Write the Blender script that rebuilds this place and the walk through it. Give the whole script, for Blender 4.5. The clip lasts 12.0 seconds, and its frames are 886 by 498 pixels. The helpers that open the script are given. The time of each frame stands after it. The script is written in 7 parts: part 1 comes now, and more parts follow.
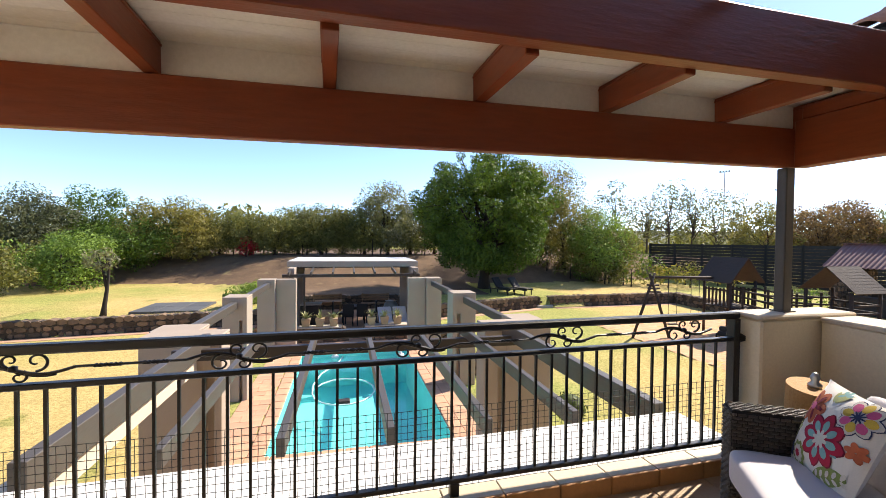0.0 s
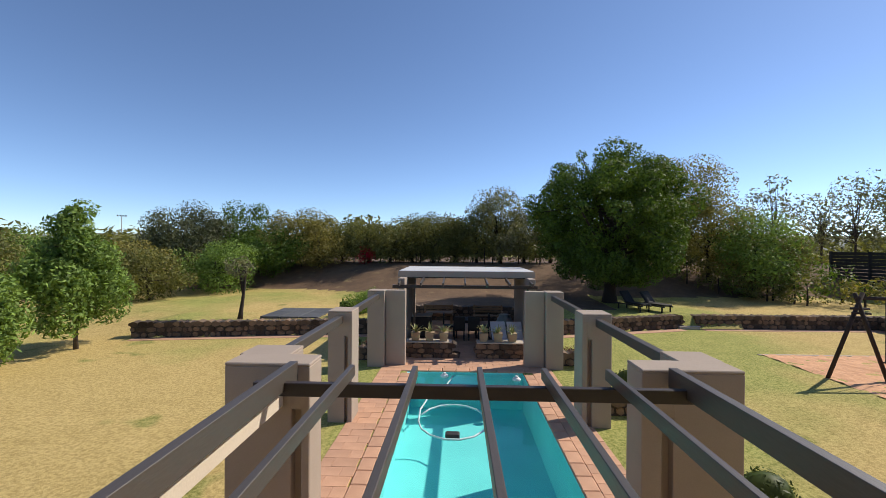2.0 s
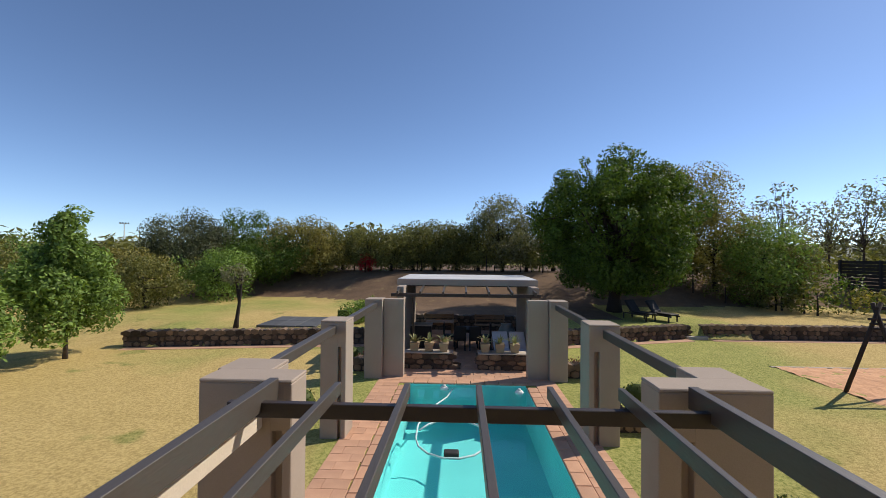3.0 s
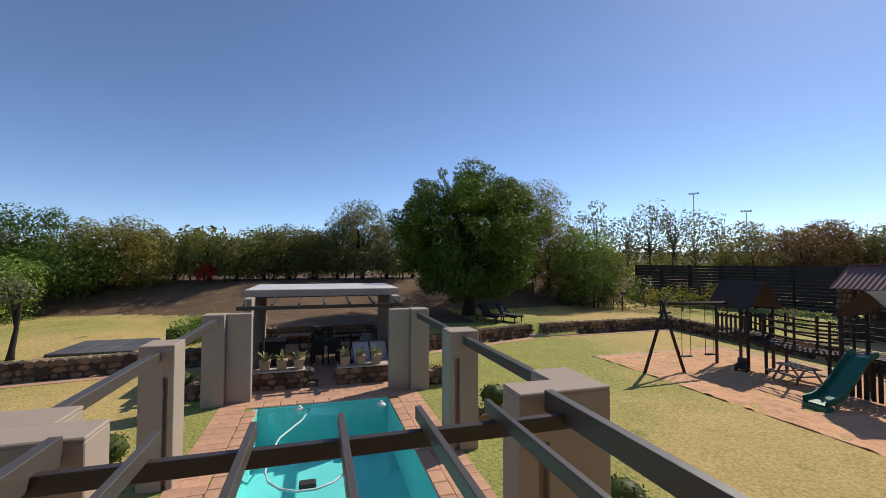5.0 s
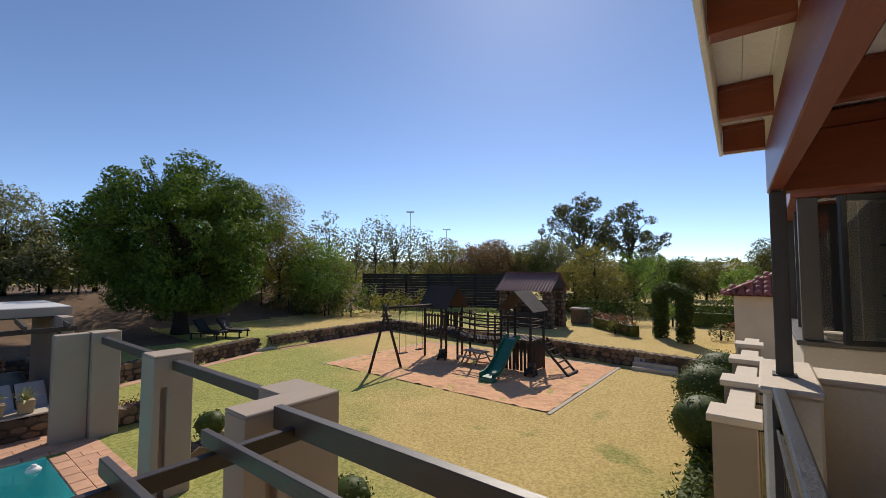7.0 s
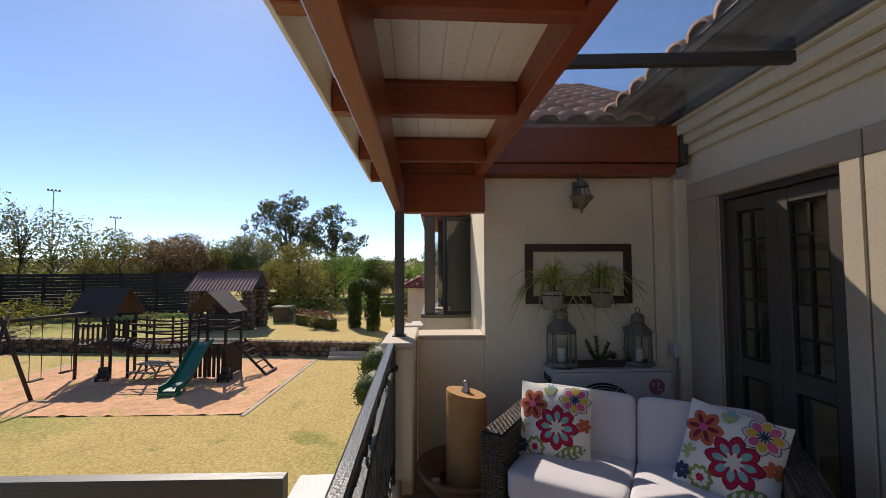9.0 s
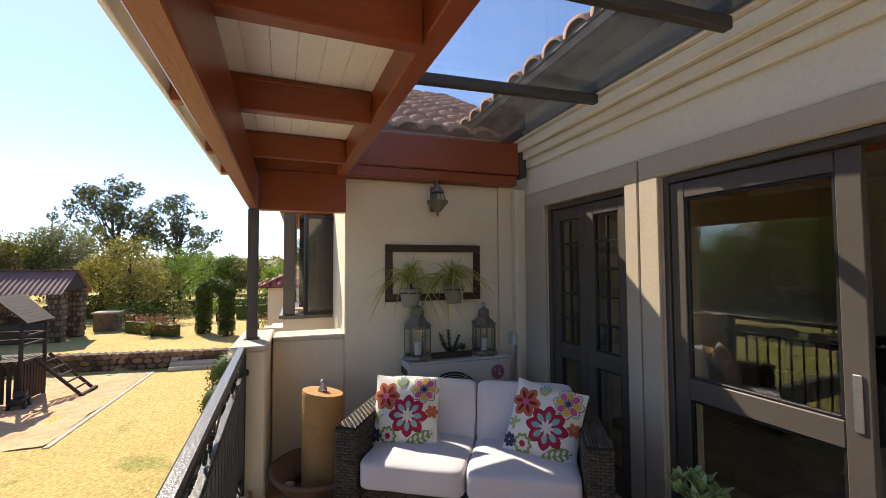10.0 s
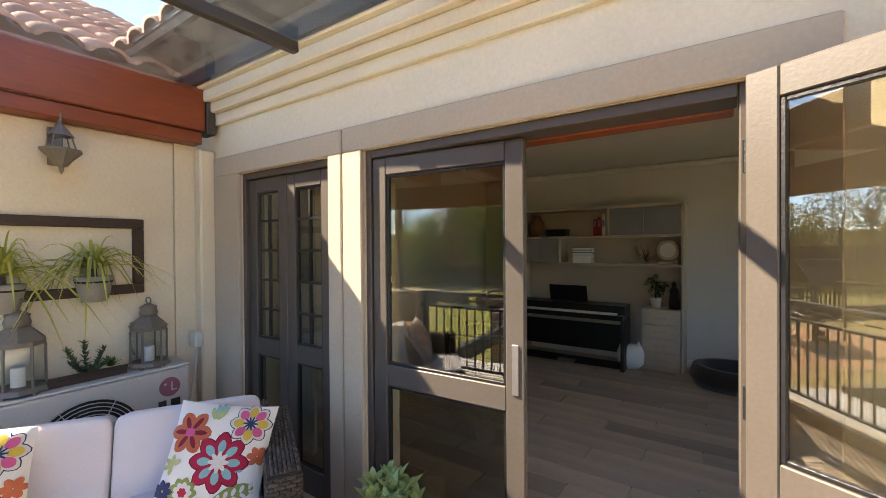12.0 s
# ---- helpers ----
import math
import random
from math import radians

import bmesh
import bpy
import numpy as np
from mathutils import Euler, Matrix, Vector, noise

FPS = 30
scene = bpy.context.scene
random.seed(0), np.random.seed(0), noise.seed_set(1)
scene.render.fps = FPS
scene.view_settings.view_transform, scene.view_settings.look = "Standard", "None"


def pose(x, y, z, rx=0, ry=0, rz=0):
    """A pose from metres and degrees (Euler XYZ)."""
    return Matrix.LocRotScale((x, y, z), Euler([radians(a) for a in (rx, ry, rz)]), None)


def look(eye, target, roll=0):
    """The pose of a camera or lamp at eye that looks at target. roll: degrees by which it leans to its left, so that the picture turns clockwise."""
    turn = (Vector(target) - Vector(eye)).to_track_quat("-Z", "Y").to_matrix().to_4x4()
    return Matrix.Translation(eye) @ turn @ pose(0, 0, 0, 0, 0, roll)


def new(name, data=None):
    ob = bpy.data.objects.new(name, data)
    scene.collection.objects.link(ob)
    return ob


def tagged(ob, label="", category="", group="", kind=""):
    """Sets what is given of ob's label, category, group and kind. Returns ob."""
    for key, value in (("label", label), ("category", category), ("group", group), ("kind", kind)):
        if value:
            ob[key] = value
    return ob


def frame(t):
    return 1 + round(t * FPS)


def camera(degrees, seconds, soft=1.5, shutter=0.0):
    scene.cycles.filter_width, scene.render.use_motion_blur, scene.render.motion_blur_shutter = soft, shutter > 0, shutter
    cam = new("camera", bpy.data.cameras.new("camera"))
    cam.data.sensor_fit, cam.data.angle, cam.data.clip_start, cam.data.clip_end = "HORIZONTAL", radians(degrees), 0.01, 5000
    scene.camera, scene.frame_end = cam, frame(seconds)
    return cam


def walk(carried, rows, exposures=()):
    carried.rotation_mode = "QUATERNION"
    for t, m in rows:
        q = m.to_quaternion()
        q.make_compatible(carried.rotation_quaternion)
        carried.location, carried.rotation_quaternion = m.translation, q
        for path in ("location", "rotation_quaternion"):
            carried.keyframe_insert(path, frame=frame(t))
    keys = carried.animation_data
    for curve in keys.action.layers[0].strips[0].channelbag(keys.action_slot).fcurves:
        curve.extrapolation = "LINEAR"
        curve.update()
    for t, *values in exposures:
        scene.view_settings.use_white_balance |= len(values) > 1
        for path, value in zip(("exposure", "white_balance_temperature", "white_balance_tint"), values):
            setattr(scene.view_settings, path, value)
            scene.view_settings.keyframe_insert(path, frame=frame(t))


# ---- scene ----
cam = camera(93.6, 12.0, soft=0.8)
PATH = [
    (0, (0.329, 0.186, 1.467), (0.784, 2.133, 1.423), 0.6),
    (0.5, (0.321, 0.585, 1.466), (0.568, 2.569, 1.427), 0.5),
    (1, (0.373, 1.003, 1.451), (0.462, 3.001, 1.416), 0.5),
    (1.5, (0.362, 1.35, 1.469), (0.35, 3.35, 1.443), 0.4),
    (2, (0.4, 1.675, 1.505), (0.325, 3.673, 1.493), 0.4),
    (2.5, (0.423, 1.94, 1.495), (0.319, 3.937, 1.505), 0.4),
    (2.7, (0.462, 2.049, 1.47), (0.356, 4.046, 1.489), 0.5),
    (3.5, (0.42, 2.25, 1.495), (0.43, 4.25, 1.532), 0.4),
    (3.6, (0.41, 2.335, 1.5), (0.446, 4.334, 1.54), 0.4),
    (4.3, (0.348, 2.356, 1.525), (0.588, 4.341, 1.58), 0.3),
    (4.5, (0.352, 2.359, 1.542), (0.68, 4.331, 1.599), 0.2),
    (5, (0.431, 2.455, 1.527), (1.005, 4.37, 1.589), 0.2),
    (5.5, (0.438, 2.426, 1.552), (1.275, 4.241, 1.618), 0.0),
    (6, (0.455, 2.421, 1.555), (1.556, 4.089, 1.632), -0.1),
    (6.5, (0.468, 2.448, 1.525), (1.82, 3.919, 1.619), -0.0),
    (7, (0.385, 2.427, 1.543), (1.966, 3.646, 1.65), 0.1),
    (7.5, (0.259, 2.328, 1.511), (2.026, 3.258, 1.63), -0.1),
    (7.6, (0.235, 2.252, 1.506), (2.031, 3.124, 1.625), -0.2),
    (7.7, (0.211, 2.195, 1.5), (2.035, 3.007, 1.619), -0.4),
    (9.3, (-0.095, 2.09, 1.523), (1.889, 1.855, 1.622), -0.2),
    (9.5, (-0.126, 2.087, 1.517), (1.839, 1.728, 1.618), -0.3),
    (10, (-0.161, 2.035, 1.529), (1.729, 1.386, 1.615), -0.3),
    (10.5, (-0.176, 1.984, 1.535), (1.593, 1.054, 1.6), -0.3),
    (11, (-0.157, 1.909, 1.533), (1.45, 0.719, 1.581), -0.2),
    (11.5, (-0.051, 1.807, 1.517), (1.341, 0.372, 1.549), -0.1),
    (12, (0.099, 1.654, 1.536), (1.228, 0.003, 1.519), -0.4),
]
walk(cam, [(t, look(eye, target, roll)) for t, eye, target, roll in PATH],
     exposures=[(0.0, 1.28, 7050, 12), (0.5, 0.82, 7000, 12), (1.0, 0.6, 6900, 12), (1.6, 0.45, 6800, 11), (2.3, 0.28, 6750, 11), (7.0, 0.12, 6850, 12),
                (7.7, 0.22, 6850, 12), (9.3, 0.58, 7000, 12), (10.0, 1.22, 7400, 12), (10.5, 1.8, 7750, 12), (11.2, 2.27, 7800, 12), (12.0, 2.6, 8000, 11)])

# ---- world and sun ----
SUN_EL, SUN_AZ = 41.0, 26.0          # azimuth from +x towards +y
sun_dir = Vector((math.cos(radians(SUN_EL)) * math.cos(radians(SUN_AZ)),
                  math.cos(radians(SUN_EL)) * math.sin(radians(SUN_AZ)), math.sin(radians(SUN_EL))))
world = bpy.data.worlds.new("sky")
scene.world = world
world.use_nodes = True
wn = world.node_tree.nodes
sky = wn.new("ShaderNodeTexSky")
sky.sky_type = "NISHITA"
sky.sun_disc = False
sky.sun_elevation = radians(SUN_EL)
sky.sun_rotation = radians(90 - SUN_AZ)
sky.altitude = 1500
sky.air_density, sky.dust_density, sky.ozone_density = 0.75, 0.35, 4.5
wn["Background"].inputs["Strength"].default_value = 0.14
world.node_tree.links.new(sky.outputs[0], wn["Background"].inputs["Color"])
sun = new("sun", bpy.data.lights.new("sun", "SUN"))
sun.data.energy, sun.data.angle, sun.data.color = 4.0, radians(0.5), (1.0, 0.93, 0.82)
sun.matrix_world = look(sun_dir * 60, (0, 0, 0))


# ---- materials ----
def ramp(nt, fac, stops):
    r = nt.nodes.new("ShaderNodeValToRGB")
    el = r.color_ramp.elements
    while len(el) < len(stops):
        el.new(0.5)
    for e, (p, c) in zip(el, stops):
        e.position, e.color = p, (*c, 1)
    nt.links.new(fac, r.inputs[0])
    return r.outputs[0]


def noise_tex(nt, vec, scale, detail=5.0, rough=0.6):
    n = nt.nodes.new("ShaderNodeTexNoise")
    n.inputs["Scale"].default_value, n.inputs["Detail"].default_value, n.inputs["Roughness"].default_value = scale, detail, rough
    nt.links.new(vec, n.inputs["Vector"])
    return n.outputs["Fac"]


def mixc(nt, fac, a, b, blend="MIX"):
    m = nt.nodes.new("ShaderNodeMix")
    m.data_type, m.blend_type = "RGBA", blend
    for sock, v in ((m.inputs["Factor"], fac), (m.inputs["A"], a), (m.inputs["B"], b)):
        if isinstance(v, bpy.types.NodeSocket):
            nt.links.new(v, sock)
        else:
            sock.default_value = v if isinstance(v, float) else (*v, 1)
    return m.outputs["Result"]


def shade(c, k):
    return tuple(min(1.0, x * k) for x in c)


def mat(name, c, c2=None, scale=6.0, fine=60.0, rough=0.7, metal=0.0, bump=0.15, stretch=(1, 1, 1), island=0.0, rnd=0.0,
        big=0.8, spec=0.5, rough2=None, translucent=0.0, sheen=0.0, stain=None):
    """Two scales of variation, fine relief, and where asked variation from piece to piece."""
    m = bpy.data.materials.new(name)
    m.use_nodes = True
    nt = m.node_tree
    b = nt.nodes["Principled BSDF"]
    tc = nt.nodes.new("ShaderNodeTexCoord")
    mp = nt.nodes.new("ShaderNodeMapping")
    mp.inputs["Scale"].default_value = stretch
    nt.links.new(tc.outputs["Object"], mp.inputs["Vector"])
    v = mp.outputs[0]
    c2 = c2 or shade(c, 0.72)
    n1 = noise_tex(nt, v, scale)
    col = ramp(nt, n1, [(0.3, c2), (0.7, c)])
    n2 = noise_tex(nt, v, fine, 3.0)
    col = mixc(nt, 0.35, col, ramp(nt, n2, [(0.3, shade(c2, 0.8)), (0.75, shade(c, 1.12))]))
    n3 = noise_tex(nt, v, big, 3.0)
    col = mixc(nt, 0.25, col, ramp(nt, n3, [(0.35, shade(c2, 0.85)), (0.65, shade(c, 1.08))]))
    if stain:
        n4 = noise_tex(nt, v, stain[1], 6.0, 0.7)
        f = ramp(nt, n4, [(stain[2], (0, 0, 0)), (stain[2] + 0.12, (1, 1, 1))])
        col = mixc(nt, f, col, stain[0])
    if island or rnd:
        if island:
            g = nt.nodes.new("ShaderNodeNewGeometry").outputs["Random Per Island"]
            amt = island
        else:
            g = nt.nodes.new("ShaderNodeObjectInfo").outputs["Random"]
            amt = rnd
        k = ramp(nt, g, [(0.0, (1 - amt,) * 3), (0.5, (1.0, 1.0, 1.0)), (1.0, (1 + amt * 0.6, 1 + amt * 0.5, 1 + amt * 0.3))])
        col = mixc(nt, 1.0, col, k, "MULTIPLY")
    nt.links.new(col, b.inputs["Base Color"])
    b.inputs["Metallic"].default_value = metal
    b.inputs["Specular IOR Level"].default_value = spec
    r2 = rough2 if rough2 is not None else min(1.0, rough + 0.12)
    rr = nt.nodes.new("ShaderNodeMapRange")
    rr.inputs["To Min"].default_value, rr.inputs["To Max"].default_value = rough, r2
    nt.links.new(n1, rr.inputs["Value"])
    nt.links.new(rr.outputs[0], b.inputs["Roughness"])
    if bump:
        bp = nt.nodes.new("ShaderNodeBump")
        bp.inputs["Strength"].default_value, bp.inputs["Distance"].default_value = bump, 0.02
        nt.links.new(n2, bp.inputs["Height"])
        nt.links.new(bp.outputs[0], b.inputs["Normal"])
    if translucent:
        tr = nt.nodes.new("ShaderNodeBsdfTranslucent")
        nt.links.new(mixc(nt, 1.0, col, (1.5, 1.5, 0.7), "MULTIPLY"), tr.inputs["Color"])
        mx = nt.nodes.new("ShaderNodeMixShader")
        mx.inputs[0].default_value = translucent
        nt.links.new(b.outputs[0], mx.inputs[1])
        nt.links.new(tr.outputs[0], mx.inputs[2])
        nt.links.new(mx.outputs[0], nt.nodes["Material Output"].inputs["Surface"])
    if sheen:
        b.inputs["Sheen Weight"].default_value = sheen
    return m


def glass_mat(name, tint=(0.9, 0.93, 0.92), rough=0.0, gloss=1.0, thin=True):
    m = bpy.data.materials.new(name)
    m.use_nodes = True
    nt = m.node_tree
    nt.nodes.remove(nt.nodes["Principled BSDF"])
    t = nt.nodes.new("ShaderNodeBsdfTransparent")
    t.inputs[0].default_value = (*tint, 1)
    g = nt.nodes.new("ShaderNodeBsdfGlossy")
    g.inputs["Roughness"].default_value = rough
    f = nt.nodes.new("ShaderNodeLayerWeight")
    f.inputs[0].default_value = 0.5
    pw = nt.nodes.new("ShaderNodeMath")
    pw.operation = "POWER"
    pw.inputs[1].default_value = 5.0
    nt.links.new(f.outputs["Facing"], pw.inputs[0])
    mu = nt.nodes.new("ShaderNodeMath")
    mu.operation, mu.use_clamp = "MULTIPLY_ADD", True
    mu.inputs[1].default_value, mu.inputs[2].default_value = 0.9, 0.045 * gloss
    nt.links.new(pw.outputs[0], mu.inputs[0])
    mx = nt.nodes.new("ShaderNodeMixShader")
    nt.links.new(mu.outputs[0], mx.inputs[0])
    nt.links.new(t.outputs[0], mx.inputs[1])
    nt.links.new(g.outputs[0], mx.inputs[2])
    nt.links.new(mx.outputs[0], nt.nodes["Material Output"].inputs["Surface"])
    return m


def glow(name, c, k):
    m = bpy.data.materials.new(name)
    m.use_nodes = True
    b = m.node_tree.nodes["Principled BSDF"]
    b.inputs["Base Color"].default_value = (*c, 1)
    b.inputs["Emission Color"].default_value = (*c, 1)
    b.inputs["Emission Strength"].default_value = k
    return m


M = {}
M["plaster"] = mat("cream_plaster", (0.76, 0.68, 0.53), (0.69, 0.61, 0.47), 2.0, 70, 0.85, bump=0.05, stain=((0.50, 0.43, 0.32), 3.0, 0.68))
M["band"] = mat("taupe_band_paint", (0.50, 0.42, 0.32), (0.44, 0.37, 0.28), 2.5, 60, 0.8, bump=0.05)
M["taupe"] = mat("taupe_wall_paint", (0.38, 0.305, 0.245), (0.33, 0.265, 0.21), 1.2, 70, 0.85, bump=0.12, stain=((0.31, 0.25, 0.20), 2.2, 0.66))
M["cap"] = mat("pale_wall_cap", (0.62, 0.54, 0.43), (0.55, 0.47, 0.38), 2.0, 50, 0.85, bump=0.2)
M["wood"] = mat("varnished_red_timber", (0.30, 0.068, 0.023), (0.18, 0.037, 0.013), 3.0, 40, 0.28, bump=0.12, stretch=(0.15, 1, 1), rough2=0.42)
M["woody"] = mat("varnished_red_timber_across", (0.30, 0.068, 0.023), (0.18, 0.037, 0.013), 3.0, 40, 0.28, bump=0.12, stretch=(1, 0.15, 1), rough2=0.42)
M["board"] = mat("white_ceiling_board", (0.90, 0.88, 0.84), (0.85, 0.83, 0.78), 2.0, 50, 0.6, bump=0.05)
M["black"] = mat("black_iron_paint", (0.012, 0.012, 0.013), (0.007, 0.007, 0.008), 12, 90, 0.3, bump=0.15, rough2=0.45)
M["alu"] = mat("bronze_frame_paint", (0.092, 0.075, 0.062), (0.072, 0.06, 0.05), 3, 80, 0.38, bump=0.04)
M["postm"] = mat("dark_bronze_post", (0.06, 0.05, 0.042), (0.045, 0.038, 0.032), 4, 70, 0.5, bump=0.1)
M["pergola"] = mat("taupe_pergola_paint", (0.08, 0.066, 0.054), (0.06, 0.05, 0.041), 2, 40, 0.4, bump=0.15, stretch=(1, 0.2, 1))
M["pergdark"] = mat("dark_beam_paint", (0.045, 0.032, 0.026), (0.032, 0.022, 0.018), 2, 40, 0.4, bump=0.15)
M["white"] = mat("white_roof_coat", (0.80, 0.79, 0.77), (0.70, 0.69, 0.67), 2.5, 40, 0.8, bump=0.2, stain=((0.55, 0.53, 0.5), 2.0, 0.68))
M["tilef"] = mat("beige_floor_tile", (0.43, 0.31, 0.19), (0.36, 0.25, 0.15), 3, 50, 0.45, bump=0.1, rnd=0.12)
M["tilek"] = mat("orange_kerb_tile", (0.50, 0.26, 0.10), (0.42, 0.20, 0.075), 3, 50, 0.5, bump=0.1, rnd=0.12)
M["grout"] = mat("grey_grout", (0.22, 0.19, 0.16), None, 8, 90, 0.9)
M["grass"] = None
M["paver"] = mat("terracotta_paver", (0.60, 0.35, 0.225), (0.50, 0.275, 0.17), 3, 45, 0.85, bump=0.3, rnd=0.13)
M["pavfar"] = mat("terracotta_paving", (0.56, 0.33, 0.215), (0.46, 0.26, 0.165), 3, 30, 0.85, bump=0.3, island=0.14)
M["stone"] = mat("garden_wall_stone", (0.25, 0.17, 0.11), (0.08, 0.055, 0.042), 5, 50, 0.85, bump=0.6, island=0.75)
M["mortar"] = mat("wall_mortar", (0.075, 0.058, 0.045), None, 6, 60, 0.9, bump=0.4)
M["sand"] = mat("red_play_sand", (0.74, 0.42, 0.235), (0.54, 0.28, 0.15), 3.5, 14, 0.95, bump=1.0, big=0.5, stain=((0.46, 0.25, 0.155), 5.0, 0.6))
M["kerb"] = mat("concrete_edging", (0.50, 0.44, 0.36), (0.40, 0.34, 0.28), 4, 50, 0.9, bump=0.3)
M["logs"] = mat("dark_creosoted_log", (0.045, 0.028, 0.02), (0.022, 0.014, 0.011), 4, 50, 0.75, bump=0.4, stretch=(1, 1, 0.2))
M["shingle"] = mat("brown_shingle", (0.05, 0.034, 0.028), (0.03, 0.021, 0.018), 5, 60, 0.75, bump=0.3, island=0.35)
M["corr"] = mat("maroon_corrugated_iron", (0.24, 0.115, 0.10), (0.18, 0.085, 0.075), 2, 30, 0.55, bump=0.1)
M["slide"] = mat("green_slide_plastic", (0.012, 0.16, 0.10), (0.01, 0.12, 0.075), 4, 80, 0.3, bump=0.03)
M["tile"] = mat("terracotta_roof_tile", (0.60, 0.32, 0.21), (0.45, 0.22, 0.145), 5, 50, 0.75, bump=0.3, rnd=0.3, stain=((0.24, 0.18, 0.14), 5.0, 0.62))
M["tilej"] = mat("terracotta_roof_tiles", (0.60, 0.32, 0.21), (0.45, 0.22, 0.145), 5, 50, 0.75, bump=0.3, island=0.3, stain=((0.24, 0.18, 0.14), 5.0, 0.62))
M["tilered"] = mat("red_roof_tiles", (0.36, 0.10, 0.075), (0.26, 0.07, 0.055), 5, 50, 0.6, bump=0.3, island=0.25)
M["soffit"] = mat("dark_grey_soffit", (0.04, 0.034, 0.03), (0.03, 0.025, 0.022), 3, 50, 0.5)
M["roofwhite"] = mat("grey_white_roof_sheet", (0.62, 0.62, 0.62), (0.48, 0.48, 0.48), 1.2, 30, 0.6, bump=0.1, stain=((0.3, 0.3, 0.3), 1.0, 0.62))
M["glass"] = glass_mat("door_glass", (0.72, 0.71, 0.65), 0.0, 2.5)
M["clear"] = glass_mat("clear_glass", (0.93, 0.95, 0.95), 0.0, 1.0)
M["roofglass"] = glass_mat("roof_glass", (0.90, 0.94, 0.97), 0.02, 1.0)


def dusty(m, low, high):
    """A film of dust and dried rain on the glass."""
    nt = m.node_tree
    out = nt.nodes["Material Output"]
    clean = out.inputs["Surface"].links[0].from_socket
    v = nt.nodes.new("ShaderNodeTexCoord").outputs["Object"]
    tr = nt.nodes.new("ShaderNodeBsdfTranslucent")
    tr.inputs["Color"].default_value = (0.85, 0.83, 0.79, 1)
    mx = nt.nodes.new("ShaderNodeMixShader")
    nt.links.new(ramp(nt, noise_tex(nt, v, 9.0, 8, 0.75), [(0.38, (low,) * 3), (0.68, (high,) * 3)]), mx.inputs[0])
    nt.links.new(clean, mx.inputs[1])
    nt.links.new(tr.outputs[0], mx.inputs[2])
    nt.links.new(mx.outputs[0], out.inputs["Surface"])


dusty(M["roofglass"], 0.004, 0.016)


def foliage(name, c, c2, trans=0.28, amt=0.55):
    return mat(name, shade(c, 0.92), shade(c2, 0.66), 0.9, 8, 0.5, bump=0.0, island=amt, translucent=trans, big=0.35, spec=0.2)


M["leaf_dark"] = foliage("dark_green_leaf", (0.14, 0.225, 0.04), (0.06, 0.115, 0.02))
M["leaf_mid"] = foliage("olive_leaf", (0.25, 0.25, 0.085), (0.14, 0.155, 0.05))
M["leaf_lime"] = foliage("lime_leaf", (0.27, 0.40, 0.10), (0.15, 0.25, 0.055))
M["leaf_yel"] = foliage("yellow_green_leaf", (0.36, 0.32, 0.10), (0.23, 0.21, 0.065))
M["leaf_brn"] = foliage("russet_leaf", (0.30, 0.19, 0.10), (0.19, 0.12, 0.065))
M["leaf_grey"] = foliage("grey_green_leaf", (0.27, 0.28, 0.17), (0.18, 0.19, 0.11))
M["leaf_gum"] = foliage("blue_gum_leaf", (0.16, 0.18, 0.105), (0.09, 0.105, 0.06))
M["leaf_pink"] = foliage("pink_flower", (0.30, 0.12, 0.12), (0.16, 0.10, 0.07))
M["leaf_red"] = foliage("red_bougainvillea", (0.6, 0.03, 0.06), (0.4, 0.02, 0.04), 0.3)
M["box"] = foliage("box_leaf", (0.10, 0.14, 0.03), (0.055, 0.085, 0.016), 0.2, 0.5)
M["bark"] = mat("grey_brown_bark", (0.10, 0.075, 0.055), (0.05, 0.038, 0.03), 5, 40, 0.9, bump=0.6, stretch=(1, 1, 0.3))
M["barkd"] = mat("dark_bark", (0.05, 0.036, 0.028), (0.025, 0.02, 0.016), 5, 40, 0.9, bump=0.6, stretch=(1, 1, 0.3))


# ---- mesh helpers ----
def thing(name, label, category, loc=(0, 0, 0), rz=0.0, group="", kind=""):
    e = new(name)
    e.matrix_world = pose(*loc, 0, 0, rz)
    return tagged(e, label, category, group, kind)


def part(name, bm, material, parent=None, label="", smooth=False):
    me = bpy.data.meshes.new(name)
    if smooth:
        for f in bm.faces:
            f.smooth = True
    bm.to_mesh(me)
    bm.free()
    me.materials.append(material)
    ob = new(name, me)
    if parent is not None:
        ob.parent = parent
    if label:
        ob["label"] = label
    return ob


def pymesh(name, verts, faces, material, parent=None, label="", smooth=False):
    me = bpy.data.meshes.new(name)
    me.from_pydata(verts, [], faces)
    if smooth:
        me.polygons.foreach_set("use_smooth", [True] * len(me.polygons))
    me.materials.append(material)
    me.update()
    ob = new(name, me)
    if parent is not None:
        ob.parent = parent
    if label:
        ob["label"] = label
    return ob


def box(x0, x1, y0, y1, z0, z1, bevel=0.0, bm=None, seg=1):
    b = bmesh.new()
    r = bmesh.ops.create_cube(b, size=1.0)
    for v in b.verts:
        v.co = Vector(((x0 + x1) / 2 + v.co.x * (x1 - x0), (y0 + y1) / 2 + v.co.y * (y1 - y0), (z0 + z1) / 2 + v.co.z * (z1 - z0)))
    if bevel:
        bmesh.ops.bevel(b, geom=list(b.edges), offset=bevel, segments=seg, profile=0.5, affect="EDGES")
    return join(bm, b)


def join(bm, b, m=None):
    if m is not None:
        b.transform(m)
    if bm is None:
        return b
    tmp = bpy.data.meshes.new("tmp")
    b.to_mesh(tmp)
    b.free()
    bm.from_mesh(tmp)
    bpy.data.meshes.remove(tmp)
    return bm


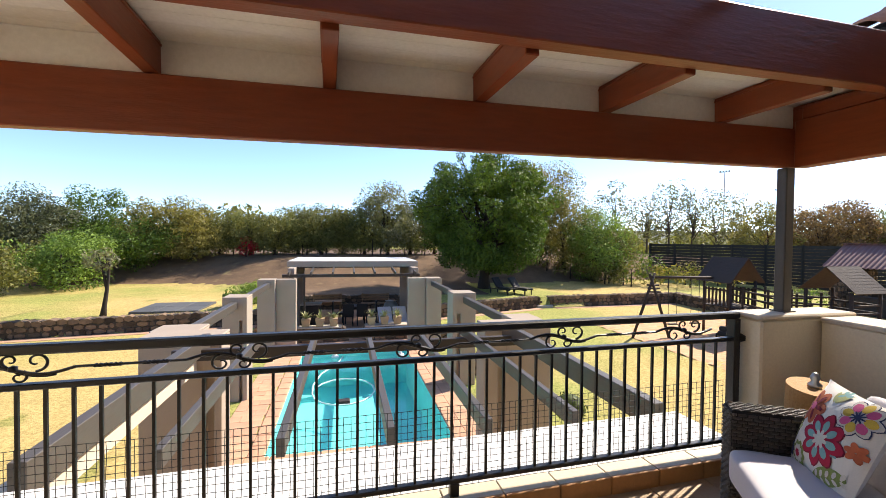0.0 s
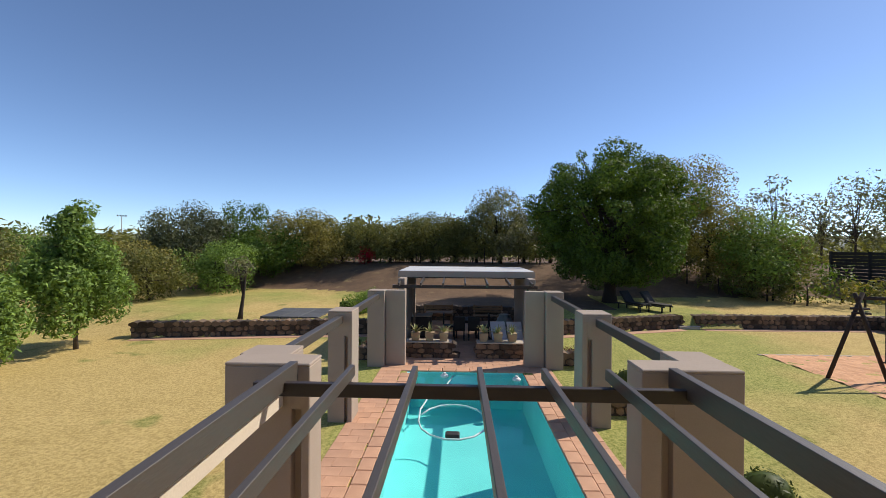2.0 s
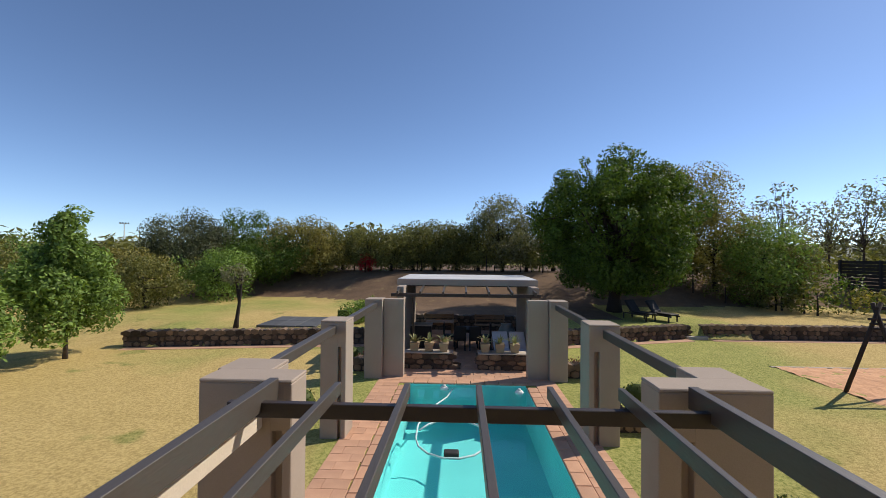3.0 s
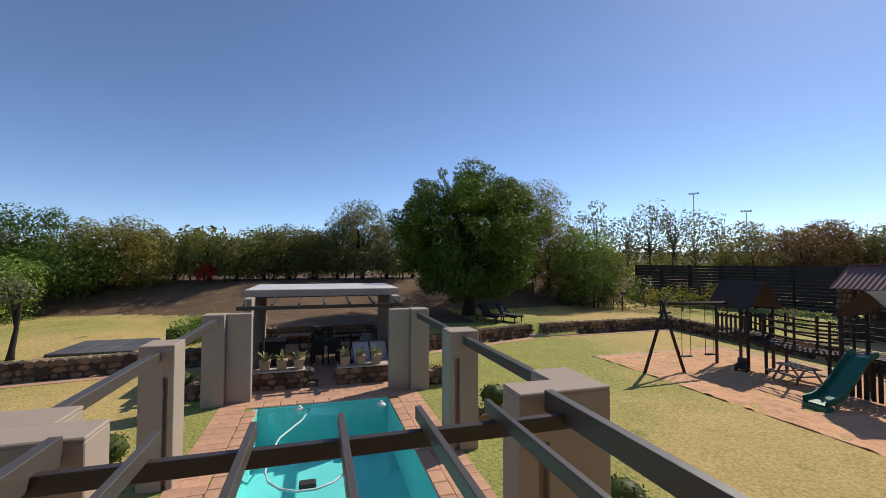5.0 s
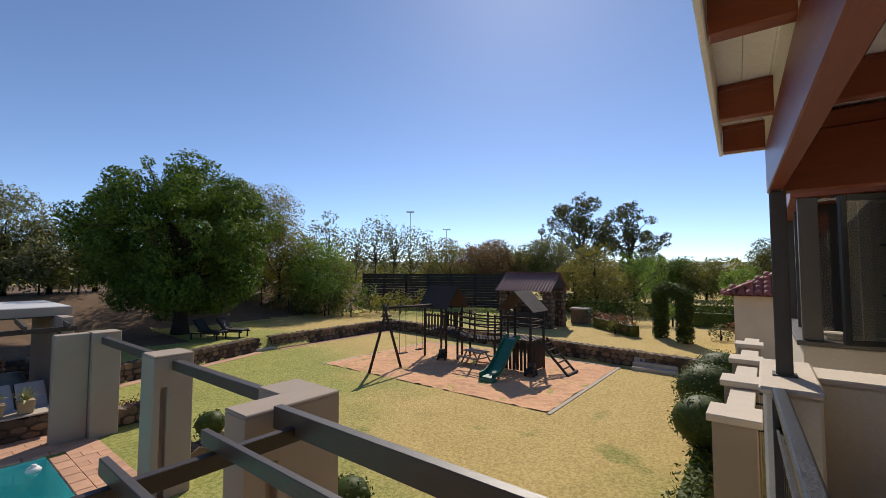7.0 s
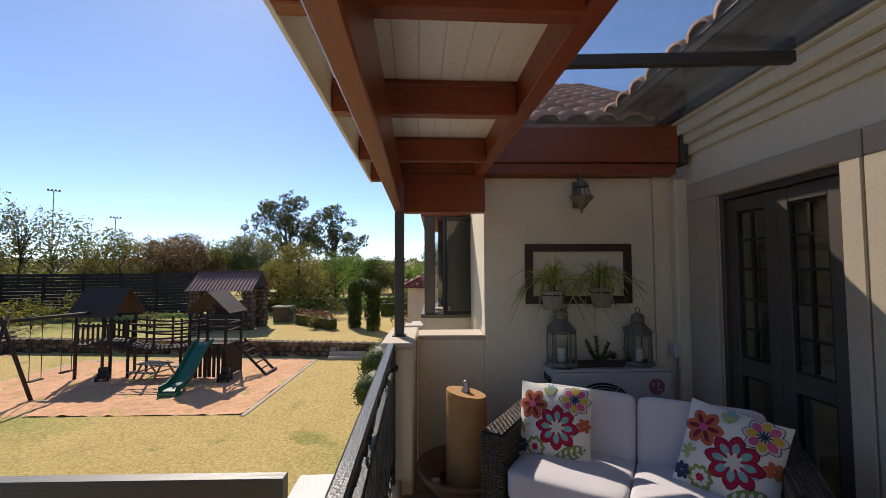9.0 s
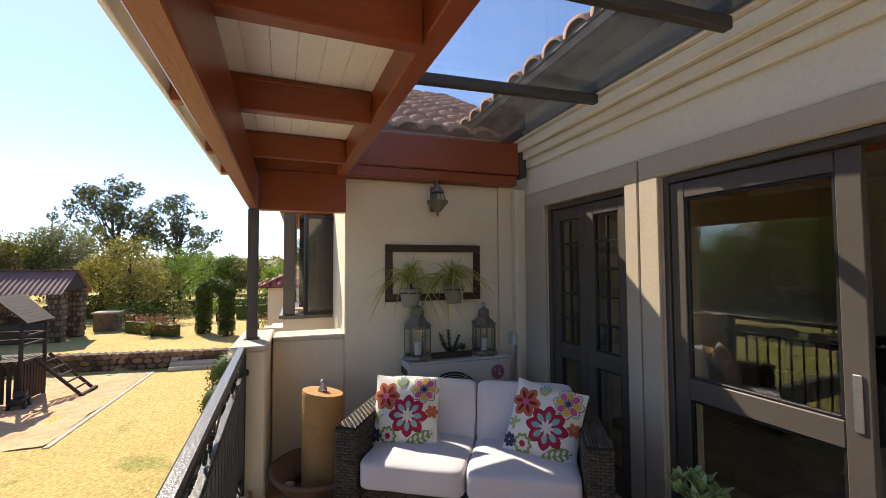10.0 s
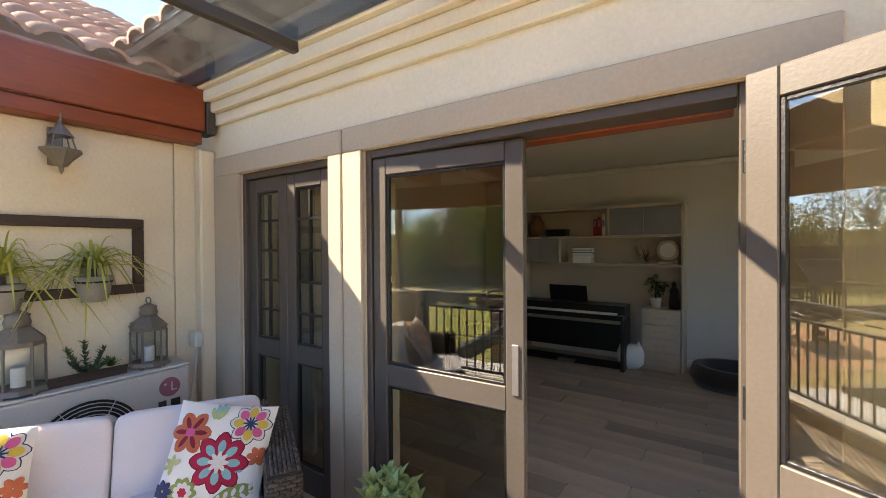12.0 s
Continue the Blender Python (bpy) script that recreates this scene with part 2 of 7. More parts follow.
def beam(p, q, w, h, bevel=0.006, bm=None):
    """A bar of w x h from p to q, its h upright."""
    p, q = Vector(p), Vector(q)
    d = q - p
    L = d.length
    b = box(-w / 2, w / 2, 0, L, -h / 2, h / 2, bevel)
    y = d.normalized()
    up = Vector((0, 0, 1)) if abs(y.z) < 0.99 else Vector((1, 0, 0))
    x = y.cross(up).normalized()
    z = x.cross(y)
    m = Matrix(((x.x, y.x, z.x, p.x), (x.y, y.y, z.y, p.y), (x.z, y.z, z.z, p.z), (0, 0, 0, 1)))
    return join(bm, b, m)


def tube(points, radii, n=8, bm=None, cap=True):
    """A round tube along points, with a radius at each."""
    b = bmesh.new()
    pts = [Vector(p) for p in points]
    if not isinstance(radii, (list, tuple)):
        radii = [radii] * len(pts)
    rings = []
    side = None
    for i, p in enumerate(pts):
        d = (pts[min(i + 1, len(pts) - 1)] - pts[max(i - 1, 0)]).normalized()
        if side is None or abs(side.dot(d)) > 0.95:
            side = d.orthogonal().normalized()
        side = (side - d * side.dot(d)).normalized()
        o = d.cross(side)
        rings.append([b.verts.new(p + radii[i] * (math.cos(2 * math.pi * k / n) * side + math.sin(2 * math.pi * k / n) * o)) for k in range(n)])
    for a, c in zip(rings, rings[1:]):
        for k in range(n):
            b.faces.new((a[k], a[(k + 1) % n], c[(k + 1) % n], c[k]))
    if cap:
        b.faces.new(rings[0][::-1])
        b.faces.new(rings[-1])
    return join(bm, b)


def lathe(profile, n=24, bm=None, m=None, sx=1.0, sy=1.0):
    """Turns (radius, z) pairs about z."""
    b = bmesh.new()
    rings = []
    for r, z in profile:
        rings.append([b.verts.new((sx * r * math.cos(2 * math.pi * k / n), sy * r * math.sin(2 * math.pi * k / n), z)) for k in range(n)])
    for a, c in zip(rings, rings[1:]):
        for k in range(n):
            b.faces.new((a[k], a[(k + 1) % n], c[(k + 1) % n], c[k]))
    if profile[0][0] > 1e-4:
        b.faces.new(rings[0][::-1])
    if profile[-1][0] > 1e-4:
        b.faces.new(rings[-1])
    bmesh.ops.remove_doubles(b, verts=b.verts, dist=1e-5)
    return join(bm, b, m)


def structure(name, bm, material, label, smooth=False):
    return tagged(part(name, bm, material, None, label, smooth), label, name.split("_")[0], kind="structure")

# ---- ground: one sheet of lawn, terrace and bank ----
LAWN, TERR = -2.4, -1.82
WALL_L = [(-13.1, 18.7), (-6.3, 19.8), (-2.4, 20.3)]
WALL_R = [(3.9, 20.2), (11.0, 22.4)]
WALL_N = [(12.1, 22.5), (20.9, 22.7), (19.7, 10.3), (18.9, 4.6)]
EDGE = [(-13.1, 18.7), (-6.3, 19.8), (-2.4, 20.3), (-2.0, 24.0), (3.6, 24.0), (3.9, 20.2), (11.0, 22.4), (20.9, 22.7), (19.7, 10.3), (18.9, 4.6), (18.7, -30.0)]


def smooth(a, b, x):
    t = min(1.0, max(0.0, (x - a) / (b - a)))
    return t * t * (3 - 2 * t)


def edge_y(x):
    for (x0, y0), (x1, y1) in zip(EDGE, EDGE[1:8]):
        if x0 <= x <= x1 and x1 > x0:
            return y0 + (y1 - y0) * (x - x0) / (x1 - x0)
    return 22.7


def edge_x(y):
    return 18.7 if y < 4.6 else 18.9 + (19.7 - 18.9) * (y - 4.6) / 5.7 if y < 10.3 else 19.7 + 1.2 * (y - 10.3) / 12.4


def bank(x, y):
    side = smooth(-34, -14, x) * (1 - smooth(34, 46, x))
    start = 28.5 + 2.0 * smooth(0, -12, x) + 0.6 * math.sin(x * 0.35)
    return 1.9 * side * smooth(start, start + 7.5, y)


def height(x, y):
    up = 0.0
    if x < -13.1:
        up = smooth(18.0, 23.0, y) * smooth(-60, -13, x) + (1 - smooth(-60, -13, x)) * 0.4
    elif x > edge_x(y) or y > edge_y(x):
        up = 1.0
    z = LAWN + (TERR - LAWN) * up + bank(x, y)
    far = max(0.0, math.hypot(x, y - 20) - 55)
    return z + 0.03 * math.sin(x * 0.9) * math.sin(y * 0.7) * (up > 0) - 0.004 * far


def axis(lo, hi, step):
    inner = list(np.arange(lo, hi + 1e-6, step))
    outs, d = [], step
    while len(outs) < 26:
        d *= 1.33
        outs.append(d)
    c = np.cumsum(outs)
    return [lo - v for v in c[::-1]] + inner + [hi + v for v in c]


gx, gy = axis(-24, 30, 0.3), axis(-6, 42, 0.3)
POOL = (-1.07, 2.42, 7.92, 14.65)


def grass_material():
    m = bpy.data.materials.new("patchy_lawn")
    m.use_nodes = True
    nt = m.node_tree
    b = nt.nodes["Principled BSDF"]
    v = nt.nodes.new("ShaderNodeTexCoord").outputs["Object"]
    big, mid, fine = noise_tex(nt, v, 0.13, 3), noise_tex(nt, v, 0.9, 9, 0.8), noise_tex(nt, v, 13, 8, 0.85)
    dry = ramp(nt, mid, [(0.3, (0.48, 0.325, 0.12)), (0.7, (0.64, 0.45, 0.19))])
    green = ramp(nt, mid, [(0.3, (0.15, 0.215, 0.04)), (0.7, (0.30, 0.35, 0.08))])
    sep = nt.nodes.new("ShaderNodeSeparateXYZ")
    nt.links.new(v, sep.inputs[0])
    worn = nt.nodes.new("ShaderNodeMapRange")
    worn.inputs["From Min"].default_value, worn.inputs["From Max"].default_value = 6.0, 16.0
    worn.inputs["To Min"].default_value, worn.inputs["To Max"].default_value = -0.07, 0.10
    nt.links.new(sep.outputs["Y"], worn.inputs["Value"])
    both = nt.nodes.new("ShaderNodeMath")
    nt.links.new(big, both.inputs[0])
    side = nt.nodes.new("ShaderNodeMapRange")
    side.inputs["From Min"].default_value, side.inputs["From Max"].default_value = 4.0, 15.0
    side.inputs["To Min"].default_value, side.inputs["To Max"].default_value = 0.17, -0.13
    nt.links.new(sep.outputs["X"], side.inputs["Value"])
    west = nt.nodes.new("ShaderNodeMapRange")
    west.inputs["From Min"].default_value, west.inputs["From Max"].default_value = -4.5, -2.0
    west.inputs["To Min"].default_value, west.inputs["To Max"].default_value = -0.3, 0.0
    nt.links.new(sep.outputs["X"], west.inputs["Value"])
    lean = nt.nodes.new("ShaderNodeMath")
    nt.links.new(worn.outputs[0], lean.inputs[0])
    nt.links.new(west.outputs[0], lean.inputs[1])
    lush = nt.nodes.new("ShaderNodeMath")
    nt.links.new(lean.outputs[0], lush.inputs[0])
    nt.links.new(side.outputs[0], lush.inputs[1])
    nt.links.new(lush.outputs[0], both.inputs[1])
    col = mixc(nt, ramp(nt, both.outputs[0], [(0.42, (0, 0, 0)), (0.6, (1, 1, 1))]), dry, green)
    spot = noise_tex(nt, v, 0.55, 2)
    col = mixc(nt, ramp(nt, spot, [(0.64, (0, 0, 0)), (0.70, (0.8, 0.8, 0.8))]), col, (0.13, 0.19, 0.03))
    col = mixc(nt, 0.45, col, ramp(nt, fine, [(0.42, (0.10, 0.095, 0.018)), (0.56, (0.60, 0.49, 0.20))]))
    nt.links.new(col, b.inputs["Base Color"])
    b.inputs["Roughness"].default_value = 0.95
    b.inputs["Specular IOR Level"].default_value = 0.15
    bp = nt.nodes.new("ShaderNodeBump")
    bp.inputs["Strength"].default_value, bp.inputs["Distance"].default_value = 0.7, 0.03
    nt.links.new(fine, bp.inputs["Height"])
    nt.links.new(bp.outputs[0], b.inputs["Normal"])
    return m


M["grass"] = grass_material()
M["litter"] = mat("brown_leaf_litter", (0.20, 0.12, 0.065), (0.09, 0.055, 0.032), 1.6, 14, 0.95, bump=0.9, big=0.3, stain=((0.27, 0.20, 0.09), 0.8, 0.6))
gv = [(x, y, height(x, y)) for y in gy for x in gx]
gf, gm = [], []
for j in range(len(gy) - 1):
    for i in range(len(gx) - 1):
        xm, ym = (gx[i] + gx[i + 1]) / 2, (gy[j] + gy[j + 1]) / 2
        if -1.2 < xm < 2.55 and 7.8 < ym < 14.8:
            continue
        a = j * len(gx) + i
        gf.append((a, a + 1, a + 1 + len(gx), a + len(gx)))
        # flat behind the pavilion is browned too, for the bank's soil and painted-in shade
        gm.append(1 if (bank(xm, ym) > 0.12 or (-2.4 < xm < 9 and ym > 24.2)) and ym < 60 else 0)
ground = pymesh("ground", gv, gf, M["grass"], smooth=True)
ground.data.materials.append(M["litter"])
ground.data.polygons.foreach_set("material_index", gm)
tagged(ground, "dry yellow and green lawn with a brown leaf-strewn bank", "ground", kind="structure")


# ---- balcony floor, kerb, ledge ----
WX, EX = -3.6, 3.31          # the balcony's two ends
EDGE_M = pose(0.09, 2.2806, 0, 0, 0, 2.25)       # the balcony's front edge runs a little askew to the house wall
CANOPY_M = pose(0, 2.239, 0, 0, -0.97, 2.325)    # and so does the canopy, rising a little to one end
structure("floor", box(WX, 3.6, -4.6, 2.2, -0.35, -0.02), M["grout"], "grouted screed under the balcony tiles")
structure("ledge", box(WX, 2.9, 0.07, 0.645, -0.35, 0.09, 0.01), M["white"], "white-coated concrete ledge outside the railing").matrix_world = EDGE_M
structure("wall_below", box(WX - 2, 3.4, -4.6, 2.7, LAWN - 0.2, -0.352), M["taupe"], "taupe plastered wall below the balcony")
kerb = structure("kerb", box(WX, 2.75, -0.047, 0.068, -0.35, 0.085), M["grout"], "grouted kerb under the iron railing")
kerb.matrix_world = EDGE_M


# ---- house wall with door openings ----
def wall_x(name, xs, openings, y0, y1, z0, z1, material, label):
    """A wall along x from xs[0] to xs[1]; openings: (x0, x1, z0, z1)."""
    bm = bmesh.new()
    cuts = sorted(openings)
    x = xs[0]
    for a, b_, lo, hi in cuts:
        if a > x:
            box(x, a, y0, y1, z0, z1, 0, bm)
        if lo > z0:
            box(a, b_, y0, y1, z0, lo, 0, bm)
        if hi < z1:
            box(a, b_, y0, y1, hi, z1, 0, bm)
        x = b_
    if x < xs[1]:
        box(x, xs[1], y0, y1, z0, z1, 0, bm)
    return structure(name, bm, material, label)


D1, D2, HEAD = (1.965, 2.89), (0.03, 1.7), 2.045
wall_x("wall_house", (WX, 3.6), [(*D2, 0, HEAD), (*D1, 0, HEAD)], -0.22, 0.05, -0.02, 2.42, M["plaster"], "cream plastered house wall with two door openings")
bm = bmesh.new()
for z0, z1, y in ((2.42, 2.5, 0.085), (2.5, 2.57, 0.125), (2.57, 2.65, 0.165), (2.65, 2.72, 0.205)):
    box(WX, EX, -0.22, y, z0, z1, 0.008, bm)
structure("cornice", bm, M["plaster"], "stepped cream plaster cornice under the eaves")
bm = bmesh.new()
for a, b_, lo in ((1.855, 1.965, 1), (2.89, 3.21, 0), (-0.17, 0.03, 0), (1.7, 1.845, 0)):
    box(a, b_, 0.05, 0.08, -0.02, HEAD, 0.006, bm)
box(1.855, 3.21, 0.05, 0.08, HEAD, 2.18, 0.006, bm)
box(-0.17, 1.845, 0.05, 0.08, HEAD, 2.18, 0.006, bm)
structure("trim_doors", bm, M["band"], "taupe plaster bands framing the doors")

structure("wall_east", box(EX, 4.6, 0.302, 1.69, -0.6, 2.267, 0.01, box(EX, 3.598, 0.05, 0.3, -0.02, 2.267)), M["plaster"], "cream plastered end wall of the balcony")
bm = box(EX, 3.6, 1.69, 2.228, -0.35, 0.962, 0.008)
structure("parapet", bm, M["plaster"], "low cream plastered parapet wall")
structure("parapet_cap", box(EX - 0.015, 3.62, 1.692, 2.228, 0.964, 0.995, 0.008), M["cap"], "pale cap on the parapet wall")
bm = box(2.85, 3.6, 2.24, 2.45, LAWN, 0.983, 0.012)
structure("pillar_corner", bm, M["plaster"], "cream plastered corner pillar of the balcony")
structure("pillar_cap", box(2.83, 3.625, 2.23, 2.465, 0.985, 1.016, 0.01), M["cap"], "pale cap on the corner pillar")
structure("wall_west", box(WX - 0.25, WX, -0.2, 2.62, LAWN, 2.9), M["plaster"], "cream plastered wall at the balcony's other end")
structure("pipe_chase", box(3.215, EX, 0.06, 0.17, -0.02, 2.24, 0.012), M["plaster"], "cream boxed-in pipe in the wall's corner")

# ---- veranda roof ----
post = thing("veranda_post", "dark bronze painted square post on the pillar", "post", (3.16, 2.36, 1.016))
part("shaft", box(-0.035, 0.035, -0.035, 0.035, 0.0, 0.945, 0.006), M["postm"], post)
part("base_plate", box(-0.05, 0.05, -0.05, 0.05, 0.0, 0.008), M["postm"], post)


def lone(name, bm, material, label, category, group="", smooth=False):
    return tagged(part(name, bm, material, None, "", smooth), label, category, group)


vf = thing("veranda_canopy", "varnished red timber veranda canopy with a glass strip", "canopy", (0, 0, 0))
vf.matrix_world = CANOPY_M
BOARD, RAFT_Z = 2.325, 2.17         # underside of the boards and of the rafters, at the canopy's own zero
RAFT_X = [-3.45, -2.7, -1.95, -1.2, -0.446, 0.287, 1.045, 1.805, 2.645, 3.31]


def squared(bm):
    """Moves a piece that is square to the house into the canopy's askew frame."""
    bm.transform(CANOPY_M.inverted())
    return bm


part("outer_beam", box(WX, 3.3, -0.031, 0.031, 1.914, 2.166, 0.005), M["wood"], vf)
part("inner_beam", box(WX, 3.12, -0.665, -0.588, 2.19, 2.46, 0.005), M["wood"], vf)
part("cross_beam", squared(box(3.17, 3.26, 0.15, 1.72, 2.36, 2.66, 0.006)), M["woody"], vf)
part("wall_plate", squared(box(3.2, 3.4, 0.16, 2.3, 2.269, 2.357, 0.006)), M["woody"], vf)
part("end_beam", squared(box(3.19, 3.29, 1.694, 2.335, 1.965, 2.266, 0.004)), M["woody"], vf)
part("beam_bracket", squared(box(3.15, 3.28, 0.09, 0.147, 2.34, 2.62, 0.004)), M["postm"], vf, "dark steel bracket")
for x in RAFT_X:
    part("rafter", box(x - 0.03, x + 0.03, -0.586, 0.222, RAFT_Z, BOARD - 0.003, 0.004), M["woody"], vf)
    part("rafter_trim", box(x - 0.036, x + 0.036, -0.584, 0.22, BOARD - 0.03, BOARD - 0.018, 0.003), M["woody"], vf)
bm = bmesh.new()
for k in range(9):
    y0 = -0.63 + 0.0955 * k
    box(WX, 3.42, y0 + 0.0006, y0 + 0.0949, BOARD, BOARD + 0.012, 0.002, bm)
structure("ceiling", bm, M["board"], "white tongue-and-groove boards under the veranda roof").matrix_world = CANOPY_M
bm = bmesh.new()
for a, b_ in zip(RAFT_X, RAFT_X[1:]):
    box(a + 0.031, b_ - 0.031, 0.012, 0.029, 2.167, BOARD - 0.001, 0, bm)
structure("infill_boards", bm, M["board"], "white boards between the rafters on the beam").matrix_world = CANOPY_M
b = box(WX, 3.45, 0.226, 0.246, 2.185, 2.37, 0.004)
box(3.43, 3.45, -0.6, 0.225, 2.19, 2.37, 0.004, b)
structure("fascia", b, M["board"], "white painted fascia board").matrix_world = CANOPY_M
structure("veranda_roof", box(WX, 3.47, -0.64, 0.26, BOARD + 0.05, BOARD + 0.07), M["soffit"], "thin roof sheet over the veranda boards").matrix_world = CANOPY_M
# glass strip between the timber roof and the house
for k in range(8):
    x0, x1 = (2.02, 3.16) if k == 0 else (2.01 - 0.87 * k, 2.005 - 0.87 * (k - 1))
    gl = part("pane", squared(box(x0, x1, 0.25, 1.66, 2.63, 2.638)), M["roofglass"], vf, "clear roof glass")
    gl.visible_shadow = False
for k in range(7):
    x = 2.0 - 0.87 * k
    part("glazing_bar", squared(beam((x, 0.25, 2.595), (x, 1.63, 2.56), 0.05, 0.06)), M["postm"], vf, "dark painted steel bar")

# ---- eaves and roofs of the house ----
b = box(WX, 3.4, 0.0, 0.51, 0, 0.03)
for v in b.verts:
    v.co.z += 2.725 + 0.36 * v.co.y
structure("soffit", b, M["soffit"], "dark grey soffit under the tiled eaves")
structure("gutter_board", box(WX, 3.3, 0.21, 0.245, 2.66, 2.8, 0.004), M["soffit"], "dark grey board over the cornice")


def tile_mesh(w=0.24, L=0.4, h=0.07):
    b = bmesh.new()
    rows = []
    for j, y in enumerate((0, L)):
        r = []
        for k in range(9):
            a = math.pi * k / 8
            r.append(b.verts.new((-math.cos(a) * w * 0.5 * (1 - 0.12 * j), y, math.sin(a) * h * (1 - 0.1 * j))))
        rows.append(r)
    low = [b.verts.new((v.co.x * 0.82, 0, max(0, v.co.z - 0.018))) for v in rows[0]]
    for k in range(8):
        b.faces.new((rows[0][k], rows[0][k + 1], rows[1][k + 1], rows[1][k]))
        b.faces.new((low[k], low[k + 1], rows[0][k + 1], rows[0][k]))
    for f in b.faces:
        f.smooth = True
    me = bpy.data.meshes.new("roof_tile")
    b.to_mesh(me)
    b.free()
    me.materials.append(M["tile"])
    return me


TILE = tile_mesh()


def tiled(name, origin, along, up, nx, ny, label, keep=None, singly=True, material="tilej"):
    """A tiled slope: columns along one way, courses up the other."""
    o, a, u = Vector(origin), Vector(along).normalized(), Vector(up).normalized()
    z = a.cross(u).normalized()
    base = bmesh.new()
    W, L = nx * 0.25, ny * 0.34
    b = box(0, W, 0, L, -0.05, -0.01)
    rot = Matrix(((a.x, u.x, z.x, o.x), (a.y, u.y, z.y, o.y), (a.z, u.z, z.z, o.z), (0, 0, 0, 1)))
    join(base, b, rot)
    roof = tagged(part(name, base, M["soffit"]), label, "roof", kind="structure")
    bm = bmesh.new() if not singly else None
    for i in range(nx):
        for j in range(ny):
            m = rot @ Matrix.Translation((0.125 + 0.25 * i + random.uniform(-0.006, 0.006), 0.34 * j, 0.018 if j == 0 else 0.012)) @ Euler((radians(-2.5), 0, radians(random.uniform(-1, 1)))).to_matrix().to_4x4()
            if singly:
                t = new("roof_tile", TILE)
                t.parent = roof
                t.matrix_local = m
            else:
                t = bmesh.new()
                t.from_mesh(TILE)
                join(bm, t, m)
    if bm:
        p = part("roof_tiles", bm, M[material], roof)
        p["kind"] = "stuff"
    return roof


tiled("roof_house", (EX + 0.4, 0.51, 2.90), (-1, 0, 0), (0, -0.92, 0.4), 29, 8, "weathered terracotta barrel-tiled roof of the house")
tiled("roof_wing", (3.42, 2.25, 2.76), (0, -1, 0), (0.88, 0, 0.47), 11, 12, "weathered terracotta barrel-tiled roof of the wing")


# ---- pool and paving ----
px0, px1, py0, py1 = POOL
bm = bmesh.new()
for a in ((px0 - 0.25, px0, py0 - 0.25, py1 + 0.25), (px1, px1 + 0.25, py0 - 0.25, py1 + 0.25), (px0, px1, py0 - 0.25, py0), (px0, px1, py1, py1 + 0.25)):
    box(*a, LAWN - 1.6, LAWN - 0.02, 0, bm)
box(px0 - 0.25, px1 + 0.25, py0 - 0.25, py1 + 0.25, LAWN - 1.8, LAWN - 1.15, 0, bm)
M["poolp"] = mat("turquoise_pool_plaster", (0.34, 0.82, 0.80), (0.27, 0.74, 0.73), 1.2, 20, 0.7, bump=0.1)
structure("pool_basin", bm, M["poolp"], "turquoise plastered swimming pool basin")
wm = glass_mat("pool_water", (0.46, 0.89, 0.89), 0.02, 0.5)
nt = wm.node_tree
wv = nt.nodes.new("ShaderNodeTexCoord").outputs["Object"]
bp = nt.nodes.new("ShaderNodeBump")
bp.inputs["Strength"].default_value, bp.inputs["Distance"].default_value = 0.12, 0.03
nt.links.new(noise_tex(nt, wv, 3.0, 3), bp.inputs["Height"])
nt.links.new(bp.outputs[0], nt.nodes["Glossy BSDF"].inputs["Normal"])
bm = bmesh.new()
b = bmesh.ops.create_grid(bm, x_segments=2, y_segments=2, size=0.5)
for v in bm.verts:
    v.co = Vector(((px0 + px1) / 2 + v.co.x * (px1 - px0), (py0 + py1) / 2 + v.co.y * (py1 - py0), LAWN - 0.05))
water = tagged(part("water", bm, wm), "clear turquoise swimming pool water", "water", kind="structure")
water.visible_shadow = False

# wet things in the pool
M["hose"] = mat("pale_pool_hose", (0.62, 0.78, 0.78), None, 5, 50, 0.5)
hose = thing("pool_hose", "pale ribbed pool cleaner hose floating in a loop", "hose", (0.6, 11.0, LAWN - 0.045))
pts = [(-0.35, 3.3, 0), (-0.5, 2.6, 0), (-0.95, 1.6, 0), (-1.1, 0.7, 0)]
for k in range(15):
    a = math.radians(185 + 24 * k)
    pts.append((-0.3 + 0.78 * math.cos(a), 0.1 + 0.95 * math.sin(a), 0))
part("hose", tube(pts, 0.022, 6), M["hose"], hose, smooth=True)
part("cleaner_head", box(-0.45, -0.15, -0.75, -0.55, -0.05, 0.06, 0.03, seg=2), M["soffit"], hose, "dark grey cleaner head")
for x, y in ((2.15, 14.1), (0.0, 14.3)):
    fl = thing("pool_float", "white plastic chlorine float on the pool", "pool float", (x, y, LAWN - 0.05), group="pool floats")
    part("body", lathe([(0.0, -0.05), (0.1, -0.03), (0.13, 0.02), (0.09, 0.07), (0.0, 0.08)], 12), M["white"], fl, smooth=True)
    part("cap", lathe([(0.05, 0.08), (0.05, 0.12), (0.0, 0.13)], 10), M["white"], fl, smooth=True)


def in_pool(x, y):
    return px0 - 0.02 < x < px1 + 0.02 and py0 - 0.02 < y < py1 + 0.02


def slab_mesh(w, d, name, material, bevel=0.012):
    me = bpy.data.meshes.new(name)
    b = box(-w / 2, w / 2, -d / 2, d / 2, -0.05, 0.0, bevel)
    b.to_mesh(me)
    b.free()
    me.materials.append(material)
    return me


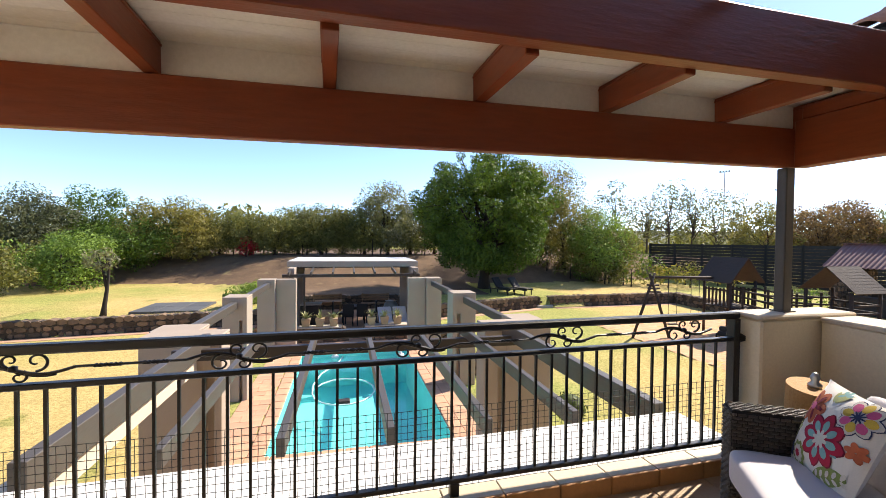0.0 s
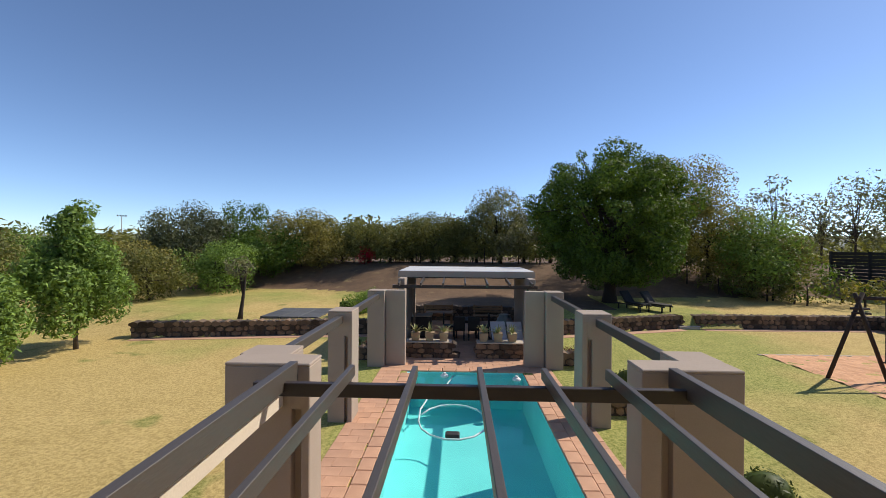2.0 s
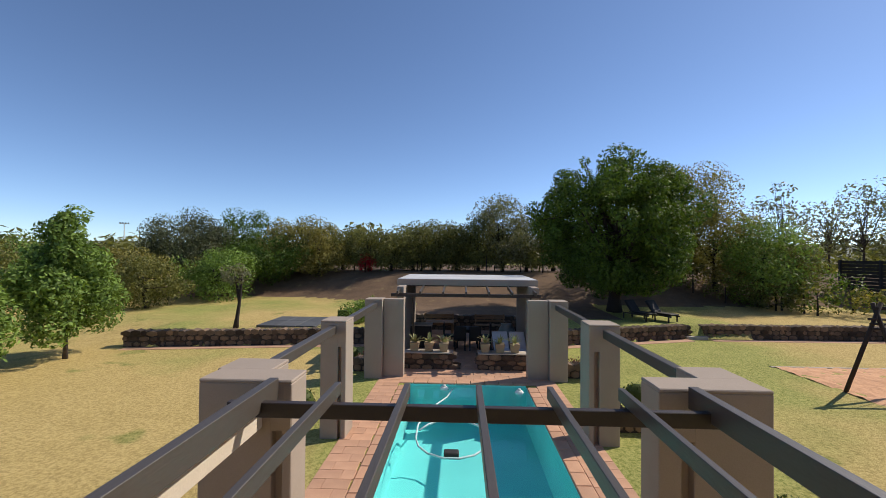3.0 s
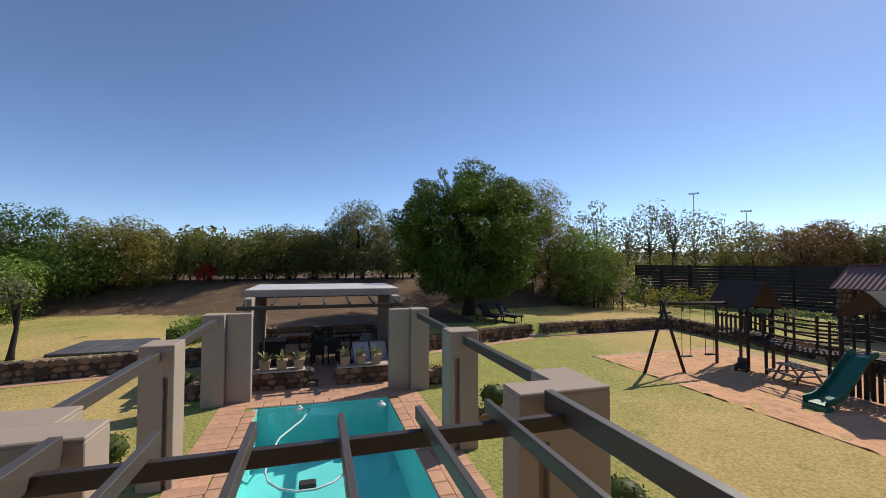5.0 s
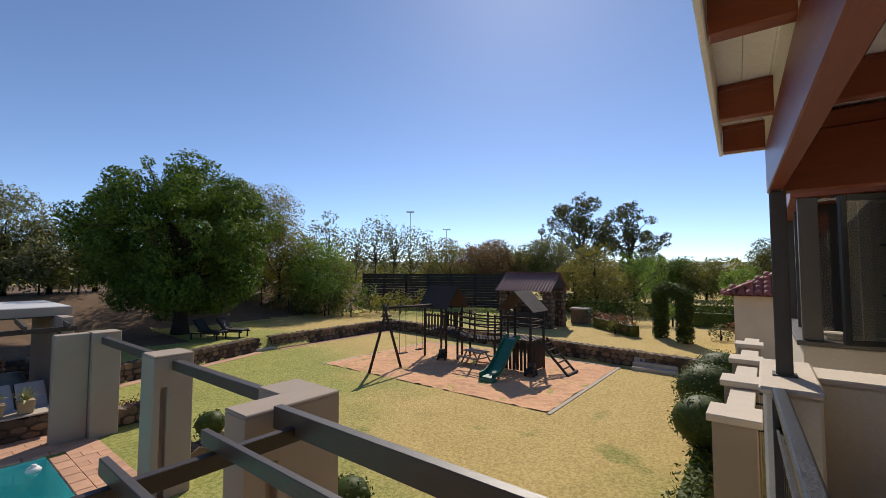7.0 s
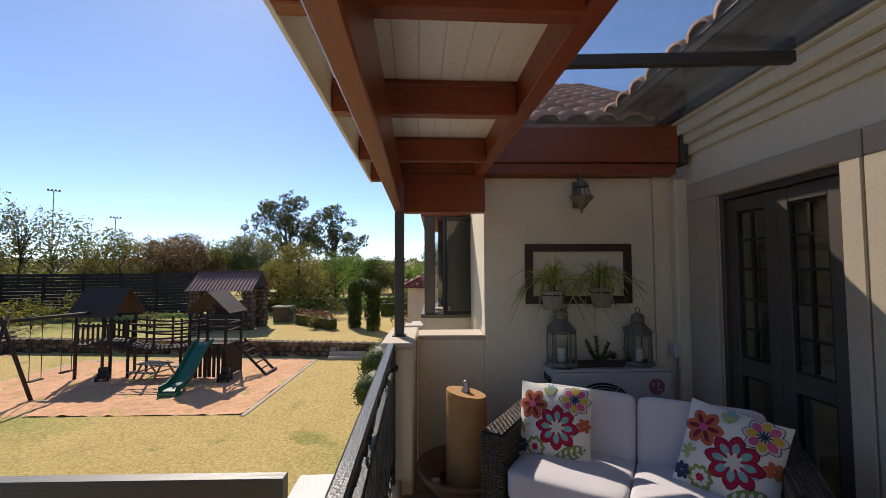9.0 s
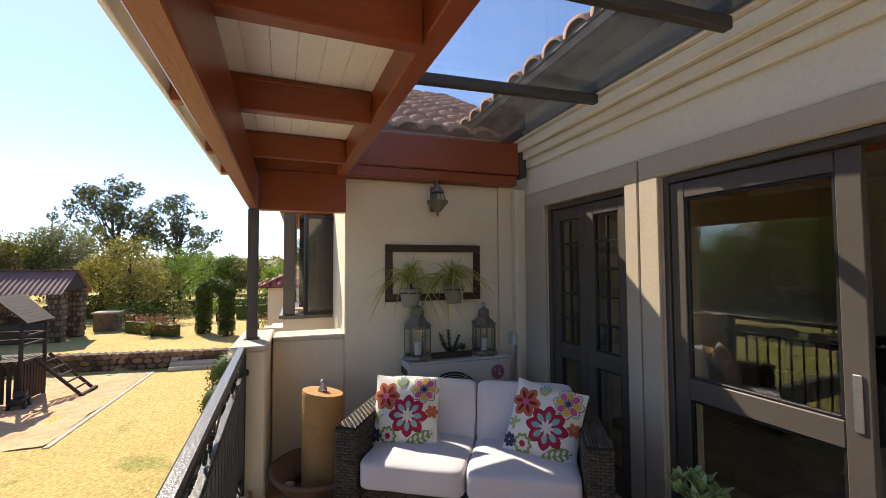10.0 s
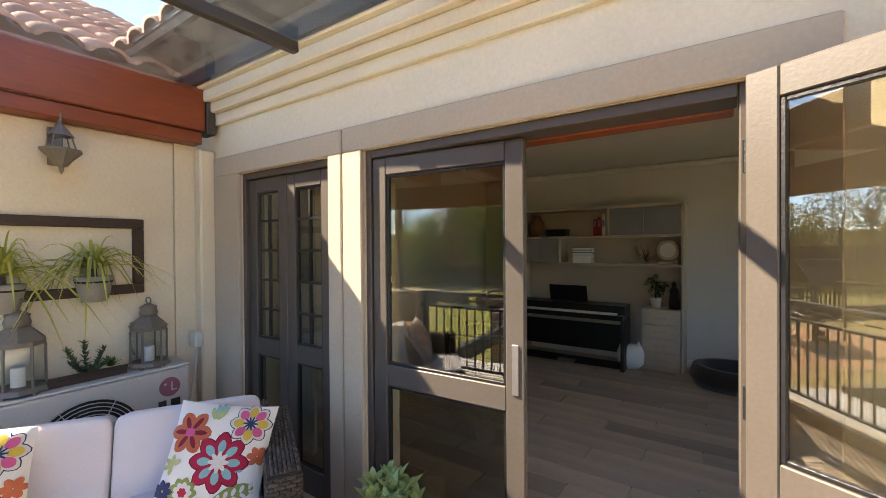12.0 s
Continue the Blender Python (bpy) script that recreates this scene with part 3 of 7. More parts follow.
M["joint"] = mat("sandy_joint", (0.52, 0.32, 0.21), None, 6, 60, 0.9)
pave = tagged(part("paving", join(box(-2.05, px0 - 0.1, 5.0, 24.0, LAWN - 0.3, LAWN - 0.012), join(None, box(px1 + 0.1, 3.35, 5.0, 24.0, LAWN - 0.3, LAWN - 0.012))), M["joint"]),
              "terracotta paving round the pool", "paving", kind="structure")
pv = bmesh.new()
box(px0 - 0.098, px1 + 0.098, 5.0, py0 - 0.1, LAWN - 0.3, LAWN - 0.012, 0, pv)
box(px0 - 0.098, px1 + 0.098, py1 + 0.1, 24.0, LAWN - 0.3, LAWN - 0.012, 0, pv)
tagged(part("paving_ends", pv, M["joint"]), "sandy joints under the terracotta paving", "paving", kind="structure")
PW, PD = 0.45, 0.3
WIDTHS = {}
far_bm = bmesh.new()
count = 0
ny = int((23.9 - 5.0) / PD)
for j in range(ny):
    y = 5.0 + PD * (j + 0.5)
    beside = py0 - 0.28 < y < py1 + 0.28
    for lo, hi in ([(-2.05, px0 - 0.282), (px1 + 0.282, 3.35)] if beside else [(-2.05, 3.35)]):
        x = -2.05 - PW / 2 * (j % 2)
        while x < hi:
            a, b_ = max(x, lo), min(x + PW, hi)
            x += PW
            w = round(b_ - a - 0.006, 3)
            if w < 0.03:
                continue
            if 5.5 < y < 17 and count < 400:
                if w not in WIDTHS:
                    WIDTHS[w] = slab_mesh(w, PD - 0.006, "paver", M["paver"], 0.004)
                o = new("paver", WIDTHS[w])
                o.parent = pave
                o.location = ((a + b_) / 2, y, LAWN + random.uniform(0.018, 0.024))
                o.rotation_euler = (0, 0, radians(random.uniform(-0.3, 0.3)))
                count += 1
            else:
                join(far_bm, box(a + 0.003, b_ - 0.003, y - PD / 2 + 0.003, y + PD / 2 - 0.003, LAWN - 0.03, LAWN + random.uniform(0.018, 0.024)))
p = part("pavers", far_bm, M["pavfar"], pave)
p["kind"] = "stuff"
# coping round the pool
COPE = slab_mesh(0.42, 0.3, "coping_stone", M["paver"], 0.02)
for k in range(int((py1 - py0) / 0.43)):
    for x in (px0 - 0.13, px1 + 0.13):
        o = new("coping_stone", COPE)
        o.parent = pave
        o.matrix_local = pose(x, py0 + 0.22 + 0.43 * k, LAWN + 0.03, 0, 0, 90)
for k in range(int((px1 - px0 + 0.5) / 0.43) + 1):
    for y in (py0 - 0.13, py1 + 0.13):
        o = new("coping_stone", COPE)
        o.parent = pave
        o.matrix_local = pose(px0 - 0.1 + 0.43 * k, y, LAWN + 0.031)


# ---- pergola over the pool terrace ----
def column(label, x0, x1, y0, y1, top, groove=None, notch=None):
    c = thing("pergola_column", label, "column", ((x0 + x1) / 2, (y0 + y1) / 2, LAWN), group="pergola columns")
    w, d, h = (x1 - x0) / 2, (y1 - y0) / 2, top - LAWN
    bm = bmesh.new()
    back = -d * 0.05 if notch else d       # a notched pier is L-shaped in plan
    if groove:                             # groove in the face towards the house
        g0, g1, axis_ = groove
        box(-w, g0, -d, back, 0, h - 0.04, 0.01, bm)
        box(g1, w, -d, back, 0, h - 0.04, 0.01, bm)
        box(g0 - 0.02, g1 + 0.02, -d + 0.12, back - 0.02, 0, h - 0.04, 0, bm)
        box(g0 - 0.02, g1 + 0.02, -d + 0.003, back - 0.02, h - 0.55, h - 0.04, 0, bm)
    else:
        box(-w, w, -d, d, 0, h - 0.04, 0.01, bm)
    if notch:
        box(notch[0], notch[1], back - 0.01, d, 0, h - 0.042, 0.01, bm)
    part("shaft", bm, M["taupe"], c)
    cap = box(-w - 0.002, w + 0.002, -d - 0.002, back + 0.002, h - 0.042, h, 0.012)
    if notch:
        box(notch[0] - 0.002, notch[1] + 0.002, back - 0.01, d + 0.002, h - 0.044, h - 0.002, 0.01, cap)
    part("cap", cap, M["taupe"], c)
    return c


column("tall taupe plastered pergola column with a flat top", 2.54, 3.71, 6.58, 7.5, 0.09, (-0.35, -0.22, "y"), (0.05, 0.6))
column("tall taupe plastered pergola column with a flat top", -2.41, -1.37, 6.58, 7.5, 0.09, (0.3, 0.42, "y"), (-0.56, 0.1))
column("taupe plastered pergola column beside the pool", 3.08, 3.71, 10.74, 11.35, 0.07, (-0.2, -0.1, "y"))
column("taupe plastered pergola column beside the pool", -2.47, -1.93, 10.74, 11.35, 0.07, (0.1, 0.17, "y"))
column("taupe plastered pergola column at the pavilion", 3.2, 3.75, 15.0, 15.55, 0.07)
column("taupe plastered pergola column at the pavilion", -2.53, -1.98, 15.0, 15.55, 0.07)
for x0, x1 in ((2.56, 3.19), (-1.97, -1.33)):
    lone("wing_wall", box(x0, x1, 15.2, 15.5, LAWN, 0.06, 0.012), M["taupe"], "taupe plastered wing wall beside the pavilion", "wall", "wing walls")
pg = thing("pergola", "taupe painted timber pergola slats and beams over the terrace", "pergola", (0, 0, 0))
for x in (3.42, -2.2):
    for a, b_ in ((7.52, 10.72), (11.37, 14.98)):
        part("rail_beam", box(x - 0.07, x + 0.07, a, b_, -0.2, -0.03, 0.01), M["pergola"], pg)
part("crossbeam", box(-1.85, 3.1, 6.15, 6.23, -0.15, -0.002, 0.006), M["pergdark"], pg, "dark brown painted cross beam")
for k, x in enumerate((-1.55, -0.82, -0.09, 0.65, 1.38, 2.1, 2.87)):
    wide = k in (0, 6)
    part("slat", box(x - (0.05 if wide else 0.03), x + (0.05 if wide else 0.03), 3.105, 6.45 if not wide else 6.545, 0.0 if not wide else -0.1, 0.13, 0.005),
         M["pergola"], pg)
lone("side_wall_beam", box(-1.92, -1.68, 3.1, 6.56, -0.42, -0.2, 0.012), M["cap"], "pale plastered beam beside the pergola", "beam")

# ---- stone garden walls ----


def stone_wall(name, pts, z0, z1, label, seed, step=0.3):
    rnd = random.Random(seed)
    bm = bmesh.new()
    for (xa, ya), (xb, yb) in zip(pts, pts[1:]):
        L = math.hypot(xb - xa, yb - ya)
        a = math.atan2(yb - ya, xb - xa)
        b = box(-0.15, L + 0.15, -0.19, 0.19, z0 - 0.15, z1 - 0.03)
        join(bm, b, pose(xa, ya, 0, 0, 0, math.degrees(a)))
    wall = tagged(part(name, bm, M["mortar"]), label, "wall", kind="structure")
    vs, fs = [], []
    for (xa, ya), (xb, yb) in zip(pts, pts[1:]):
        L = math.hypot(xb - xa, yb - ya)
        ux, uy = (xb - xa) / L, (yb - ya) / L
        rows = max(2, round((z1 - z0) / 0.2))
        for r in range(rows):
            s = -0.15 - rnd.random() * 0.15
            while s < L + 0.1:
                w = step * rnd.uniform(0.6, 1.5)
                for side in (-1, 1) if r < rows - 1 else (0,):
                    hz = (z1 - z0) / rows
                    zc = z0 + hz * (r + 0.5) + rnd.uniform(-0.02, 0.02)
                    th = 0.24 if side == 0 else 0.06
                    oc = side * 0.19
                    ring = []
                    for e in (0, 1):
                        o = oc + (th if side == 0 else side * rnd.uniform(0.02, 0.07)) * (1 if e else -1) * (1 if side == 0 else 1)
                        sh = 0.46 if (e == 0 or side == 0) else 0.36
                        for k in range(6):
                            t = 2 * math.pi * (k + 0.5) / 6 + rnd.uniform(-0.25, 0.25)
                            ss = s + w / 2 + w * sh * 1.2 * math.cos(t)
                            zz = zc + hz * sh * 1.2 * math.sin(t)
                            ring.append((xa + ux * ss - uy * o, ya + uy * ss + ux * o, zz))
                    n0 = len(vs)
                    vs.extend(ring)
                    for k in range(6):
                        fs.append((n0 + k, n0 + (k + 1) % 6, n0 + 6 + (k + 1) % 6, n0 + 6 + k))
                    fs.append(tuple(n0 + 6 + k for k in range(6)))
                    fs.append(tuple(n0 + k for k in range(6))[::-1])
                s += w
    p = pymesh("stones", vs, fs, M["stone"], wall)
    p["kind"] = "stuff"
    return wall


stone_wall("stone_wall_1", WALL_L, LAWN, -1.74, "low retaining wall of brown fieldstones", 1)
stone_wall("stone_wall_2", WALL_R, LAWN, -1.74, "low retaining wall of brown fieldstones", 2)
stone_wall("stone_wall_3", WALL_N, LAWN, -1.74, "long low retaining wall of brown fieldstones", 3)
steps = thing("garden_steps", "stone garden steps in a gap of the wall", "steps", (11.55, 22.4, LAWN))
for k in range(4):
    part("step", box(-0.5, 0.5, 0.28 * k - 0.3, 0.9, 0.145 * k - 0.02, 0.145 * (k + 1), 0.02), M["kerb"], steps)
steps = thing("garden_steps", "stone garden steps up to the terrace", "steps", (19.15, 6.0, LAWN), -87)
for k in range(4):
    part("step", box(-0.8, 0.8, 0.28 * k - 0.75, 0.6, 0.145 * k - 0.02, 0.145 * (k + 1), 0.02), M["kerb"], steps)

# ---- sandpit ----
bm = bmesh.new()
bmesh.ops.create_grid(bm, x_segments=90, y_segments=130, size=0.5)
for v in bm.verts:
    x, y = 11.55 + (v.co.x + 0.5) * 6.9, 7.35 + (v.co.y + 0.5) * 10.0
    v.co = Vector((x, y, LAWN + 0.02 + 0.035 * noise.noise((x * 1.3, y * 1.3, 0)) + 0.04 * noise.noise((x * 4, y * 4, 3))))
structure("sandpit", bm, M["sand"], "raked red sand of the playground", True)
for x0, x1, y0, y1 in ((11.43, 18.6, 7.2, 7.33), (11.43, 18.6, 17.3, 17.43), (18.47, 18.6, 7.33, 17.3)):
    structure("sand_edging", box(x0, x1, y0, y1, LAWN - 0.1, LAWN + 0.025, 0.01), M["kerb"], "concrete edging of the sandpit")


# ---- trees and plants ----
def leaf_mesh(name, clumps, leaf, material, seed, per=60, flat=0.9):
    """Many small leaves scattered through clumps (centre, radius)."""
    rng = np.random.default_rng(seed)
    vs, fs = [], []
    C, R = [], []
    for c, r in clumps:
        k = max(8, int(per * r * r))
        d = rng.normal(size=(k, 3))
        d /= np.linalg.norm(d, axis=1)[:, None]
        rad = r * rng.uniform(0.45, 1.0, k) ** 0.6
        pnt = np.array(c) + d * rad[:, None] * np.array([1, 1, flat])
        C.append(pnt)
        R.append(d)
    C, N = np.concatenate(C), np.concatenate(R)
    k = len(C)
    N = N + rng.normal(size=(k, 3)) * 0.7 + np.array([0, 0, 0.35])
    N /= np.linalg.norm(N, axis=1)[:, None]
    T = np.cross(N, rng.normal(size=(k, 3)))
    T /= np.linalg.norm(T, axis=1)[:, None]
    B = np.cross(N, T)
    s = leaf * rng.uniform(0.6, 1.35, k)[:, None]
    quad = np.stack([C - T * s, C - B * s * 0.42 + N * s * 0.12, C + T * s, C + B * s * 0.42 + N * s * 0.12], axis=1).reshape(-1, 3)
    me = bpy.data.meshes.new(name)
    me.vertices.add(len(quad))
    me.vertices.foreach_set("co", quad.ravel())
    me.loops.add(len(quad))
    me.loops.foreach_set("vertex_index", np.arange(len(quad)))
    me.polygons.add(k)
    me.polygons.foreach_set("loop_start", np.arange(0, len(quad), 4))
    me.polygons.foreach_set("loop_total", np.full(k, 4))
    me.materials.append(material)
    me.update()
    me.validate()
    return me


def tree(label, loc, h, r, material, seed, trunk=0.35, leaf=0.12, clear=0.3, nclump=40, per=60, bark="bark", squash=0.9, top=1.0, rise=0.6, csize=0.3, limbs=9, name="tree", shape="round"):
    """Tapered trunk, limbs and a crown of leaf clumps. clear: share of bare trunk; shape: round, cone or flat."""
    rnd = random.Random(seed)
    t = thing(name, label, "tree", loc, rnd.uniform(0, 360))
    th = h * (clear + (1 - clear) * rise)
    pts, rad = [], []
    lean = (rnd.uniform(-0.06, 0.06), rnd.uniform(-0.06, 0.06))
    for k in range(8):
        f = k / 7
        pts.append((lean[0] * th * f + 0.03 * h * math.sin(3 * f + seed) * f, lean[1] * th * f + 0.03 * h * math.cos(2.3 * f + seed) * f - 0.03 * h * f, th * f - 0.1 * (k == 0)))
        rad.append(trunk * (1.35 if k == 0 else 1 - 0.75 * f) / 2)
    bm = tube(pts, rad, 9)
    clumps = []
    zc, rz = h * (clear + (1 - clear) / 2), h * (1 - clear) / 2
    for i in range(nclump):
        while True:
            d = Vector((rnd.uniform(-1, 1), rnd.uniform(-1, 1), rnd.uniform(-1, 1)))
            if 0.35 < d.length < 1:
                break
        if shape == "cone":
            f = (d.z + 1) / 2
            wide = (1 - f) ** 0.8 * 1.05 + 0.08
            c = Vector((d.x * r * wide, d.y * r * wide, zc + d.z * rz * 0.95))
            cr = r * csize * (0.6 + 0.6 * (1 - f)) * rnd.uniform(0.7, 1.2)
        elif shape == "flat":
            c = Vector((d.x * r, d.y * r, zc + abs(d.z) * rz * 0.5 + 0.4 * rz * (1 - (d.x ** 2 + d.y ** 2))))
            cr = r * csize * rnd.uniform(0.6, 1.1)
        else:
            d *= 0.95
            bulge = 1.0 + 0.08 * math.sin(3 * math.atan2(d.y, d.x) + seed) + 0.08 * math.sin(5 * d.z + seed)
            c = Vector((d.x * r * bulge * (1 - csize * 0.5), d.y * r * bulge * (1 - csize * 0.5), zc + d.z * rz * (1 - csize * 0.4)))
            cr = r * csize * rnd.uniform(0.35, 1.15)
            if i % 4 == 0:
                c, cr = Vector((c.x * 1.1, c.y * 1.1, zc + (c.z - zc) * 1.08)), cr * 0.6
        clumps.append((tuple(c), cr))
    ends = sorted(clumps, key=lambda q: rnd.random())[:limbs]
    for c, cr in ends:
        f = rnd.uniform(0.35, 0.95)
        k = f * 7
        i = min(6, int(k))
        s = Vector(pts[i]).lerp(Vector(pts[i + 1]), k - i)
        e = Vector(c)
        mid = s.lerp(e, 0.5) + Vector((0, 0, 0.08 * h * rnd.uniform(-0.3, 1)))
        r0 = trunk * 0.5 * (1 - 0.7 * f) * 0.6
        tube([s, s.lerp(mid, 0.5) + Vector((rnd.uniform(-.1, .1), rnd.uniform(-.1, .1), 0)) * r * 0.3, mid, e], [r0, r0 * 0.8, r0 * 0.55, r0 * 0.18], 6, bm)
    part("trunk", bm, M[bark], t, smooth=True)
    cr = new("crown", leaf_mesh("crown", clumps, leaf, M[material], seed, per, squash))
    cr.parent = t
    return t


def at(az, dist, dz=None):
    """A spot on the ground at a compass bearing (degrees from +y towards +x) and distance from the veranda."""
    x, y = 0.4 + dist * math.sin(radians(az)), 2.3 + dist * math.cos(radians(az))
    return (x, y, height(x, y) - 0.03 if dz is None else dz)


tree("big dense dark green tree shading the bank", (9.6, 27.3, height(9.6, 27.3) - 0.05), 9.9, 5.0, "leaf_dark", 7, 0.75, 0.10, 0.03, 280, 520, "barkd", 0.85, limbs=26, csize=0.21)
tree("young fresh green pyramidal tree on the lawn", (-13.8, 16.6, LAWN), 5.7, 1.75, "leaf_lime", 5, 0.14, 0.085, 0.1, 70, 900, shape="cone", csize=0.38, rise=0.85, limbs=16)
tree("young fresh green pyramidal tree on the lawn", (-14.0, 12.9, LAWN), 4.6, 1.7, "leaf_lime", 6, 0.14, 0.085, 0.08, 60, 900, shape="cone", csize=0.38, rise=0.85, limbs=14)
tree("small blue-green cabbage tree with a bare trunk", (-9.5, 20.2, TERR), 2.95, 0.75, "leaf_grey", 8, 0.2, 0.09, 0.6, 22, 420, "barkd", 0.9, csize=0.36)

# woods on the bank and round the garden: bearing, distance, height, radius, leaf, look
WOODS = [
    (-46, 40, 5.3, 3.6, "leaf_lime"), (-41, 36, 4.0, 3.4, "leaf_yel"), (-38, 30, 3.0, 2.6, "leaf_mid"), (-34, 42, 6.7, 4.4, "leaf_gum"), (-31, 33, 3.7, 3.0, "leaf_lime"),
    (-28, 44, 5.5, 3.4, "leaf_dark"), (-25, 36, 4.2, 3.2, "leaf_dark"), (-22, 38, 4.6, 3.4, "leaf_yel"), (-19, 36, 4.0, 3.0, "leaf_yel"), (-16, 39, 4.4, 3.2, "leaf_mid"), (-12.5, 36, 3.6, 2.8, "leaf_mid"),
    (-9.5, 35, 3.8, 2.9, "leaf_mid"), (-6.5, 37, 4.2, 3.0, "leaf_mid"), (-3.5, 36, 4.3, 3.0, "leaf_mid"), (-0.5, 37, 4.8, 3.0, "leaf_mid"), (2.5, 36, 4.7, 3.0, "leaf_mid"), (5.8, 36, 6.2, 3.4, "leaf_grey"), (9, 37, 5.6, 3.2, "leaf_mid"), (12.5, 38, 5.4, 3.2, "leaf_dark"),
    (26.5, 36, 8.2, 4.3, "leaf_yel"), (31, 35, 7.2, 3.8, "leaf_yel"), (35, 34, 5.7, 3.3, "leaf_lime"), (37.5, 36, 5.1, 2.86, "leaf_mid"),
    (-52, 34, 4.4, 3.5, "leaf_mid"), (-58, 30, 4.6, 3.4, "leaf_lime"),
    (57.5, 46, 8.4, 4.0, "leaf_brn"), (59.8, 48, 7.2, 3.5, "leaf_brn"), (53, 44, 6.3, 3.25, "leaf_yel"), (63, 50, 7.2, 3.75, "leaf_mid"), (67, 52, 7.8, 3.75, "leaf_grey"),
    (72.3, 33.5, 4.9, 2.4, "leaf_yel"), (69.6, 36, 4.7, 2.5, "leaf_yel"), (74.5, 36, 4.0, 2.0, "leaf_yel"), (77.0, 37, 6.4, 1.7, "leaf_lime"), (79.0, 40, 5.6, 1.5, "leaf_lime"),
    (81, 60, 5.8, 3.4, "leaf_dark"), (84.5, 58, 5.5, 3.4, "leaf_mid"), (88, 44, 4.1, 2.2, "leaf_lime"), (91, 60, 6.9, 3.6, "leaf_mid"), (96, 55, 6.3, 3.5, "leaf_dark"), (102, 50, 6.3, 3.5, "leaf_mid"),
]
COLOUR = {"leaf_lime": "light green", "leaf_yel": "yellow-green", "leaf_mid": "olive green", "leaf_dark": "dark green", "leaf_brn": "russet spring-leaved", "leaf_grey": "grey-green", "leaf_gum": "feathery dark green"}
for k, (az, d, h, r, leaf) in enumerate(WOODS):
    tree("bushy %s tree at the garden's edge" % COLOUR[leaf], at(az, d), h * (0.86 + 0.3 * ((k * 37) % 11) / 10), r, leaf, 20 + k, 0.3, 0.064 + 0.0009 * d, 0.0, 74, 240, "barkd", 0.85, limbs=10, csize=0.33)
# thin, nearly bare trees in the distance
for k, (az, d, h, r) in enumerate(((36.5, 50, 6.2, 2.6), (40.5, 56, 6.4, 3.0), (43, 54, 6.6, 3.2), (45.5, 55, 7.0, 3.0), (48, 58, 7.2, 3.2), (50.5, 56, 6.4, 2.8), (62, 66, 6.6, 3.2), (65.5, 64, 7.0, 3.2), (68.5, 66, 6.6, 3.4))):
    tree("thin grey tree coming into leaf", at(az, d), h * 1.4, r * 1.15, "leaf_grey", 90 + k, 0.26, 0.17, 0.05, 50, 34, "bark", 0.9, limbs=34, csize=0.3)
# tall gum trees
tree("tall grey-green gum tree with open crown", at(70.6, 72), 17.2, 6.0, "leaf_gum", 120, 0.7, 0.24, 0.15, 64, 85, "bark", 0.75, limbs=30, csize=0.26)
tree("tall grey-green gum tree with open crown", at(76.2, 74), 15.6, 6.2, "leaf_gum", 121, 0.7, 0.24, 0.15, 60, 85, "bark", 0.7, limbs=30, csize=0.25)
tree("slim grey-green gum tree with open crown", at(66.0, 76), 13.0, 2.4, "leaf_gum", 122, 0.5, 0.2, 0.45, 14, 90, "bark", 0.75, limbs=12, csize=0.32)


def bush(label, loc, rx, ry, rz, material, seed, leaf=0.05, per=500, name="bush", category="bush", stem=0.0, n=26):
    rnd = random.Random(seed)
    t = thing(name, label, category, loc)
    clumps = []
    for i in range(n):
        a, u = rnd.uniform(0, 2 * math.pi), rnd.uniform(-0.8, 1)
        s = math.sqrt(max(0, 1 - u * u)) * rnd.uniform(0.5, 0.8)
        clumps.append(((rx * s * math.cos(a), ry * s * math.sin(a), stem + rz + rz * u * 0.7), min(rx, ry, rz) * rnd.uniform(0.35, 0.5)))
    me = leaf_mesh("leaves", clumps, leaf, M[material], seed, per)
    o = new("leaves", me)
    o.parent = t
    part("stem", tube([(0, 0, -0.05), (0.02, 0, stem + rz * 0.5), (0, 0.03, stem + rz * 1.3)], [0.06, 0.05, 0.02], 7), M["barkd"], t)
    return t


def topiary(label, loc, r, stem, seed):
    """A clipped ball on a stem: a dense skin of small leaves."""
    t = thing("topiary_ball", label, "topiary", loc, group="clipped box balls")
    rng = np.random.default_rng(seed)
    me = leaf_mesh("leaves", [((0, 0, stem + r * 0.85), r)], 0.035, M["box"], seed, 5200 if r > 0.5 else 4200, 0.86)
    o = new("leaves", me)
    o.parent = t
    core = bmesh.new()
    bmesh.ops.create_icosphere(core, subdivisions=3, radius=r * 0.86)
    for v in core.verts:
        v.co = v.co * (1 + 0.06 * noise.noise(v.co * 5)) * 1.0
        v.co.z = v.co.z * 0.86 + stem + r * 0.85
    part("core", core, M["box"], t, "dense inner twigs", True)
    part("stem", tube([(0, 0, -0.05), (0.02, 0.01, stem * 0.5), (0, 0, stem + r * 0.4)], [0.05, 0.04, 0.035], 7), M["barkd"], t)
    return t


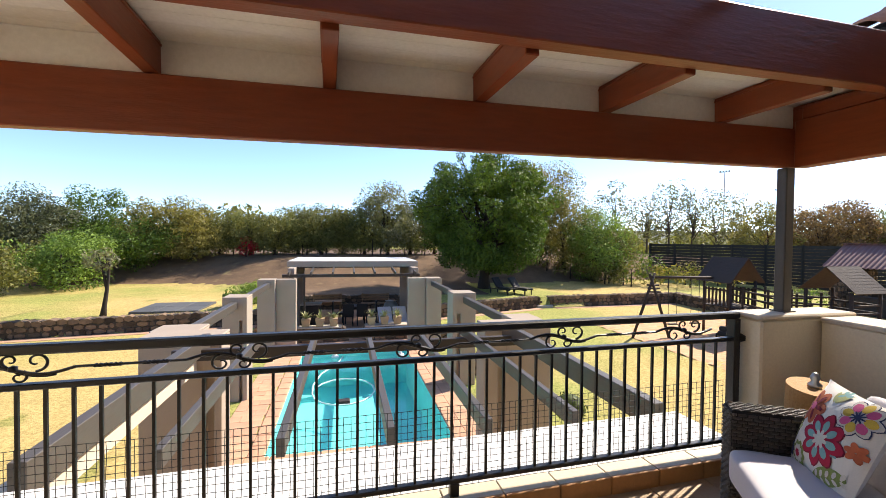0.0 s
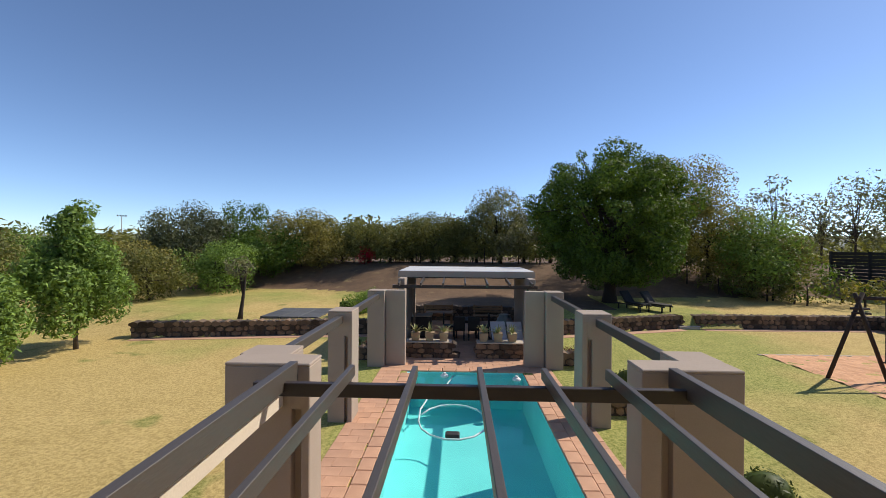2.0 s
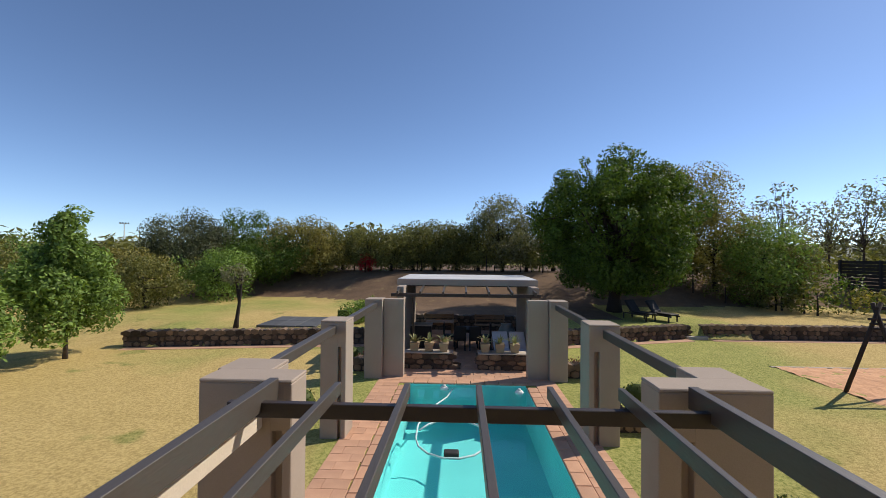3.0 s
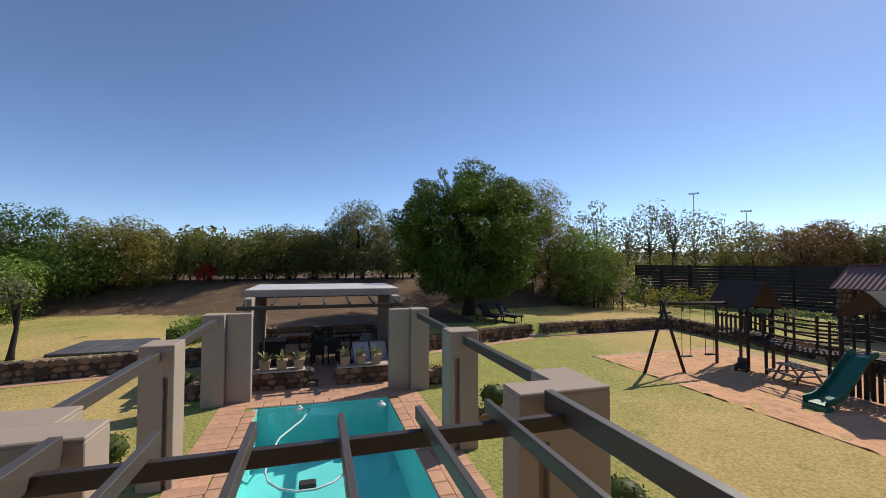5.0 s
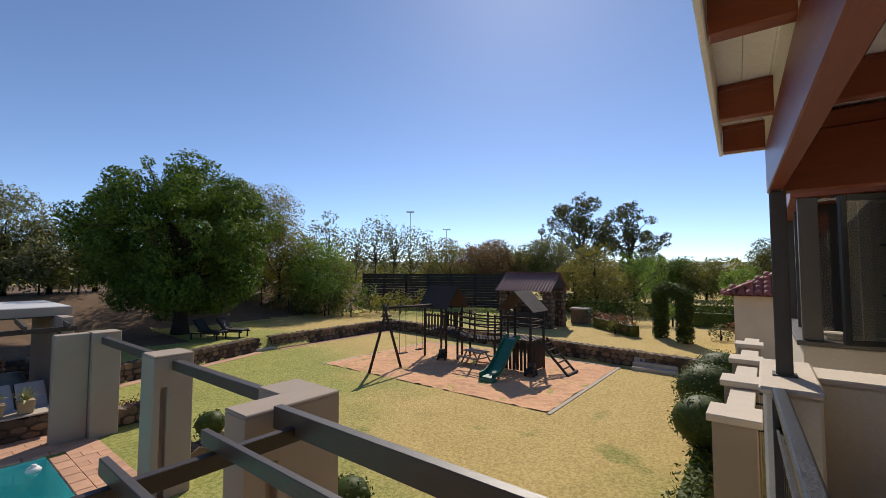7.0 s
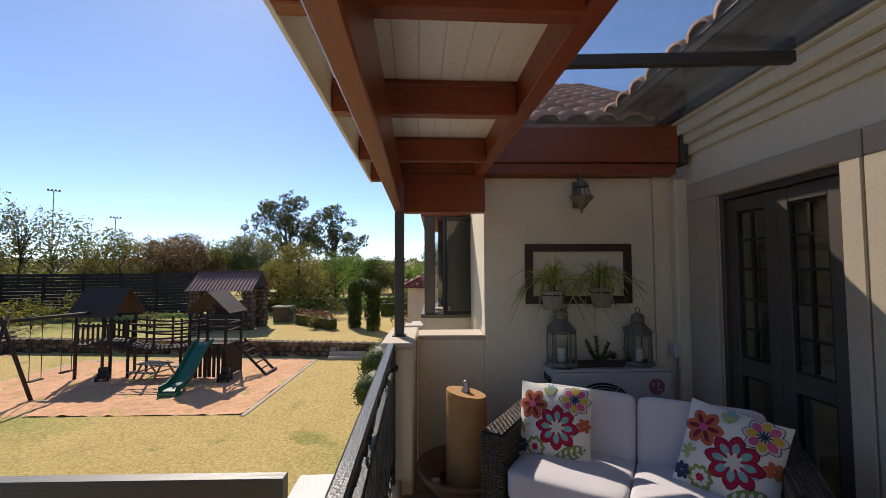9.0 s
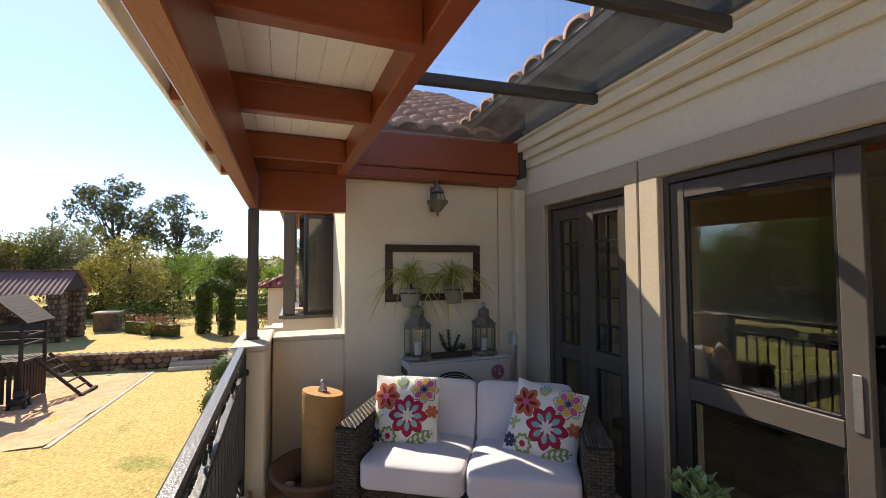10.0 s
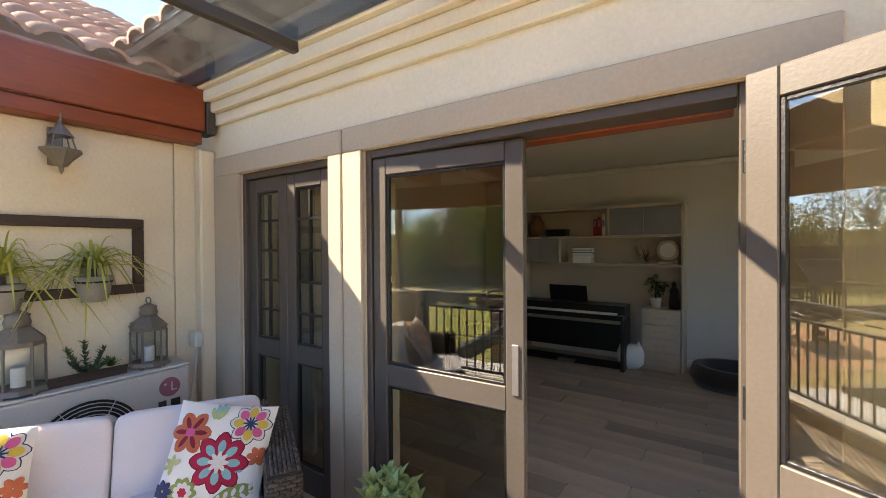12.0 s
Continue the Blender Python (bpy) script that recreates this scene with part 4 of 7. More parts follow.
topiary("round clipped box ball on a short stem", (10.5, 3.5, LAWN), 0.66, 0.35, 1)
topiary("round clipped box ball on a short stem", (12.7, 3.6, LAWN), 0.82, 0.35, 2)
topiary("round clipped box ball on a short stem", (15.0, 3.5, LAWN), 0.76, 0.4, 3)
for x, y, r in ((4.55, 11.9, 0.34), (4.7, 15.6, 0.34), (-3.2, 11.6, 0.34), (4.5, 7.3, 0.34), (-3.3, 16.2, 0.34)):
    topiary("small round clipped shrub beside the pergola", (x, y, LAWN), r, 0.4 if x > 0 else 0.2, int(abs(x) * 10 + y))
bush("red flowering bougainvillea under the trees", at(-13, 34.5), 0.9, 0.9, 0.8, "leaf_red", 42, 0.09, 220)

# ---- pool pavilion ----
pav = thing("pavilion", "flat-roofed open pool pavilion with taupe walls", "pavilion", (0.7, 18.0, LAWN))
part("roof_slab", box(-2.65, 2.65, 0.0, 3.6, 2.72, 2.95, 0.015), M["roofwhite"], pav, "pale weathered flat roof sheet")
part("fascia", box(-2.68, 2.68, -0.03, -0.004, 2.7, 2.93, 0.005), M["taupe"], pav, "taupe fascia board")
part("front_beam", box(-2.7, 2.55, -1.25, -1.15, 2.38, 2.5, 0.006), M["pergdark"], pav)
for k in range(7):
    x = -2.45 + 0.8 * k
    part("rafter", beam((x, -1.45, 2.53), (x, 0.0, 2.64), 0.06, 0.13), M["pergola"], pav)
for x in (-2.55, 2.3):
    part("side_wall", box(x, x + 0.25, -0.9, 3.2, 0, 2.71, 0.01), M["taupe"], pav)
for x in (-1.9, 2.2):
    part("pole", box(x - 0.035, x + 0.035, -1.23, -1.17, 0, 2.379, 0.005), M["pergdark"], pav)
part("ceiling", box(-2.3, 2.3, 0.02, 3.4, 2.66, 2.715), M["pergdark"], pav, "dark timber ceiling")
stone_wall("stone_wall_4", [(-1.8, 23.7), (3.4, 23.7)], LAWN, -1.62, "low fieldstone seat wall behind the pavilion", 7)


def planter(x0, x1):
    """A low stone planter with a flat cap."""
    t = stone_wall("stone_planter", [(x0 + 0.15, 16.35), (x1 - 0.15, 16.35)], LAWN, -1.86, "low fieldstone planter wall by the pool", int(x0 * 7) + 60)
    part("coping", box(x0, x1, 16.1, 16.6, -1.86, -1.82, 0.01), M["kerb"], t)


planter(-1.45, 0.2)
planter(1.05, 2.7)
M["potc"] = mat("sandy_pot", (0.42, 0.32, 0.20), (0.34, 0.25, 0.15), 5, 60, 0.8, bump=0.2)
M["agave"] = mat("variegated_agave_leaf", (0.52, 0.50, 0.22), (0.30, 0.34, 0.12), 8, 40, 0.5, island=0.3, bump=0.05)


def blades(n, L, w, seed, droop=0.5, z0=0.0, spread=0.03, up=0.9):
    rnd = random.Random(seed)
    vs, fs = [], []
    for i in range(n):
        a = 2 * math.pi * i / n + rnd.uniform(-0.25, 0.25)
        e = rnd.uniform(0.25, up)
        l = L * rnd.uniform(0.7, 1.15)
        d = droop * rnd.uniform(0.5, 1.3)
        base = len(vs)
        for k in range(6):
            s = k / 5
            r = spread + l * s * math.cos(e * math.pi / 2) * (1 + 0.1 * s)
            z = z0 + l * s * math.sin(e * math.pi / 2) - d * l * s * s
            ww = w * (1 - s) ** 0.6 * 0.5 + 0.0008
            ca, sa = math.cos(a), math.sin(a)
            vs += [(r * ca - ww * sa, r * sa + ww * ca, z + ww * 0.4), (r * ca, r * sa, z), (r * ca + ww * sa, r * sa - ww * ca, z + ww * 0.4)]
        for k in range(5):
            q = base + 3 * k
            fs += [(q, q + 1, q + 4, q + 3), (q + 1, q + 2, q + 5, q + 4)]
    return vs, fs


def agave_pot(loc, seed):
    t = thing("potted_agave", "spiky variegated plant in a square sandy pot", "potted plant", loc, group="potted plants by the pool")
    b = bmesh.new()
    bmesh.ops.create_cone(b, segments=4, radius1=0.17, radius2=0.23, depth=0.3, cap_ends=True)
    b.transform(Matrix.Translation((0, 0, 0.15)) @ pose(0, 0, 0, 0, 0, 45))
    bmesh.ops.bevel(b, geom=list(b.edges), offset=0.012, segments=1, affect="EDGES")
    part("pot", b, M["potc"], t)
    v, f = blades(22, 0.42, 0.06, seed, 0.35, 0.3, 0.02, 0.95)
    pymesh("leaves", v, f, M["agave"], t)


for k, x in enumerate((-1.1, -0.6, -0.1, 1.3, 1.8, 2.3)):
    agave_pot((x, 16.35, -1.82), 300 + k)

M["teak"] = mat("weathered_teak", (0.30, 0.18, 0.09), (0.20, 0.11, 0.055), 4, 40, 0.7, bump=0.3, stretch=(0.2, 1, 1))
M["cushg"] = mat("pale_grey_canvas", (0.55, 0.55, 0.58), (0.47, 0.47, 0.5), 4, 120, 0.9, bump=0.15, sheen=0.2)
M["darkf"] = mat("black_rattan", (0.02, 0.018, 0.016), (0.012, 0.011, 0.01), 20, 120, 0.6, bump=0.4)


def bench(loc, rz, w=1.5, label="brown slatted timber garden bench"):
    t = thing("garden_bench", label, "bench", loc, rz, group="timber benches")
    for k in range(4):
        part("seat_slat", box(-w / 2, w / 2, -0.22 + 0.12 * k, -0.12 + 0.12 * k, 0.42, 0.45, 0.004), M["teak"], t)
    for k in range(3):
        part("back_slat", box(-w / 2, w / 2, 0.27, 0.295, 0.55 + 0.13 * k, 0.64 + 0.13 * k, 0.004), M["teak"], t)
    for x in (-w / 2 + 0.06, w / 2 - 0.06):
        part("leg", box(x - 0.03, x + 0.03, -0.22, -0.16, 0, 0.42, 0.004), M["teak"], t)
        part("back_leg", box(x - 0.03, x + 0.03, 0.235, 0.268, 0, 0.95, 0.004), M["teak"], t)
        part("armrest", box(x - 0.03, x + 0.03, -0.24, 0.24, 0.62, 0.65, 0.004), M["teak"], t)


bench((-0.6, 22.6, LAWN + 0.02), 0)
bench((1.9, 22.6, LAWN + 0.02), 0)


def garden_table(loc, w, d, h, m, label):
    t = thing("garden_table", label, "table", loc)
    for k in range(6):
        part("top_board", box(-w / 2, w / 2, -d / 2 + d / 6 * k + 0.004, -d / 2 + d / 6 * (k + 1) - 0.004, h - 0.035, h, 0.004), m, t)
    for x in (-w / 2 + 0.08, w / 2 - 0.08):
        for y in (-d / 2 + 0.08, d / 2 - 0.08):
            part("leg", box(x - 0.035, x + 0.035, y - 0.035, y + 0.035, 0, h - 0.036, 0.004), m, t)
    part("apron", box(-w / 2 + 0.1, w / 2 - 0.1, -d / 2 + 0.06, d / 2 - 0.06, h - 0.12, h - 0.037), m, t)


garden_table((-0.5, 21.6, LAWN + 0.02), 1.3, 0.8, 0.74, M["teak"], "weathered timber table behind the pavilion")
garden_table((0.75, 19.8, LAWN + 0.02), 1.0, 1.0, 0.76, M["darkf"], "dark square dining table in the pavilion")


def dark_chair(loc, rz):
    t = thing("dining_chair", "black woven dining chair in the pavilion", "chair", loc, rz, group="pavilion chairs")
    part("seat", box(-0.24, 0.24, -0.24, 0.24, 0.4, 0.47, 0.02, seg=2), M["darkf"], t)
    part("backrest", box(-0.24, 0.24, 0.2, 0.26, 0.45, 0.98, 0.02, seg=2), M["darkf"], t)
    for x in (-0.2, 0.2):
        for y in (-0.2, 0.22):
            part("leg", box(x - 0.025, x + 0.025, y - 0.025, y + 0.025, 0, 0.4, 0.004), M["darkf"], t)


for x, y, r in ((0.45, 19.1, 180), (1.05, 19.1, 180), (0.0, 19.8, 90), (1.5, 19.8, -90)):
    dark_chair((x, y, LAWN + 0.02), r)


def lounger(loc, rz, m, label, group, tilt=35):
    t = thing("sun_lounger", label, "lounger", loc, rz, group=group)
    for x in (-0.3, 0.3):
        part("side_rail", box(x - 0.03, x + 0.03, -0.9, 0.9, 0.28, 0.34, 0.006), m[0], t)
        for y in (-0.75, 0.7):
            part("leg", box(x - 0.03, x + 0.03, y - 0.03, y + 0.03, 0, 0.28, 0.004), m[0], t)
    for k in range(7):
        part("slat", box(-0.29, 0.29, -0.88 + 0.15 * k, -0.77 + 0.15 * k, 0.341, 0.36, 0.003), m[0], t)
    part("cushion", box(-0.29, 0.29, -0.88, 0.18, 0.362, 0.43, 0.03, seg=2), m[1], t)
    b = box(-0.29, 0.29, 0.0, 0.75, 0.0, 0.07, 0.03, seg=2)
    part("back_cushion", join(None, b, pose(0, 0.18, 0.37, tilt)), m[1], t)
    b = box(-0.3, 0.3, 0.0, 0.75, -0.03, 0.0, 0.005)
    part("backrest", join(None, b, pose(0, 0.18, 0.37, tilt)), m[0], t)


lounger((2.0, 17.4, LAWN + 0.02), 6, (M["darkf"], M["cushg"]), "pale grey cushioned sun lounger in the pavilion", "pavilion loungers", 48)
lounger((2.62, 17.4, LAWN + 0.02), 4, (M["darkf"], M["cushg"]), "pale grey cushioned sun lounger in the pavilion", "pavilion loungers", 48)
lounger((9.75, 24.3, TERR), 25, (M["darkf"], M["darkf"]), "dark timber sun lounger on the terrace", "terrace loungers", 50)
lounger((10.75, 24.1, TERR), 25, (M["darkf"], M["darkf"]), "dark timber sun lounger on the terrace", "terrace loungers", 50)
urn = thing("garden_urn", "large grey-green glazed garden urn", "urn", (2.35, 19.2, LAWN + 0.02))
M["urn"] = mat("grey_green_glaze", (0.20, 0.24, 0.24), (0.13, 0.16, 0.16), 4, 60, 0.35)
part("body", lathe([(0.18, 0), (0.36, 0.35), (0.4, 0.62), (0.3, 0.9), (0.22, 1.0), (0.26, 1.05)], 20), M["urn"], urn, smooth=True)
cab = thing("braai_cabinet", "black built-in barbecue cabinet in the pavilion", "cabinet", (-1.25, 19.6, LAWN + 0.02))
part("body", box(-0.5, 0.5, -0.35, 0.35, 0, 0.9, 0.01), M["darkf"], cab)
part("top", box(-0.54, 0.54, -0.38, 0.38, 0.902, 0.95, 0.008), M["kerb"], cab)
part("door", box(-0.45, 0.45, -0.37, -0.352, 0.08, 0.85, 0.006), M["soffit"], cab)
for sx, sy in ((4.15, 15.9), (4.05, 11.9), (-3.0, 16.2)):
    t = stone_wall("stone_flowerbed", [(sx - 0.2, sy - 0.25), (sx + 0.5, sy - 0.25)], LAWN, -1.95, "low stone edging of a small flower bed", int(sx * 11 + sy) + 40)
    bush("low pink-tinged shrub in a stone bed", (sx + 0.15, sy + 0.15, LAWN), 0.4, 0.35, 0.35, "leaf_pink", int(abs(sx) * 31), 0.04, 900, "shrub", "shrub", n=14)
M["slate"] = mat("dark_grey_slate", (0.11, 0.115, 0.12), (0.07, 0.072, 0.076), 3, 40, 0.6, bump=0.2, rnd=0.25)
slab = thing("paved_slab", "dark grey slate slab on the terrace lawn", "slab", (-7.3, 21.7, TERR + 0.05))
for i in range(3):
    for j in range(2):
        part("panel", box(-1.35 + 0.9 * i, -0.47 + 0.9 * i, -1.35 + 1.35 * j, -0.03 + 1.35 * j, -0.1, 0.03, 0.012), M["slate"], slab)
for k, pts_ in enumerate((WALL_L, WALL_R, WALL_N[:2])):
    for (xa, ya), (xb, yb) in zip(pts_, pts_[1:]):
        L_, a_ = math.hypot(xb - xa, yb - ya), math.degrees(math.atan2(yb - ya, xb - xa))
        structure("path_strip", join(None, box(0, L_, -0.75, -0.27, -0.1, 0.02 - 0.002 * k, 0.01), pose(xa, ya, LAWN, 0, 0, a_)), M["pavfar"], "narrow paved strip at the wall's foot")

# ---- playground ----
def log(p, q, r, bm=None):
    return tube([p, q], r, 8, bm)


def tower(name, loc, label, w, d, plat, eave, apex, slats=True, skirt=False):
    """Four log posts, a platform, railing boards and a gable roof whose ridge runs along y."""
    t = thing(name, label, "play tower", loc, group="playground towers")
    for x in (-w / 2, w / 2):
        for y in (-d / 2, d / 2):
            part("post", log((x, y, -0.05), (x, y, eave + 0.02), 0.055), M["logs"], t, smooth=True)
    for k in range(9):
        y = -d / 2 + d * k / 8
        part("deck_board", box(-w / 2 - 0.05, w / 2 + 0.05, y - 0.06, y + 0.06, plat - 0.04, plat, 0.004), M["logs"], t)
    if slats:
        for s in (-1, 1):
            part("rail", box(s * w / 2 - 0.02, s * w / 2 + 0.02, -d / 2, d / 2, plat + 0.62, plat + 0.7, 0.004), M["logs"], t)
            n = 7
            for k in range(n):
                y = -d / 2 + d * (k + 0.5) / n
                part("slat", box(s * w / 2 - 0.035, s * w / 2 - 0.021, y - 0.05, y + 0.05, plat + 0.02, plat + 0.75, 0.004), M["logs"], t)
    if skirt:
        for k in range(8):
            y = -d / 2 + d * (k + 0.5) / 8
            part("skirt_board", box(-w / 2 - 0.02, -w / 2 + 0.01, y - 0.055, y + 0.055, 0.05, plat - 0.1, 0.004), M["logs"], t)
        for k in range(8):
            x = -w / 2 + w * (k + 0.5) / 8
            part("skirt_board", box(x - 0.055, x + 0.055, -d / 2 - 0.02, -d / 2 + 0.01, 0.05, plat - 0.1, 0.004), M["logs"], t)
    return t


def gable_roof(t, w, d, eave, apex, over, ridge_along_y=True, name="roof"):
    bm = bmesh.new()
    run = w / 2 + over
    L = math.hypot(run, apex - eave)
    ang = math.degrees(math.atan2(apex - eave, run))
    for s in (-1, 1):
        n = 9
        for j in range(n):
            b = box(0.0, L / n * 1.15, -d / 2 - over, d / 2 + over, -0.015, 0.012)
            m = pose(0, 0, apex, 0, ang if s > 0 else 180 - ang, 0) @ Matrix.Translation((L * j / n, 0, 0.006 * (1 if s > 0 else -1)))
            if s > 0:
                m = Matrix.Translation((0, 0, apex)) @ Euler((0, radians(ang), 0)).to_matrix().to_4x4() @ Matrix.Translation((L * j / n, 0, 0.012))
            else:
                m = Matrix.Translation((0, 0, apex)) @ Euler((0, 0, radians(180))).to_matrix().to_4x4() @ Euler((0, radians(ang), 0)).to_matrix().to_4x4() @ Matrix.Translation((L * j / n, 0, 0.012))
            b.transform(Euler((0, radians(-1.5), 0)).to_matrix().to_4x4())
            if not ridge_along_y:
                m = pose(0, 0, 0, 0, 0, 90) @ m
            part("roof_board", join(None, b, m), M["shingle"], t)


t1 = tower("play_tower", (16.1, 14.5, LAWN), "dark creosoted log play tower with shingle roof", 1.25, 1.25, 1.25, 2.3, 3.2)
gable_roof(t1, 1.25, 1.25, 2.25, 3.25, 0.22, True)
t2 = tower("play_tower", (16.0, 10.35, LAWN), "dark creosoted log play tower with slide and ramp", 1.2, 1.3, 1.25, 2.35, 3.1, False, True)
gable_roof(t2, 1.3, 1.1, 2.35, 3.12, 0.16, False)
for z in (1.7, 1.95):
    part("rail", log((0.6, -0.65, z), (0.6, 0.65, z), 0.035), M["logs"], t2)
    part("rail", log((-0.6, -0.65, z), (0.6, -0.65, z), 0.035), M["logs"], t2)
bridge = thing("log_bridge", "sagging log bridge between the play towers", "bridge", (16.05, 12.35, LAWN), group="")
for k in range(20):
    y = -1.45 + 2.9 * k / 19
    z = 1.16 - 0.14 * (1 - (y / 1.45) ** 2)
    part("plank", log((-0.5, y, z), (0.5, y, z), 0.055), M["logs"], bridge)
for s in (-0.55, 0.55):
    for h in (0.35, 0.6, 0.85):
        pts = [(s + 0.03 * math.sin(k + h * 5), -1.5 + 3.0 * k / 6, 1.2 + h - 0.12 * (1 - (k / 3 - 1) ** 2)) for k in range(7)]
        part("rail", tube(pts, 0.035, 7), M["logs"], bridge, smooth=True)
    for y in (-1.0, 0.0, 1.0):
        part("baluster", log((s, y, 1.0), (s, y, 2.15), 0.04), M["logs"], bridge)
for y in (-0.95, 0.95):
    part("post", log((-0.5, y, -0.05), (-0.5, y, 1.1), 0.05), M["logs"], bridge)
    part("post", log((0.5, y, -0.05), (0.5, y, 1.1), 0.05), M["logs"], bridge)
# slide
slide = thing("slide", "dark green plastic slide on the play tower", "slide", (15.35, 10.4, LAWN))
prof = [(0.0, 1.32), (-0.25, 1.28), (-0.6, 1.0), (-1.0, 0.62), (-1.4, 0.32), (-1.75, 0.2), (-2.1, 0.17)]
vs, fs = [], []
sec = [(-0.3, 0.14), (-0.26, 0.14), (-0.23, 0.0), (0.23, 0.0), (0.26, 0.14), (0.3, 0.14), (0.28, -0.03), (-0.28, -0.03)]
for x, z in prof:
    vs += [(x, y, z + dz) for y, dz in sec]
for k in range(len(prof) - 1):
    for i in range(8):
        a, b_ = 8 * k + i, 8 * k + (i + 1) % 8
        fs.append((a, b_, b_ + 8, a + 8))
pymesh("chute", vs, fs, M["slide"], slide)
part("foot", box(-2.15, -1.85, -0.3, 0.3, -0.02, 0.14, 0.02), M["slide"], slide)
ramp_ = thing("climbing_ramp", "dark log climbing ramp against the play tower", "ramp", (16.15, 9.5, LAWN))
for x in (-0.4, 0.4):
    part("stringer", log((x, 0.05, 1.25), (x, -1.15, 0.02), 0.05), M["logs"], ramp_)
for k in range(5):
    f = 0.15 + 0.17 * k
    part("rung", log((-0.4, 0.05 - 1.2 * f, 1.27 - 1.23 * f), (0.4, 0.05 - 1.2 * f, 1.27 - 1.23 * f), 0.03), M["logs"], ramp_)
part("sill", log((-0.5, -1.15, 0.05), (0.5, -1.15, 0.05), 0.07), M["logs"], ramp_)
# swing
sw = thing("swing_set", "dark log swing frame with two seats", "swing", (12.35, 14.55, LAWN))
part("leg", log((-0.75, 0.15, -0.05), (0.1, -0.02, 2.62), 0.055), M["logs"], sw, smooth=True)
part("leg", log((0.72, -0.18, -0.05), (-0.1, 0.02, 2.6), 0.055), M["logs"], sw, smooth=True)
part("crossbar", log((-0.1, 0, 2.45), (3.2, 0.05, 2.4), 0.055), M["logs"], sw, smooth=True)
for k in range(3):
    part("brace", log((-0.28 + 0.05 * k, -0.06, 2.15 - 0.14 * k), (0.35 + 0.05 * k, 0.05, 2.12 - 0.14 * k), 0.035), M["logs"], sw)
for x in (1.0, 2.1):
    seat = part("seat", box(x - 0.22, x + 0.22, -0.09, 0.09, 0.5, 0.54, 0.01), M["logs"], sw, "black rubber seat")
    for s in (-0.2, 0.2):
        part("chain", tube([(x + s, 0, 0.54), (x + s, 0.02, 2.4)], 0.012, 6), M["soffit"], sw)
# picnic table, toys
pt = thing("picnic_table", "small weathered timber picnic table on the sand", "picnic table", (15.6, 12.35, LAWN + 0.01), 80)
M["greyw"] = mat("grey_weathered_timber", (0.30, 0.26, 0.21), (0.2, 0.17, 0.14), 5, 50, 0.8, bump=0.3, stretch=(0.2, 1, 1))
for k in range(4):
    part("top_board", box(-0.55, 0.55, -0.3 + 0.152 * k, -0.156 + 0.152 * k, 0.5, 0.53, 0.005), M["greyw"], pt)
for y in (-0.55, 0.55):
    part("seat_board", box(-0.55, 0.55, y - 0.1, y + 0.1, 0.29, 0.32, 0.005), M["greyw"], pt)
for x in (-0.4, 0.4):
    part("leg", beam((x, -0.5, 0.02), (x, -0.15, 0.5), 0.06, 0.05), M["greyw"], pt)
    part("leg", beam((x, 0.5, 0.02), (x, 0.15, 0.5), 0.06, 0.05), M["greyw"], pt)
    part("bearer", box(x - 0.02, x + 0.02, -0.62, 0.62, 0.25, 0.288), M["greyw"], pt)


def toy(loc, rz):
    t = thing("toy_truck", "dark plastic toy truck on the sand", "toy", loc, rz, group="sandpit toys")
    part("body", box(-0.28, 0.28, -0.15, 0.15, 0.12, 0.3, 0.04, seg=2), M["darkf"], t)
    part("cab", box(-0.05, 0.2, -0.14, 0.14, 0.3, 0.46, 0.03, seg=2), M["soffit"], t)
    for x in (-0.18, 0.18):
        for y in (-0.17, 0.17):
            part("wheel", join(None, lathe([(0.0, -0.03), (0.1, -0.03), (0.11, 0), (0.1, 0.03), (0.0, 0.03)], 12), pose(x, y, 0.11, 90)), M["darkf"], t)


toy((15.2, 13.9, LAWN + 0.01), 30)
toy((15.0, 9.5, LAWN + 0.01), 10)

# ---- stone hut with corrugated roof ----
hut = thing("stone_hut", "open fieldstone garden hut under maroon corrugated iron", "hut", (24.6, 14.0, TERR))
HW, HD = 2.4, 3.1
for x, y in ((-0.9, -1.45), (0.9, -1.45), (-0.9, 1.45), (0.9, 1.45)):
    pier = part("pier", box(x - 0.25, x + 0.25, y - 0.25, y + 0.25, -0.1, 2.25, 0.03), M["mortar"], hut)
    rnd = random.Random(int(x * 10 + y * 7))
    vs, fs = [], []
    for face in range(4):
        for r in range(9):
            s = -0.25
            while s < 0.22:
                w = rnd.uniform(0.12, 0.24)
                zc = 0.12 + 0.25 * r
                o = 0.25
                n0 = len(vs)
                for e, sh in ((o - 0.03, 0.5), (o + rnd.uniform(0.02, 0.05), 0.38)):
                    for k in range(6):
                        a = 2 * math.pi * k / 6 + rnd.uniform(-0.2, 0.2)
                        u, z = min(0.27, s + w / 2 + w * sh * math.cos(a)), zc + 0.25 * sh * math.sin(a)
                        q = Euler((0, 0, face * math.pi / 2)).to_matrix() @ Vector((u, -e, z))
                        vs.append((x + q.x, y + q.y, q.z))
                for k in range(6):
                    fs.append((n0 + k, n0 + (k + 1) % 6, n0 + 6 + (k + 1) % 6, n0 + 6 + k))
                fs.append(tuple(n0 + 6 + k for k in range(6)))
                s += w
    st = pymesh("stonework", vs, fs, M["stone"], pier)
    st["kind"] = "stuff"
for y in (-1.45, 1.45):
    part("tie_beam", box(-1.2, 1.2, y - 0.06, y + 0.06, 2.25, 2.37, 0.005), M["logs"], hut)
part("back_wall", box(0.8, 1.0, -1.2, 1.2, 0, 1.1, 0.02), M["mortar"], hut)
